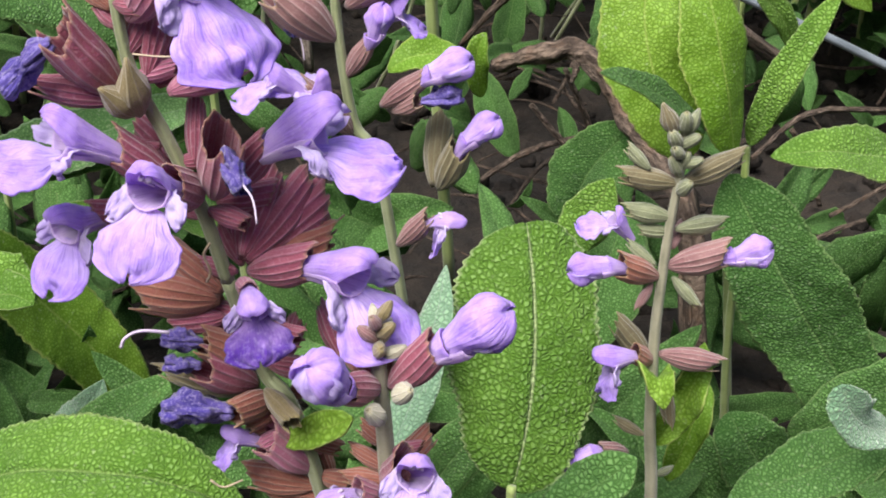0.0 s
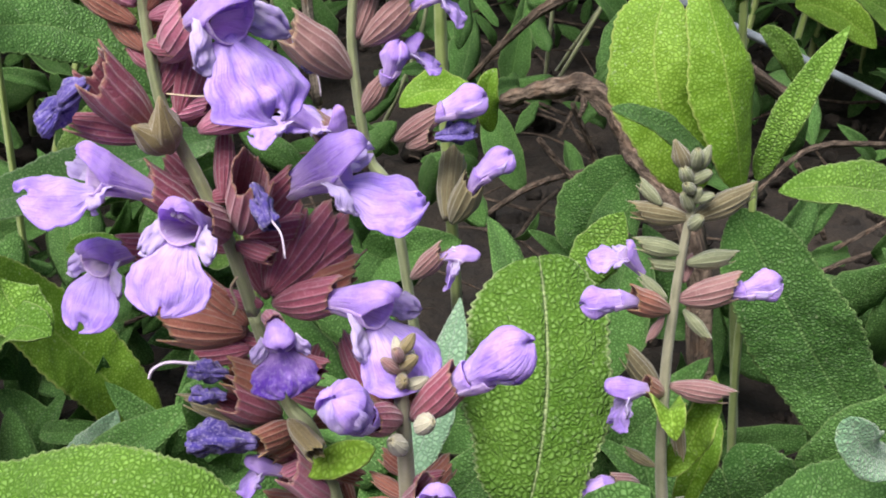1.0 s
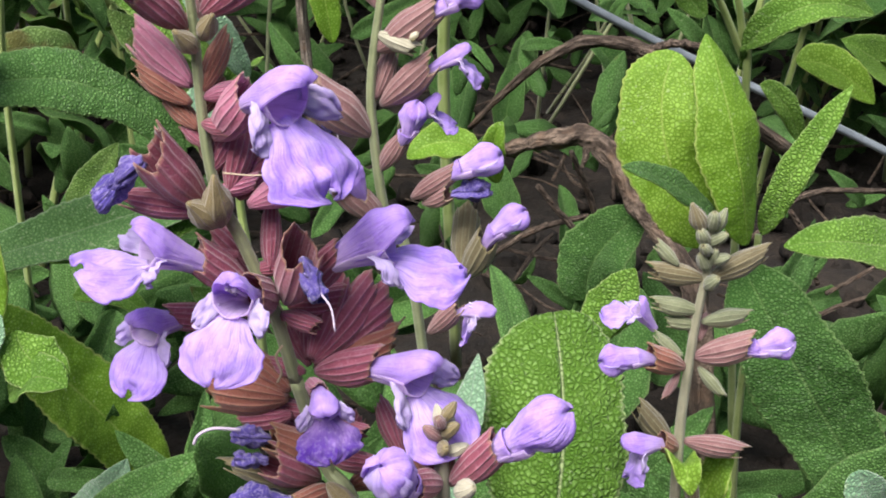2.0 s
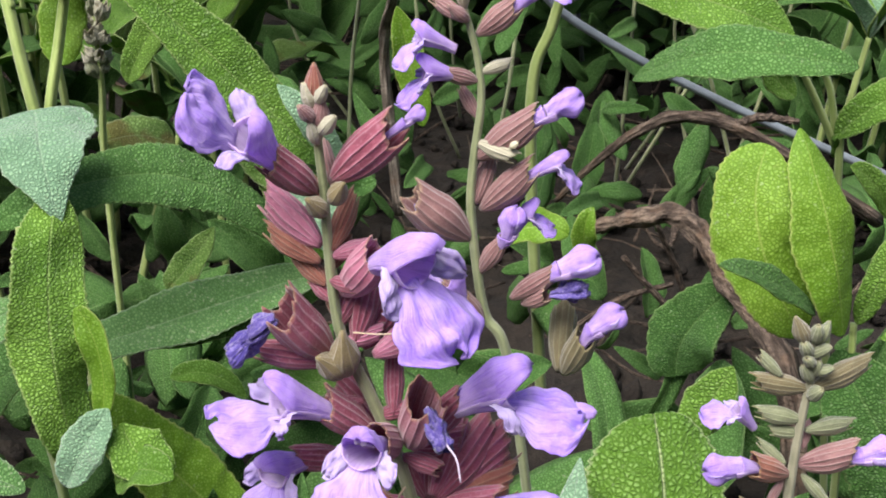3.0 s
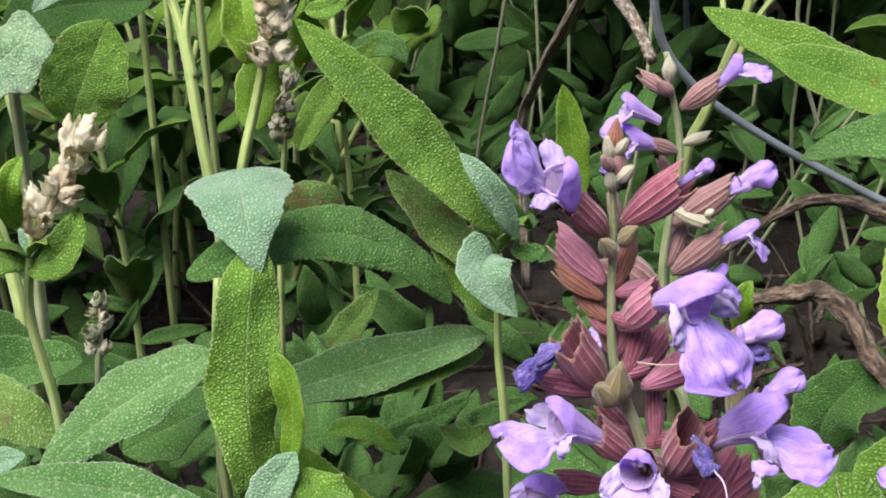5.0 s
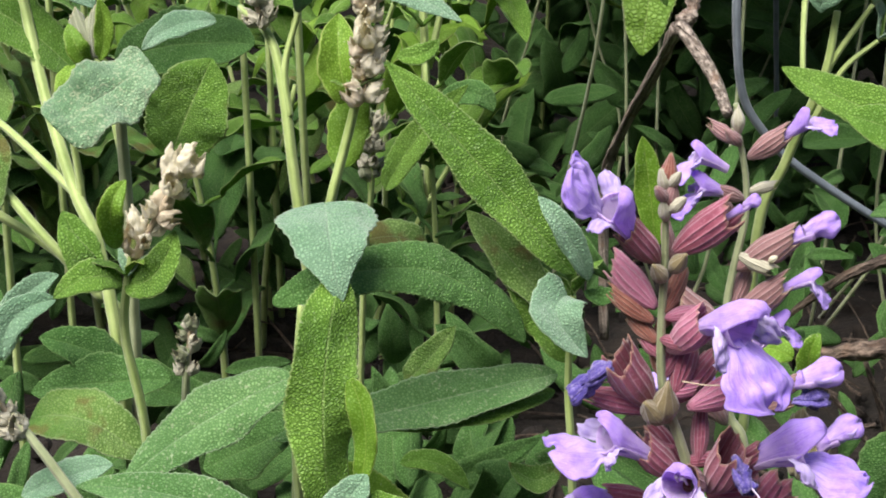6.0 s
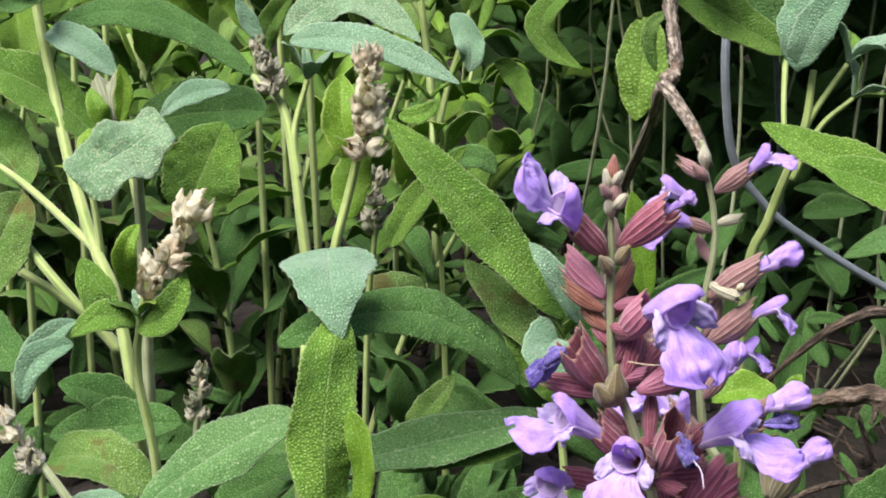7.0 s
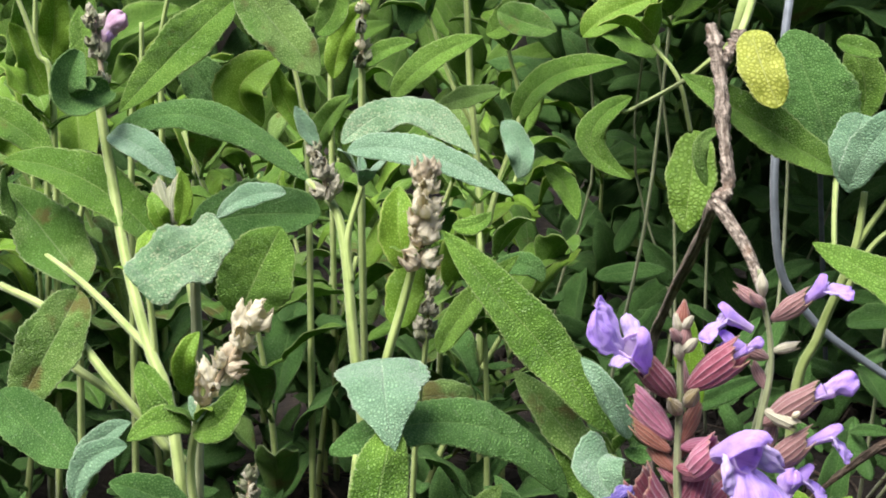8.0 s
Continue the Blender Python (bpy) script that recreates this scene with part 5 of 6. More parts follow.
leaf(bent, (-0.2080, 0.3000, 0.2624), (-0.2185, 0.2850, 0.2612), (-0.2167, 0.2900, 0.2783), 0.0174, (0.33, -0.86, 0.39), 'deep', fold=30, curl=-0.4, a=0.35, b=0.4)
leaf(bent, (-0.2151, 0.3100, 0.2633), (-0.2219, 0.3100, 0.2765), (-0.2259, 0.3150, 0.2940), 0.0125, (0.34, -0.90, 0.28), 'green', fold=10)
stem(bent, [(-0.2433, 0.3000, 0.1982), (-0.2122, 0.2800, 0.1874), (-0.1762, 0.2500, 0.1724)], [0.0012, 0.0016, 0.0018], 'lime')
stem(bent, [(-0.1776, 0.2500, 0.1984), (-0.1755, 0.2500, 0.1856), (-0.1741, 0.2500, 0.1682)], [0.001, 0.0014, 0.0016], 'lime')
leaf(bent, (-0.2141, 0.2850, 0.1860), (-0.2349, 0.3000, 0.2011), (-0.2578, 0.3100, 0.2202), 0.0288, (0.32, -0.78, 0.53), 'worn', fold=12, wave=0.15)
leaf(bent, (-0.2126, 0.2750, 0.1864), (-0.2204, 0.2620, 0.1655), (-0.2317, 0.2550, 0.1418), 0.0272, (0.31, -0.75, 0.59), 'worn', fold=15, wave=0.12)
leaf(bent, (-0.2348, 0.2500, 0.1523), (-0.2176, 0.2400, 0.1415), (-0.1966, 0.2300, 0.1315), 0.0222, (0.27, -0.65, 0.71), 'deep', fold=8)
leaf(bent, (-0.2818, 0.3300, 0.2506), (-0.2622, 0.3300, 0.2420), (-0.2439, 0.3300, 0.2286), 0.0192, (0.34, -0.77, 0.54), 'green', fold=12)
leaf(bent, (-0.1844, 0.2900, 0.2031), (-0.2172, 0.2950, 0.2264), (-0.2531, 0.3000, 0.2315), 0.0237, (0.28, -0.73, 0.62), 'green', fold=14, b=0.8)
leaf(bent, (-0.1833, 0.1900, 0.1364), (-0.1761, 0.1900, 0.1561), (-0.1648, 0.1950, 0.1646), 0.0109, (0.29, -0.76, 0.58), 'grey', fold=25)
stem(bent, [(-0.1719, 0.2600, 0.1287), (-0.1941, 0.2600, 0.1545), (-0.2240, 0.2800, 0.1739), (-0.2559, 0.3000, 0.1794)], [0.002, 0.002, 0.0018], 'lime')
stem(bent, [(-0.1681, 0.2700, 0.1204), (-0.1909, 0.2700, 0.1421), (-0.2174, 0.2800, 0.1532)], [0.0018, 0.002, 0.002], 'lime')

arched = thing('sage_shoot', 'sage shoot with a dark arching leaf and a grey folded leaf', 'sage shoot', group='sage shoots')
stem(arched, [(-0.1532, 0.2300, 0.2253), (-0.1532, 0.2300, 0.2050), (-0.1525, 0.2300, 0.1802), (-0.1520, 0.2300, 0.1199), (-0.1574, 0.2500, -0.0365)], [0.0014, 0.0018, 0.002], 'green')
leaf(arched, (-0.1319, 0.3200, 0.2273), (-0.1753, 0.3180, 0.2512), (-0.2111, 0.3100, 0.2424), 0.0173, (0.19, -0.67, 0.72), 'deep', fold=10, curl=0.3, b=0.6, fine=0.0009)
leaf(arched, (-0.2083, 0.3000, 0.2448), (-0.1929, 0.2920, 0.2414), (-0.1782, 0.2900, 0.2300), 0.0160, (0.25, -0.75, 0.61), 'grey', fold=15)
leaf(arched, (-0.1412, 0.2250, 0.2261), (-0.1534, 0.2170, 0.2178), (-0.1658, 0.2050, 0.2084), 0.0246, (0.19, -0.63, 0.76), 'ash', fold=4, a=0.2, b=0.16, wave=0.25, crinkle=0.12, fine=0.0008)
leaf(arched, (-0.1274, 0.3254, 0.2120), (-0.1599, 0.3308, 0.2088), (-0.1812, 0.3200, 0.2035), 0.0310, (0.19, -0.75, 0.63), 'deep', fold=10)
leaf(arched, (-0.1388, 0.3096, 0.2235), (-0.1533, 0.3043, 0.2220), (-0.1660, 0.3043, 0.2124), 0.0106, (0.19, -0.76, 0.63), 'grey', fold=12)
leaf(arched, (-0.1487, 0.2740, 0.1805), (-0.1412, 0.2740, 0.1990), (-0.1337, 0.2788, 0.2162), 0.0319, (0.20, -0.80, 0.57), 'green', fold=10)
floret(arched, (-0.1685, 0.2500, 0.2203), (-0.1769, 0.2599, 0.2337), 'calyx', 'pale')
floret(arched, (-0.1664, 0.2500, 0.2204), (-0.1672, 0.2609, 0.2356), 'calyx', 'pale')
floret(arched, (-0.1685, 0.2500, 0.2203), (-0.1713, 0.2592, 0.2321), 'calyx', 'pale')
leaf(arched, (-0.1654, 0.2500, 0.2205), (-0.1633, 0.2500, 0.2311), (-0.1647, 0.2500, 0.2413), 0.0072, (0.23, -0.78, 0.57), 'lime')
leaf(arched, (-0.1685, 0.2500, 0.2182), (-0.1711, 0.2450, 0.2253), (-0.1752, 0.2500, 0.2324), 0.0081, (0.25, -0.77, 0.58), 'lime', fold=20)
stem(arched, [(-0.1664, 0.2500, 0.2204), (-0.1592, 0.2400, 0.2063), (-0.1532, 0.2300, 0.1927)], [0.0012, 0.0014], 'lime')
stem(arched, [(-0.1319, 0.3200, 0.2273), (-0.1150, 0.3000, 0.2158), (-0.1055, 0.2850, 0.1718), (-0.0970, 0.2800, 0.1033), (-0.0952, 0.3000, -0.0656)], [0.0014, 0.0022, 0.0026, 0.0028], 'lime')
stem(arched, [(-0.1063, 0.3000, 0.2300), (-0.1105, 0.2950, 0.2103), (-0.1081, 0.2900, 0.1933)], [0.0012, 0.0018], 'lime')
seed_head(arched, (-0.1193, 0.3000, 0.2242), (-0.1252, 0.3000, 0.2442), ['dust', 'pale'], size=0.01, levels=3, each=3, seed=11)
leaf(arched, (-0.1247, 0.3000, 0.2447), (-0.1294, 0.3000, 0.2522), (-0.1336, 0.3000, 0.2602), 0.0078, (0.17, -0.82, 0.54), 'grey', fold=15)

back = thing('sage_shoot', 'sage shoot with mottled and yellow-green leaves at the back', 'sage shoot', group='sage shoots')
stem(back, [(-0.1242, 0.4000, 0.2696), (-0.1233, 0.4000, 0.2382), (-0.1220, 0.4000, 0.1927), (-0.1180, 0.4200, 0.0413)], [0.0018, 0.002], 'lime')
seed_head(back, (-0.1242, 0.4000, 0.2683), (-0.1253, 0.4000, 0.3078), ['pale', 'straw', 'pale'], size=0.0095, levels=5, each=3, seed=5)
leaf(back, (-0.1241, 0.4000, 0.2670), (-0.1139, 0.4000, 0.2753), (-0.0997, 0.4000, 0.2798), 0.0104, (0.13, -0.85, 0.50), 'green')
leaf(back, (-0.1702, 0.4000, 0.2382), (-0.1786, 0.3900, 0.2560), (-0.1600, 0.4000, 0.2709), 0.0259, (0.23, -0.90, 0.38), 'lime', fold=20)
leaf(back, (-0.1816, 0.3900, 0.2955), (-0.2022, 0.3800, 0.2748), (-0.2292, 0.3700, 0.2439), 0.0242, (0.25, -0.83, 0.50), 'green', fold=14)
leaf(back, (-0.1878, 0.4000, 0.2412), (-0.2000, 0.4000, 0.2578), (-0.2136, 0.4000, 0.2728), 0.0224, (0.25, -0.89, 0.38), 'deep')
leaf(back, (-0.1713, 0.3600, 0.3042), (-0.1538, 0.3550, 0.2862), (-0.1340, 0.3500, 0.2672), 0.0253, (0.19, -0.81, 0.56), 'worn', fold=10, wave=0.15)
leaf(back, (-0.1102, 0.2750, 0.2502), (-0.0869, 0.2800, 0.2629), (-0.0596, 0.2700, 0.2496), 0.0164, (0.09, -0.69, 0.72), 'ash', fold=8, wave=0.25, crinkle=0.12)
leaf(back, (-0.1063, 0.2650, 0.2491), (-0.0788, 0.2620, 0.2503), (-0.0446, 0.2600, 0.2370), 0.0139, (0.09, -0.75, 0.65), 'grey', fold=10)
leaf(back, (-0.1120, 0.4200, 0.2511), (-0.0952, 0.4200, 0.2699), (-0.0703, 0.4200, 0.2825), 0.0155, (0.09, -0.82, 0.57), 'green', fold=12)
stem(back, [(-0.0823, 0.4500, 0.3086), (-0.0779, 0.4500, 0.2567), (-0.0715, 0.4400, 0.2162), (-0.0673, 0.4300, 0.1758), (-0.0621, 0.4500, 0.0333)], [0.0018, 0.002, 0.0024], 'lime')
stem(back, [(-0.0604, 0.4600, 0.2735), (-0.0531, 0.4600, 0.2429), (-0.0619, 0.4500, 0.2066), (-0.0669, 0.4400, 0.1794)], [0.0012, 0.0016, 0.002], 'lime')
stem(back, [(-0.0995, 0.4500, 0.2888), (-0.0869, 0.4500, 0.2562), (-0.0761, 0.4500, 0.2371)], [0.001, 0.0013], 'lime')
leaf(back, (-0.0542, 0.4600, 0.2385), (-0.0383, 0.4500, 0.2621), (-0.0021, 0.4400, 0.2720), 0.0172, (0.02, -0.82, 0.57), 'green', fold=14)
leaf(back, (-0.0590, 0.4200, 0.2433), (-0.0497, 0.4100, 0.2304), (-0.0504, 0.4100, 0.2183), 0.0145, (0.04, -0.87, 0.49), 'grey', wave=0.3)
leaf(back, (-0.0617, 0.4300, 0.2568), (-0.0792, 0.4300, 0.2518), (-0.0913, 0.4300, 0.2471), 0.0122, (0.07, -0.85, 0.52), 'worn')
leaf(back, (-0.0552, 0.3300, 0.1919), (-0.0413, 0.3300, 0.1953), (-0.0338, 0.3300, 0.1885), 0.0118, (0.03, -0.80, 0.60), 'deep')
leaf(back, (-0.0653, 0.2500, 0.2269), (-0.0572, 0.2500, 0.2274), (-0.0515, 0.2500, 0.2329), 0.0080, (0.06, -0.81, 0.58), 'green')
leaf(back, (-0.0643, 0.4200, 0.2946), (-0.0509, 0.4200, 0.2900), (-0.0362, 0.4200, 0.2868), 0.0184, (0.04, -0.87, 0.49), 'worn')
leaf(back, (-0.1103, 0.4500, 0.2800), (-0.1067, 0.4500, 0.2966), (-0.1046, 0.4500, 0.3130), 0.0194, (0.11, -0.87, 0.48), 'deep')
leaf(back, (-0.1555, 0.4500, 0.2778), (-0.1473, 0.4500, 0.2893), (-0.1449, 0.4500, 0.3058), 0.0167, (0.16, -0.86, 0.49), 'green')
leaf(back, (-0.0713, 0.4500, 0.2819), (-0.0607, 0.4500, 0.2906), (-0.0574, 0.4500, 0.3070), 0.0165, (0.05, -0.87, 0.48), 'green')

woody = thing('sage_shoot', 'woody sage branch with yellowing pebbled leaves', 'sage shoot', group='sage shoots')
stem(woody, [(0.0370, 0.2000, 0.2247), (0.0335, 0.2150, 0.2330), (0.0249, 0.2350, 0.2439)], [0.0016, 0.002, 0.0023], 'wood')
stem(woody, [(0.0249, 0.2350, 0.2439), (0.0287, 0.2400, 0.2487), (0.0266, 0.2500, 0.2665), (0.0247, 0.2650, 0.2864), (0.0216, 0.2750, 0.3004)], [0.0026, 0.003, 0.002, 0.0023, 0.0019, 0.0028, 0.002, 0.0023, 0.003, 0.0017], 'wood', rough=0.45, n=90)
stem(woody, [(0.0248, 0.2650, 0.2854), (0.0293, 0.2700, 0.2925), (0.0321, 0.2750, 0.2975)], [0.0018, 0.0024, 0.0028], 'wood', rough=0.7)
stem(woody, [(0.0312, 0.2740, 0.2959), (0.0349, 0.2800, 0.3057), (0.0380, 0.2850, 0.3216)], [0.0016, 0.0018, 0.002], 'lime')
stem(woody, [(0.0244, 0.2400, 0.2422), (0.0258, 0.3000, 0.2159), (0.0216, 0.3800, 0.1694), (0.0186, 0.4200, 0.1301), (0.0243, 0.4200, 0.0539)], [0.002, 0.0022, 0.0024], 'wood', rough=0.4)
stem(woody, [(0.0313, 0.2850, 0.2952), (0.0164, 0.3000, 0.2787), (0.0003, 0.3550, 0.2607), (-0.0053, 0.3600, 0.2575)], [0.0012, 0.001, 0.0009], 'lime')
stem(woody, [(0.0051, 0.3500, 0.2873), (0.0159, 0.3400, 0.2748), (0.0235, 0.3500, 0.2520)], [0.0009, 0.001, 0.0011], 'lime')
leaf(woody, (0.0354, 0.2700, 0.2994), (0.0391, 0.2620, 0.2874), (0.0459, 0.2580, 0.2744), 0.0161, (-0.11, -0.89, 0.43), 'yellow', fold=6, a=0.45, b=0.5, fine=0.0008, label='bright yellow pebbled leaf')
leaf(woody, (0.0722, 0.2850, 0.2499), (0.0622, 0.2900, 0.2758), (0.0522, 0.3000, 0.2984), 0.0312, (-0.15, -0.92, 0.37), 'deep', fold=8, a=0.45, b=0.6)
leaf(woody, (0.0724, 0.2800, 0.2496), (0.0427, 0.2720, 0.2656), (0.0120, 0.2680, 0.2831), 0.0192, (-0.10, -0.80, 0.59), 'green', fold=14, wave=0.1)
leaf(woody, (0.0266, 0.3600, 0.2515), (0.0251, 0.3500, 0.2317), (0.0237, 0.3450, 0.2103), 0.0218, (-0.07, -0.87, 0.50), 'coarse', fold=10, fine=0.0008, pebble=0.0004)
leaf(woody, (-0.0242, 0.4000, 0.2861), (-0.0099, 0.4000, 0.2981), (0.0060, 0.4000, 0.3038), 0.0182, (-0.02, -0.84, 0.54), 'lime')
leaf(woody, (0.0091, 0.4000, 0.2789), (-0.0042, 0.4000, 0.2883), (-0.0194, 0.4000, 0.2901), 0.0203, (-0.02, -0.87, 0.49), 'green')
leaf(woody, (-0.0015, 0.3600, 0.2644), (-0.0177, 0.3600, 0.2458), (0.0011, 0.3600, 0.2291), 0.0133, (-0.01, -0.88, 0.48), 'green', fold=20)
leaf(woody, (0.0272, 0.3000, 0.2382), (0.0238, 0.3000, 0.2533), (0.0317, 0.3000, 0.2602), 0.0065, (-0.07, -0.84, 0.54), 'worn')

edge = thing('sage_shoot', 'sage shoot with pale grey folded leaves', 'sage shoot', group='sage shoots')
stem(edge, [(0.0760, 0.2500, 0.2479), (0.0745, 0.2500, 0.2259), (0.0678, 0.2600, 0.1940), (0.0630, 0.2700, 0.1557), (0.0767, 0.3000, 0.0090)], [0.0014, 0.002, 0.0024, 0.0028], 'lime')
leaf(edge, (0.0732, 0.2500, 0.2740), (0.0698, 0.2450, 0.2620), (0.0700, 0.2450, 0.2480), 0.0181, (-0.17, -0.86, 0.47), 'grey', fold=14, a=0.45)
leaf(edge, (0.0693, 0.2450, 0.2493), (0.0741, 0.2400, 0.2649), (0.0836, 0.2400, 0.2786), 0.0141, (-0.18, -0.86, 0.47), 'grey', fold=10)
leaf(edge, (0.0761, 0.3100, 0.2936), (0.0839, 0.3100, 0.2791), (0.0833, 0.3100, 0.2651), 0.0172, (-0.17, -0.85, 0.51), 'green')
leaf(edge, (0.0701, 0.3000, 0.2951), (0.0784, 0.3000, 0.2934), (0.0869, 0.3000, 0.2907), 0.0094, (-0.16, -0.86, 0.49), 'green')
stem(edge, [(0.0714, 0.2800, 0.2496), (0.0704, 0.2700, 0.2357), (0.0700, 0.2600, 0.2234)], [0.0014, 0.0012, 0.0012], 'lime')
stem(edge, [(0.0902, 0.2500, 0.2389), (0.0800, 0.2500, 0.2283), (0.0724, 0.2500, 0.2096)], [0.0009, 0.0012, 0.0016], 'lime')
stem(edge, [(0.0348, 0.3200, 0.2952), (0.0379, 0.3200, 0.3083), (0.0433, 0.3300, 0.3212)], [0.002, 0.003, 0.003], 'lime')
stem(edge, [(0.0870, 0.2500, 0.2505), (0.0760, 0.2500, 0.2300), (0.0707, 0.2600, 0.2047)], [0.001, 0.0014, 0.0018], 'lime')
stem(bent, [(-0.2907, 0.4000, 0.2978), (-0.2790, 0.4000, 0.2669), (-0.2716, 0.4000, 0.2352), (-0.2730, 0.4000, 0.0330)], [0.0011, 0.0014, 0.0017, 0.002], 'lime')
stem(bent, [(-0.2875, 0.4200, 0.2947), (-0.2879, 0.4200, 0.2677), (-0.2837, 0.4200, 0.2404), (-0.2855, 0.4200, 0.0327)], [0.0011, 0.0014, 0.0017, 0.002], 'lime')
stem(bent, [(-0.2284, 0.4000, 0.2825), (-0.2289, 0.4000, 0.2536), (-0.2338, 0.4000, 0.2239), (-0.2326, 0.4000, 0.0212)], [0.0011, 0.0014, 0.0017, 0.002], 'lime')
stem(bent, [(-0.2303, 0.4500, 0.2965), (-0.2349, 0.4500, 0.2725), (-0.2349, 0.4500, 0.2484), (-0.2326, 0.4500, 0.0346)], [0.0011, 0.0014, 0.0017, 0.002], 'lime')
stem(back, [(-0.1646, 0.4200, 0.2792), (-0.1563, 0.4200, 0.2474), (-0.1523, 0.4200, 0.2146), (-0.1451, 0.4200, 0.0074)], [0.0011, 0.0014, 0.0017, 0.002], 'lime')
stem(bent, [(-0.2278, 0.3300, 0.2247), (-0.2327, 0.3300, 0.2023), (-0.2336, 0.3300, 0.1798), (-0.2342, 0.3300, -0.0090)], [0.0011, 0.0014, 0.0017, 0.002], 'lime')
stem(back, [(-0.1621, 0.4800, 0.3015), (-0.1554, 0.4800, 0.2759), (-0.1535, 0.4800, 0.2497), (-0.1449, 0.4800, 0.0300)], [0.0011, 0.0014, 0.0017, 0.002], 'lime')
leaf(bent, (-0.2756, 0.4100, 0.2324), (-0.2849, 0.4100, 0.2578), (-0.2926, 0.4000, 0.2794), 0.0190, (0.33, -0.79, 0.52), 'lime', fold=18, curl=0.3, wave=0.25)
leaf(bent, (-0.2891, 0.4300, 0.2475), (-0.2827, 0.4300, 0.2728), (-0.2795, 0.4200, 0.3004), 0.0208, (0.32, -0.80, 0.50), 'lime', fold=18, curl=0.3, wave=0.25)
leaf(bent, (-0.3136, 0.4500, 0.2500), (-0.3071, 0.4500, 0.2704), (-0.3036, 0.4400, 0.2962), 0.0172, (0.34, -0.80, 0.50), 'green', fold=18, curl=0.3, wave=0.25)
leaf(bent, (-0.2396, 0.4200, 0.2290), (-0.2310, 0.4200, 0.2570), (-0.2180, 0.4100, 0.2772), 0.0164, (0.26, -0.81, 0.52), 'lime', fold=18, curl=0.3, wave=0.25)
leaf(bent, (-0.2653, 0.3600, 0.2176), (-0.2754, 0.3600, 0.2324), (-0.2862, 0.3500, 0.2431), 0.0203, (0.33, -0.77, 0.55), 'lime', fold=18, curl=0.3, wave=0.25)
leaf(back, (-0.1544, 0.4300, 0.2157), (-0.1464, 0.4300, 0.2357), (-0.1325, 0.4200, 0.2514), 0.0152, (0.16, -0.83, 0.54), 'green', fold=18, curl=0.3, wave=0.25)
leaf(back, (-0.1561, 0.4300, 0.2296), (-0.1677, 0.4300, 0.2484), (-0.1712, 0.4200, 0.2655), 0.0138, (0.19, -0.83, 0.53), 'lime', fold=18, curl=0.3, wave=0.25)
leaf(back, (-0.1502, 0.4700, 0.2538), (-0.1449, 0.4700, 0.2771), (-0.1293, 0.4600, 0.2952), 0.0173, (0.15, -0.85, 0.50), 'lime', fold=18, curl=0.3, wave=0.25)
leaf(back, (-0.0395, 0.4400, 0.2182), (-0.0280, 0.4400, 0.2104), (-0.0214, 0.4300, 0.1958), 0.0139, (0.01, -0.83, 0.56), 'green', fold=18, curl=0.3, wave=0.25)
leaf(slant, (0.0254, 0.2500, 0.1636), (0.0214, 0.2500, 0.1855), (0.0175, 0.2500, 0.2032), 0.0113, (-0.10, -0.84, 0.53), 'lime')
leaf(slant, (-0.0709, 0.2800, 0.1700), (-0.0608, 0.2800, 0.1891), (-0.0423, 0.2800, 0.2108), 0.0123, (0.05, -0.82, 0.58), 'green')
leaf(slant, (-0.0591, 0.2300, 0.0852), (-0.0464, 0.2300, 0.0863), (-0.0343, 0.2250, 0.0796), 0.0094, (0.02, -0.59, 0.81), 'green')
leaf(slant, (-0.0589, 0.2400, 0.1126), (-0.0511, 0.2400, 0.1215), (-0.0420, 0.2400, 0.1350), 0.0120, (0.04, -0.74, 0.68), 'worn')
leaf(slant, (-0.0040, 0.2200, 0.0946), (-0.0114, 0.2200, 0.0878), (-0.0212, 0.2200, 0.0940), 0.0115, (-0.03, -0.65, 0.76), 'worn')
leaf(slant, (0.0090, 0.2000, 0.1671), (0.0039, 0.2000, 0.1650), (-0.0013, 0.2000, 0.1667), 0.0069, (-0.06, -0.72, 0.69), 'deep')
leaf(tall, (-0.0609, 0.1350, 0.1116), (-0.0528, 0.1300, 0.1197), (-0.0449, 0.1250, 0.1196), 0.0137, (0.04, -0.50, 0.86), 'green')
leaf(headed, (-0.1320, 0.2000, 0.1280), (-0.1564, 0.2000, 0.1252), (-0.1785, 0.2000, 0.1205), 0.0197, (0.19, -0.59, 0.79), 'deep')
leaf(headed, (-0.1756, 0.1900, 0.1158), (-0.1544, 0.1800, 0.1219), (-0.1332, 0.1750, 0.1118), 0.0223, (0.19, -0.54, 0.82), 'worn')
leaf(headed, (-0.1501, 0.2100, 0.1244), (-0.1623, 0.2100, 0.1321), (-0.1783, 0.2100, 0.1356), 0.0163, (0.22, -0.67, 0.71), 'deep')
leaf(headed, (-0.1644, 0.1500, 0.1122), (-0.1490, 0.1500, 0.1202), (-0.1366, 0.1500, 0.1243), 0.0112, (0.20, -0.55, 0.81), 'grey')
seed_head(headed, (-0.1303, 0.2150, 0.1226), (-0.1289, 0.2150, 0.1429), ['pale', 'dust'], size=0.0085, levels=3, each=3, seed=6)
stem(headed, [(-0.1297, 0.2150, 0.1329), (-0.1313, 0.2150, 0.1143), (-0.1356, 0.2200, 0.0539), (-0.1506, 0.2500, -0.1041)], [0.001, 0.0013, 0.0016], 'green')
seed_head(round, (-0.0715, 0.2350, 0.1876), (-0.0709, 0.2350, 0.2082), ['pale', 'dust'], size=0.008, levels=4, each=2, seed=7)
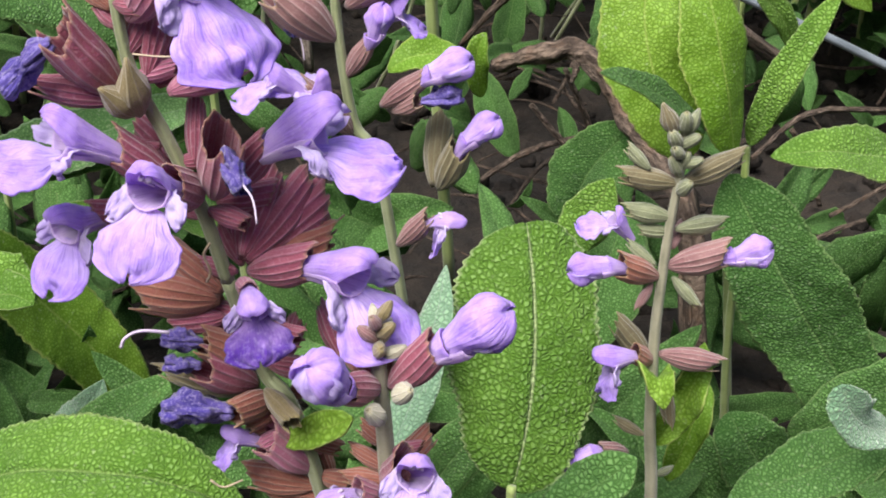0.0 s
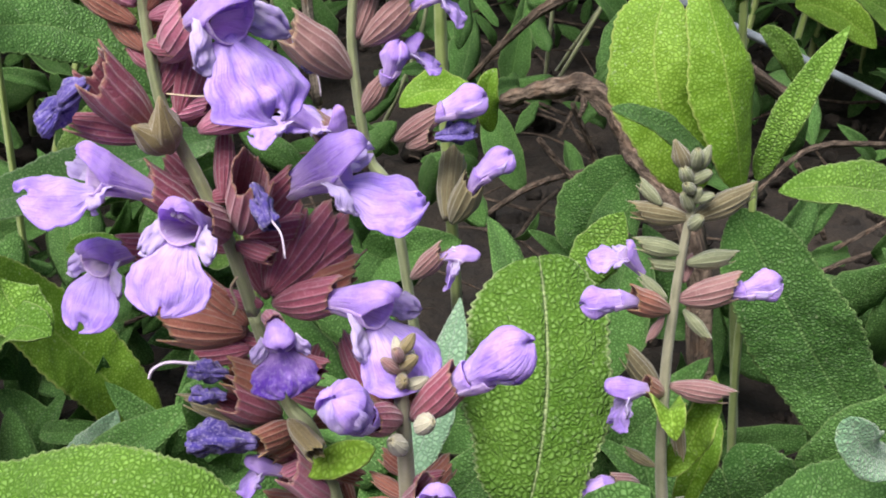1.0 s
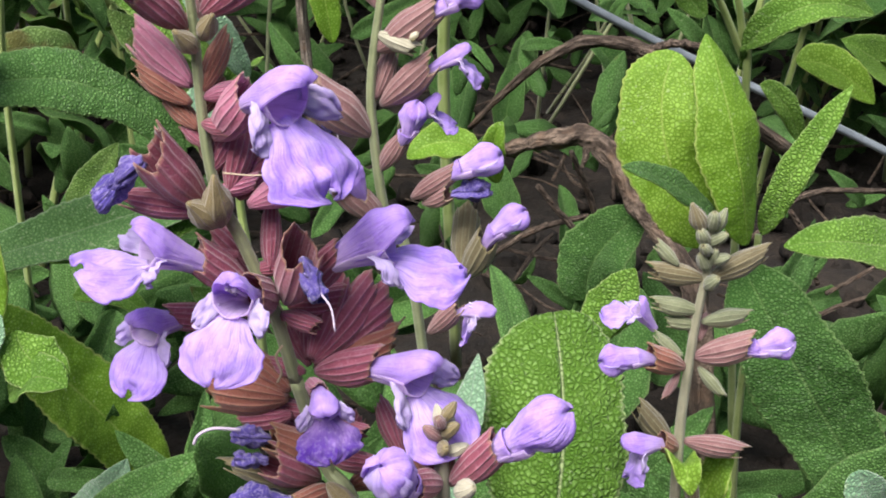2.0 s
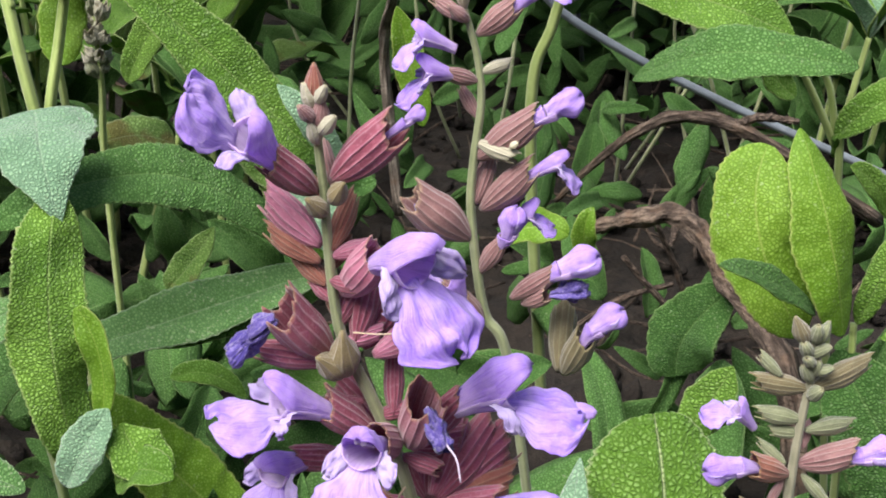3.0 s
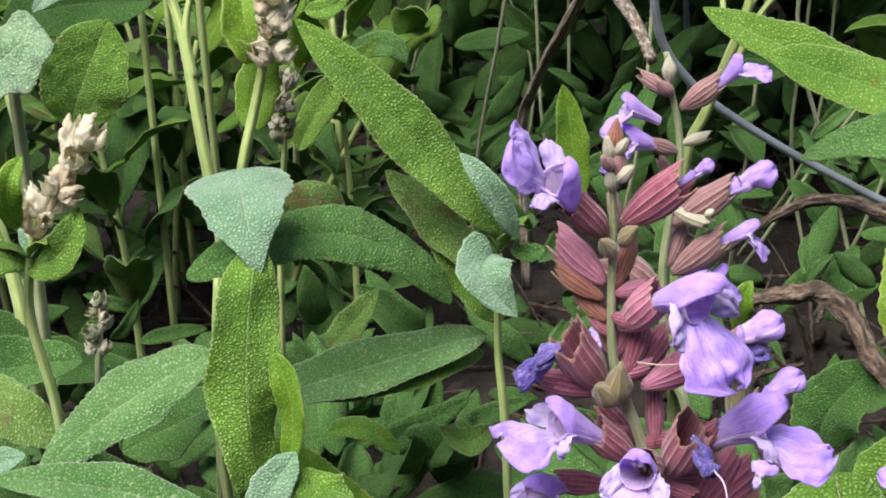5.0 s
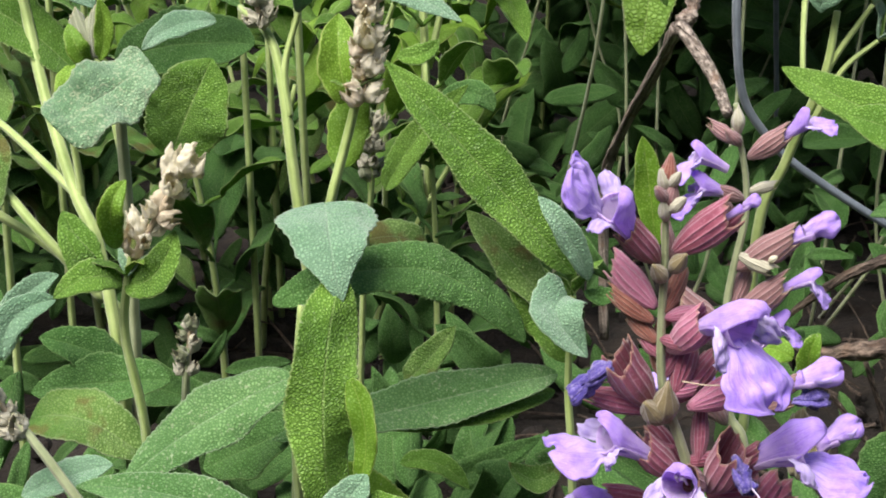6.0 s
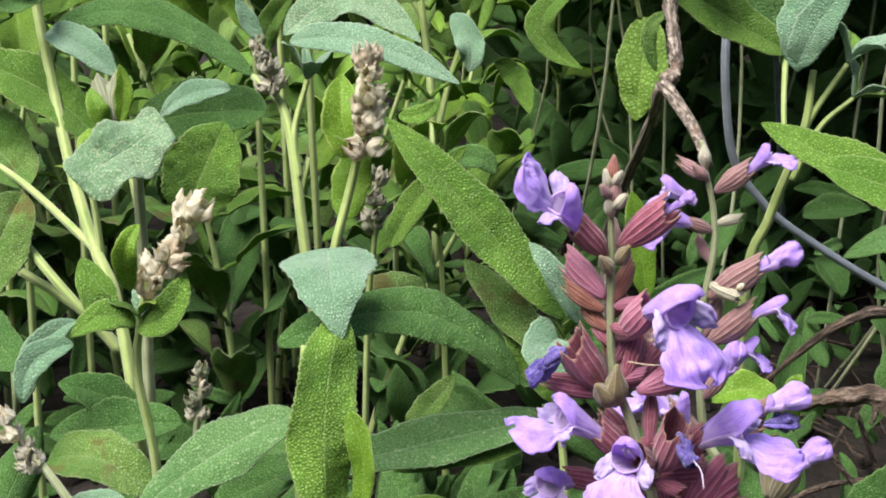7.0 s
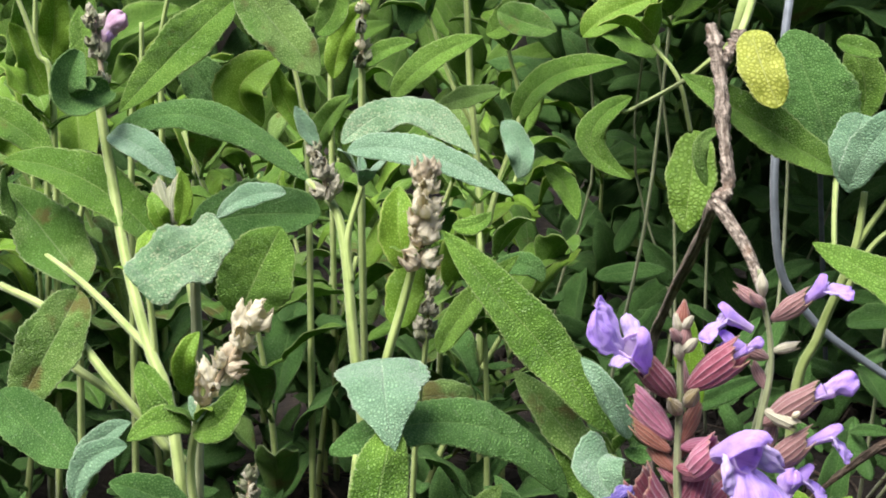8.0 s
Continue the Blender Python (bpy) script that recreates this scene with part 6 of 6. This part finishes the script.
stem(round, [(-0.0713, 0.2350, 0.2063), (-0.0715, 0.2350, 0.1838), (-0.0742, 0.2400, 0.1502), (-0.0764, 0.2500, 0.0364)], [0.0009, 0.0012, 0.0014], 'lime')
leaf(top, (0.0652, 0.2000, 0.1478), (0.0544, 0.2000, 0.1508), (0.0446, 0.2000, 0.1456), 0.0123, (-0.09, -0.66, 0.75), 'lime', wave=0.2, pebble=8e-05)
leaf(top, (0.0715, 0.2000, 0.1374), (0.0688, 0.1950, 0.1509), (0.0714, 0.1950, 0.1588), 0.0078, (-0.13, -0.77, 0.62), 'lime', pebble=8e-05)
leaf(top, (0.1280, 0.1650, 0.1906), (0.1415, 0.1600, 0.2036), (0.1598, 0.1600, 0.2010), 0.0121, (-0.28, -0.66, 0.69), 'green', stalk=(0.1305, 0.17, 0.1838), pebble=8e-05)
leaf(top, (0.1492, 0.1800, 0.1811), (0.1607, 0.1800, 0.1792), (0.1739, 0.1800, 0.1688), 0.0132, (-0.29, -0.64, 0.71), 'lime', pebble=8e-05)
leaf(top, (0.1475, 0.2000, 0.1672), (0.1561, 0.2000, 0.1607), (0.1632, 0.2000, 0.1477), 0.0083, (-0.28, -0.67, 0.69), 'green', pebble=8e-05)
leaf(top, (0.1356, 0.2200, 0.1819), (0.1288, 0.2200, 0.1890), (0.1276, 0.2200, 0.1994), 0.0100, (-0.23, -0.73, 0.65), 'green', pebble=8e-05)
leaf(top, (0.1072, 0.2200, 0.0850), (0.1096, 0.2200, 0.1019), (0.1248, 0.2200, 0.1178), 0.0256, (-0.17, -0.64, 0.75), 'deep', pebble=8e-05)
stem(top, [(0.1139, 0.1650, 0.2142), (0.1215, 0.1680, 0.2019), (0.1307, 0.1700, 0.1854)], [0.001, 0.0012, 0.0014], 'lime')
stem(top, [(0.1199, 0.1650, 0.2126), (0.1258, 0.1680, 0.2033), (0.1307, 0.1700, 0.1854)], [0.001, 0.0012, 0.0014], 'lime')
stem(top, [(0.1331, 0.1650, 0.2176), (0.1320, 0.1680, 0.2017), (0.1307, 0.1700, 0.1854)], [0.001, 0.0012, 0.0014], 'lime')


for plant, at, way, long, kinds, k in (
    (bent, (-0.2433, 0.3000, 0.1982), (-0.5, 0, 0.4), 0.034, ("green", "worn"), 1),
    (bent, (-0.1776, 0.2500, 0.1984), (-0.1, 0, 1), 0.022, ("green", "lime"), 2),
    (bent, (-0.2559, 0.3000, 0.1794), (-0.9, 0, 0.2), 0.04, ("green", "deep"), 3),
    (edge, (0.0902, 0.2500, 0.2389), (0.6, 0, 0.7), 0.022, ("grey", "green"), 4),
    (edge, (0.0870, 0.2500, 0.2505), (0.4, 0, 0.9), 0.026, ("grey", "green"), 5),
    (woody, (0.0051, 0.3500, 0.2873), (-0.4, 0, 0.8), 0.03, ("green", "lime"), 6),
    (back, (-0.0823, 0.4500, 0.3086), (0, 0, 1), 0.045, ("green", "lime"), 7),
    (back, (-0.0604, 0.4600, 0.2735), (-0.2, 0, 1), 0.045, ("green", "lime"), 8),
    (back, (-0.0995, 0.4500, 0.2888), (-0.4, 0, 1), 0.04, ("green", "fine"), 9),
    (top, (0.1331, 0.1650, 0.2176), (0, 0, 1), 0.03, ("green", "grey"), 10),
    (arched, (-0.1063, 0.3000, 0.2300), (0.1, 0, 1), 0.022, ("grey", "green"), 11),
    (headed, (-0.1322, 0.1590, 0.1800), (0.1, -0.2, 1), 0.017, ("grey", "green", "lime"), 13),
    (round, (-0.0742, 0.2110, 0.2215), (0.0, -0.1, 1), 0.011, ("lime", "green"), 14),
    (slant, (-0.0046, 0.2000, 0.1648), (0, 0, 1), 0.016, ("grey", "green"), 12),
):
    tuft(plant, at, way, long, kinds, k)


# ---- dead twigs and the pipe ----

twig_a = thing('twig', 'bent dead grey-brown twig above the soil', 'twig', group='dead twigs')
stem(twig_a, [(0.0777, 0.3000, 0.1133), (0.0880, 0.2900, 0.1307), (0.0995, 0.2800, 0.1461), (0.1149, 0.2800, 0.1531), (0.1351, 0.2800, 0.1496), (0.1591, 0.2800, 0.1353), (0.2024, 0.3000, 0.1007)], [0.001, 0.0016, 0.002, 0.0022, 0.0024, 0.0024], 'twig', rough=0.5, n=40, name='branch')
stem(twig_a, [(0.1362, 0.2800, 0.1496), (0.1459, 0.2800, 0.1521), (0.1593, 0.2800, 0.1501)], [0.0016, 0.0015, 0.001], 'twig', rough=0.5, name='branch')

twig_b = thing('twig', 'thick dead branch with flaking reddish bark', 'twig', group='dead twigs')
stem(twig_b, [(0.0827, 0.2500, 0.1260), (0.0946, 0.2400, 0.1337), (0.1064, 0.2350, 0.1362), (0.1137, 0.2250, 0.1317), (0.1196, 0.2150, 0.1206), (0.1271, 0.2000, 0.1144), (0.1318, 0.1800, 0.1001), (0.1362, 0.1700, 0.0527)], [0.0022, 0.0034, 0.0036, 0.0034, 0.0036, 0.0038, 0.0034], 'twig', rough=0.6, n=50, name='branch')
stem(twig_b, [(0.1064, 0.2350, 0.1362), (0.1048, 0.2300, 0.1316), (0.1033, 0.2280, 0.1290)], [0.0016, 0.001, 0.0006], 'twig', rough=0.5, name='branch')
twig = thing('twig', 'thin dry twig lying among the stems', 'twig', 'dead twigs')
stem(twig, [(0.1918, 0.3000, 0.0643), (0.2208, 0.3200, 0.0733), (0.2642, 0.3400, 0.0647)], [0.0009, 0.0013, 0.001], 'twig', rough=0.4, name='branch')
twig = thing('twig', 'thin dry twig lying among the stems', 'twig', 'dead twigs')
stem(twig, [(0.2061, 0.3000, 0.0763), (0.2149, 0.3000, 0.0634), (0.2229, 0.3000, 0.0425)], [0.0009, 0.0013, 0.001], 'twig', rough=0.4, name='branch')
twig = thing('twig', 'thin dry twig lying among the stems', 'twig', 'dead twigs')
stem(twig, [(0.1166, 0.3000, 0.1031), (0.1298, 0.3100, 0.0737), (0.1423, 0.3200, 0.0341)], [0.0009, 0.0013, 0.001], 'twig', rough=0.4, name='branch')
twig = thing('twig', 'thin dry twig lying among the stems', 'twig', 'dead twigs')
stem(twig, [(0.1046, 0.3000, 0.0893), (0.1189, 0.3000, 0.0718), (0.1436, 0.3000, 0.0457)], [0.0009, 0.0013, 0.001], 'twig', rough=0.4, name='branch')
twig = thing('twig', 'thin dry twig lying among the stems', 'twig', 'dead twigs')
stem(twig, [(0.1693, 0.3300, 0.0751), (0.1471, 0.3200, 0.0603), (0.1374, 0.3100, 0.0375)], [0.0009, 0.0013, 0.001], 'twig', rough=0.4, name='branch')
twig = thing('twig', 'thin dry twig lying among the stems', 'twig', 'dead twigs')
stem(twig, [(0.0800, 0.3000, 0.0533), (0.1056, 0.3100, 0.0645), (0.1303, 0.3200, 0.0660)], [0.0009, 0.0013, 0.001], 'twig', rough=0.4, name='branch')
pipe = thing('irrigation_pipe', 'thin grey-blue plastic pipe running through the bed', 'pipe')
stem(pipe, [(0.1700, 0.7500, 0.0000), (0.1250, 0.6400, 0.2200), (0.0900, 0.4800, 0.3450), (0.0620, 0.3700, 0.3150), (0.0580, 0.3450, 0.2500), (0.0600, 0.3400, 0.2180), (0.0655, 0.3400, 0.1950), (0.0780, 0.3400, 0.1790), (0.0900, 0.3400, 0.1690), (0.1180, 0.3400, 0.1520), (0.1420, 0.3400, 0.1395), (0.1610, 0.3400, 0.1300), (0.2300, 0.3300, 0.1000), (0.3600, 0.3200, 0.0400), (0.4600, 0.3200, 0.0000)], [0.0017], 'pipe', square=0.0, n=90, name='tube')
leaf(headed, (-0.1337, 0.1570, 0.1894), (-0.1327, 0.1480, 0.2029), (-0.1296, 0.1530, 0.2106), 0.0079, (0.25, -0.85, 0.47), 'lime', fold=25, label='yellow-green bract')
leaf(headed, (-0.1401, 0.1580, 0.1759), (-0.1444, 0.1550, 0.1856), (-0.1512, 0.1600, 0.1942), 0.0085, (0.26, -0.79, 0.56), 'green', fold=20)

leftdry = thing('sage_shoot', 'sage shoot with a drooping dry seed head', 'sage shoot', group='sage shoots')
stem(leftdry, [(-0.1655, 0.1500, 0.1390), (-0.1554, 0.1450, 0.1300), (-0.1430, 0.1400, 0.1165), (-0.1318, 0.1380, 0.1030), (-0.1220, 0.1400, 0.0800), (-0.1100, 0.1500, -0.0100)], [0.0011, 0.0013, 0.0014, 0.0016], 'green')
seed_head(leftdry, (-0.1636, 0.1500, 0.1326), (-0.1730, 0.1500, 0.1507), ['straw', 'husk', 'dust'], size=0.0095, levels=4, each=3, seed=9)
leaf(leftdry, (-0.1646, 0.1900, 0.1582), (-0.1763, 0.1850, 0.1535), (-0.1789, 0.1800, 0.1416), 0.0110, (0.31, -0.76, 0.57), 'grey', fold=25)


# ---- the sage bed further back ----
def bed_shoot(seed):
    """A leafy shoot with opposite pairs of leaves, standing at the origin."""
    rnd = random.Random(seed)
    tall = rnd.uniform(0.15, 0.24)
    ob = thing("sage_shoot", "leafy green sage shoot in the bed behind", "sage shoot", "sage shoots")
    lean = V(rnd.uniform(-0.05, 0.05), rnd.uniform(-0.05, 0.02), 0)
    line = smooth_line([V(0, 0, 0), lean * 0.3 + V(0, 0, tall * 0.5), lean + V(0, 0, tall)], 20)
    part("stem", tube(line[::6], [0.002, 0.0017, 0.0014, 0.0011], 14, 8, 0.12), STEM["lime"], ob)
    turn = rnd.uniform(0, 3)
    for k in range(6):
        s = 0.28 + 0.72 * k / 5
        p = line[max(0, int(s * 19))]
        turn += 1.35
        size = rnd.uniform(0.042, 0.08) * (1.0 - 0.3 * (k == 5))
        for sgn in (0, math.pi):
            a = turn + sgn + rnd.uniform(-0.3, 0.3)
            d = unit(V(math.cos(a), math.sin(a), rnd.uniform(0.15, 1.1) + 0.6 * (k == 5)))
            b = p + d * 0.012
            e = p + d * size
            mid = (b + e) / 2 + V(0, 0, size * rnd.uniform(0.03, 0.14))
            e = e - V(0, 0, size * rnd.uniform(0, 0.25))
            # low pairs get darker green, painting the shade under the lit top leaves
            kind = rnd.choice(["deep", "deep", "deep", "worn"] if k < 3 else ["green", "fine", "lime", "worn", "lime", "fine", "green", "green"])
            leaf(ob, b, mid, e, size * rnd.uniform(0.3, 0.42), (-d[0] * 0.6, -d[1] * 0.6 - 0.1, 1), kind, stalk=p, fold=rnd.uniform(12, 42), curl=rnd.uniform(-0.1, 0.7), wave=rnd.uniform(0.05, 0.32), fine=0.0022, pebble=0.0003, seed=seed + k, most=40)
    return ob


def shade_shoot(seed):
    """A bare-stemmed shoot with a spreading leafy top, added above the view to cast shade."""
    rnd = random.Random(seed + 90)
    ob = thing("sage_shoot", "tall sage shoot, bare below, its unseen leafy top added for shade", "sage shoot", "tall sage shoots")
    line = smooth_line([V(0, 0, 0), V(rnd.uniform(-0.03, 0.03), 0.02, 0.09), V(rnd.uniform(-0.06, 0.06), -0.01, 0.22), V(rnd.uniform(-0.04, 0.04), 0, 0.43)], 20)
    part("stem", tube(line[::6], [0.0012, 0.001, 0.0009, 0.0008], 14, 8, 0.08), STEM["green"], ob)
    turn = rnd.uniform(0, 3)
    for k in range(7):
        p = line[15 + min(4, k * 5 // 7)]
        turn += 1.2
        for sgn in (0, math.pi):
            a = turn + sgn
            size = rnd.uniform(0.07, 0.1)
            d = unit(V(math.cos(a), math.sin(a), rnd.uniform(0.1, 0.5)))
            b, e = p + d * 0.012, p + d * size
            leaf(ob, b, (b + e) / 2 + V(0, 0, 0.008), e, size * rnd.uniform(0.36, 0.46), (0, 0, 1), rnd.choice(["green", "deep", "worn"]), stalk=p, fold=10, curl=0.2, wave=0.12, fine=0.003, pebble=0, seed=seed + k, most=26)
    return ob


def bed():
    rnd = random.Random(5)
    models = [bed_shoot(s) for s in range(7)]
    spots = []
    for row, (y, gap) in enumerate(((0.43, 0.055), (0.48, 0.055), (0.53, 0.06), (0.61, 0.065), (0.7, 0.075), (0.8, 0.085))):
        x = -0.72 + (row % 2) * 0.03
        while x < 0.66:
            open_patch = -0.06 < x / (0.4 + y) < 0.26 and y < 0.75
            if not open_patch:
                spots.append((x + rnd.uniform(-0.02, 0.02), y + rnd.uniform(-0.03, 0.03)))
            x += gap
    tall = [shade_shoot(s) for s in range(4)]
    # added over the hollow: the unseen leafy tops keep light off it
    for i in range(17):
        x, y = rnd.uniform(0.0, 0.26), rnd.uniform(0.47, 0.8)
        m = pose(x, y, -0.004, rnd.uniform(-11, 11), rnd.uniform(-11, 11), rnd.uniform(0, 360))
        if i < len(tall):
            tall[i].matrix_basis = m
        else:
            copy_thing(tall[i % len(tall)], m)
    for i, (x, y) in enumerate(spots):
        m = pose(x, y, -0.004, rnd.uniform(-8, 8), rnd.uniform(-8, 8), rnd.uniform(0, 360))
        if i < len(models):
            models[i].matrix_basis = m
        else:
            copy_thing(models[i % len(models)], m)


bed()


MODELS = [blade(V(0, 0, 0), V(0.5, 0, h), V(1, 0, 0), w, (0, 0, 1), f, c, 0.15, fine=0.09, pebble=0, seed=k, most=12) for k, (h, w, f, c) in enumerate(((0.05, 0.3, 5, 0.2), (0.15, 0.36, 20, 0.5), (0.1, 0.42, 12, -0.2), (0.2, 0.3, 30, 0.3), (0.02, 0.38, 8, 0.6), (0.12, 0.26, 25, 0.1)))]


def leafy_mass(name, label, count, xr, yr, zr, sizes, kinds, seed):
    """Many overlapping small sage leaves, one object of stuff."""
    rnd = random.Random(seed)
    pieces = []
    for _ in range(count):
        p = V(rnd.uniform(*xr), rnd.uniform(*yr), rnd.uniform(*zr))
        a = rnd.uniform(0, math.tau)
        ex = unit(V(math.cos(a), math.sin(a) * 0.8, rnd.uniform(-0.1, 1.6)))
        ey = unit(np.cross(V(rnd.uniform(-0.8, 0.8), -0.9, 0.7), ex))
        v, f, u = rnd.choice(MODELS)
        pieces.append((p + (np.asarray(v) @ np.array([ex, ey, np.cross(ex, ey)])) * rnd.uniform(*sizes), f, u))
    ob = part(name, join(pieces), LEAF[kinds], None)
    return tagged(ob, label, "foliage", kind="stuff")


def litter(count, xr, yr, seed):
    """Dry stalks and crumbs of earth strewn over the soil."""
    rnd = random.Random(seed)
    stalks, crumbs = [], []
    for _ in range(count):
        p = V(rnd.uniform(*xr), rnd.uniform(*yr), rnd.uniform(0.0, 0.03))
        a, long = rnd.uniform(0, math.tau), rnd.uniform(0.02, 0.08)
        d = V(math.cos(a), math.sin(a), rnd.uniform(-0.1, 0.35)) * long
        r = rnd.uniform(0.0004, 0.0011)
        stalks.append(tube([p, p + d * 0.5 + V(0, 0, rnd.uniform(-0.004, 0.006)), p + d], [r, r, r * 0.6], 7, 5))
    for _ in range(count * 3):
        p = V(rnd.uniform(*xr), rnd.uniform(*yr), rnd.uniform(-0.002, 0.008))
        r = rnd.uniform(0.002, 0.007)
        d = V(rnd.uniform(-1, 1), rnd.uniform(-1, 1), 0.3) * r
        crumbs.append(tube([p - d, p, p + d], [r * 0.4, r, r * 0.5], 5, 6, 0, 0.9, rnd.uniform(0, 90)))
    tagged(part("dry_stalks", join(stalks), STEM["twig"], None), "broken dry stalks strewn over the soil", "litter", kind="stuff")
    tagged(part("soil_crumbs", join(crumbs), SOIL, None), "dark crumbs of earth lying on the soil", "soil", kind="stuff")


litter(380, (-0.25, 0.5), (0.05, 0.85), 3)
# shade of the hollow and thicket put into the leaf colour
leafy_mass("foliage", "small leaves between the bare stems, shade put into a darker green", 330, (-0.04, 0.42), (0.36, 0.9), (0.0, 0.13), (0.02, 0.045), "deep", 21)
leafy_mass("foliage", "leaves of the thicket behind the bare stems, coloured darker as shade", 800, (-0.04, 0.5), (0.72, 0.95), (0.0, 0.34), (0.04, 0.08), "deep", 22)
leafy_mass("foliage", "dense green sage leaves of the bed behind", 1500, (-1.3, -0.07), (0.78, 1.5), (0.0, 0.66), (0.05, 0.1), "green", 1)
# same bed as the green mass, darker green painted for its shaded side
leafy_mass("foliage", "sage leaves of the bed behind, shade painted as a darker green", 1700, (-0.05, 1.3), (0.85, 1.6), (0.0, 0.66), (0.05, 0.1), "deep", 6)
leafy_mass("foliage", "dense dark hedge leaves along the wall", 2200, (-2.0, 2.0), (1.9, 2.45), (0.0, 1.3), (0.1, 0.18), "deep", 12)
# dark gaps low in the bed: shade painted with the darker green
leafy_mass("foliage", "small sage leaves deep in the bed, coloured darker as shade", 420, (-0.6, -0.02), (0.24, 0.6), (0.0, 0.07), (0.025, 0.05), "deep", 2)
leafy_mass("foliage", "low leaves between the stems, shade put into a darker green", 230, (0.0, 0.6), (0.22, 0.7), (0.0, 0.09), (0.018, 0.042), "deep", 4)
leafy_mass("foliage", "low leaves close to the soil, shade put into a darker green", 620, (-0.4, 0.45), (0.02, 0.27), (0.0, 0.07), (0.03, 0.06), "deep", 3)
leafy_mass("foliage", "sage leaves at the open side of the bed", 420, (0.3, 0.85), (-0.05, 0.8), (0.0, 0.16), (0.04, 0.08), "green", 7)
leafy_mass("foliage", "sage leaves at the far side of the bed", 420, (-0.95, -0.35), (-0.05, 0.8), (0.0, 0.14), (0.04, 0.08), "deep", 8)
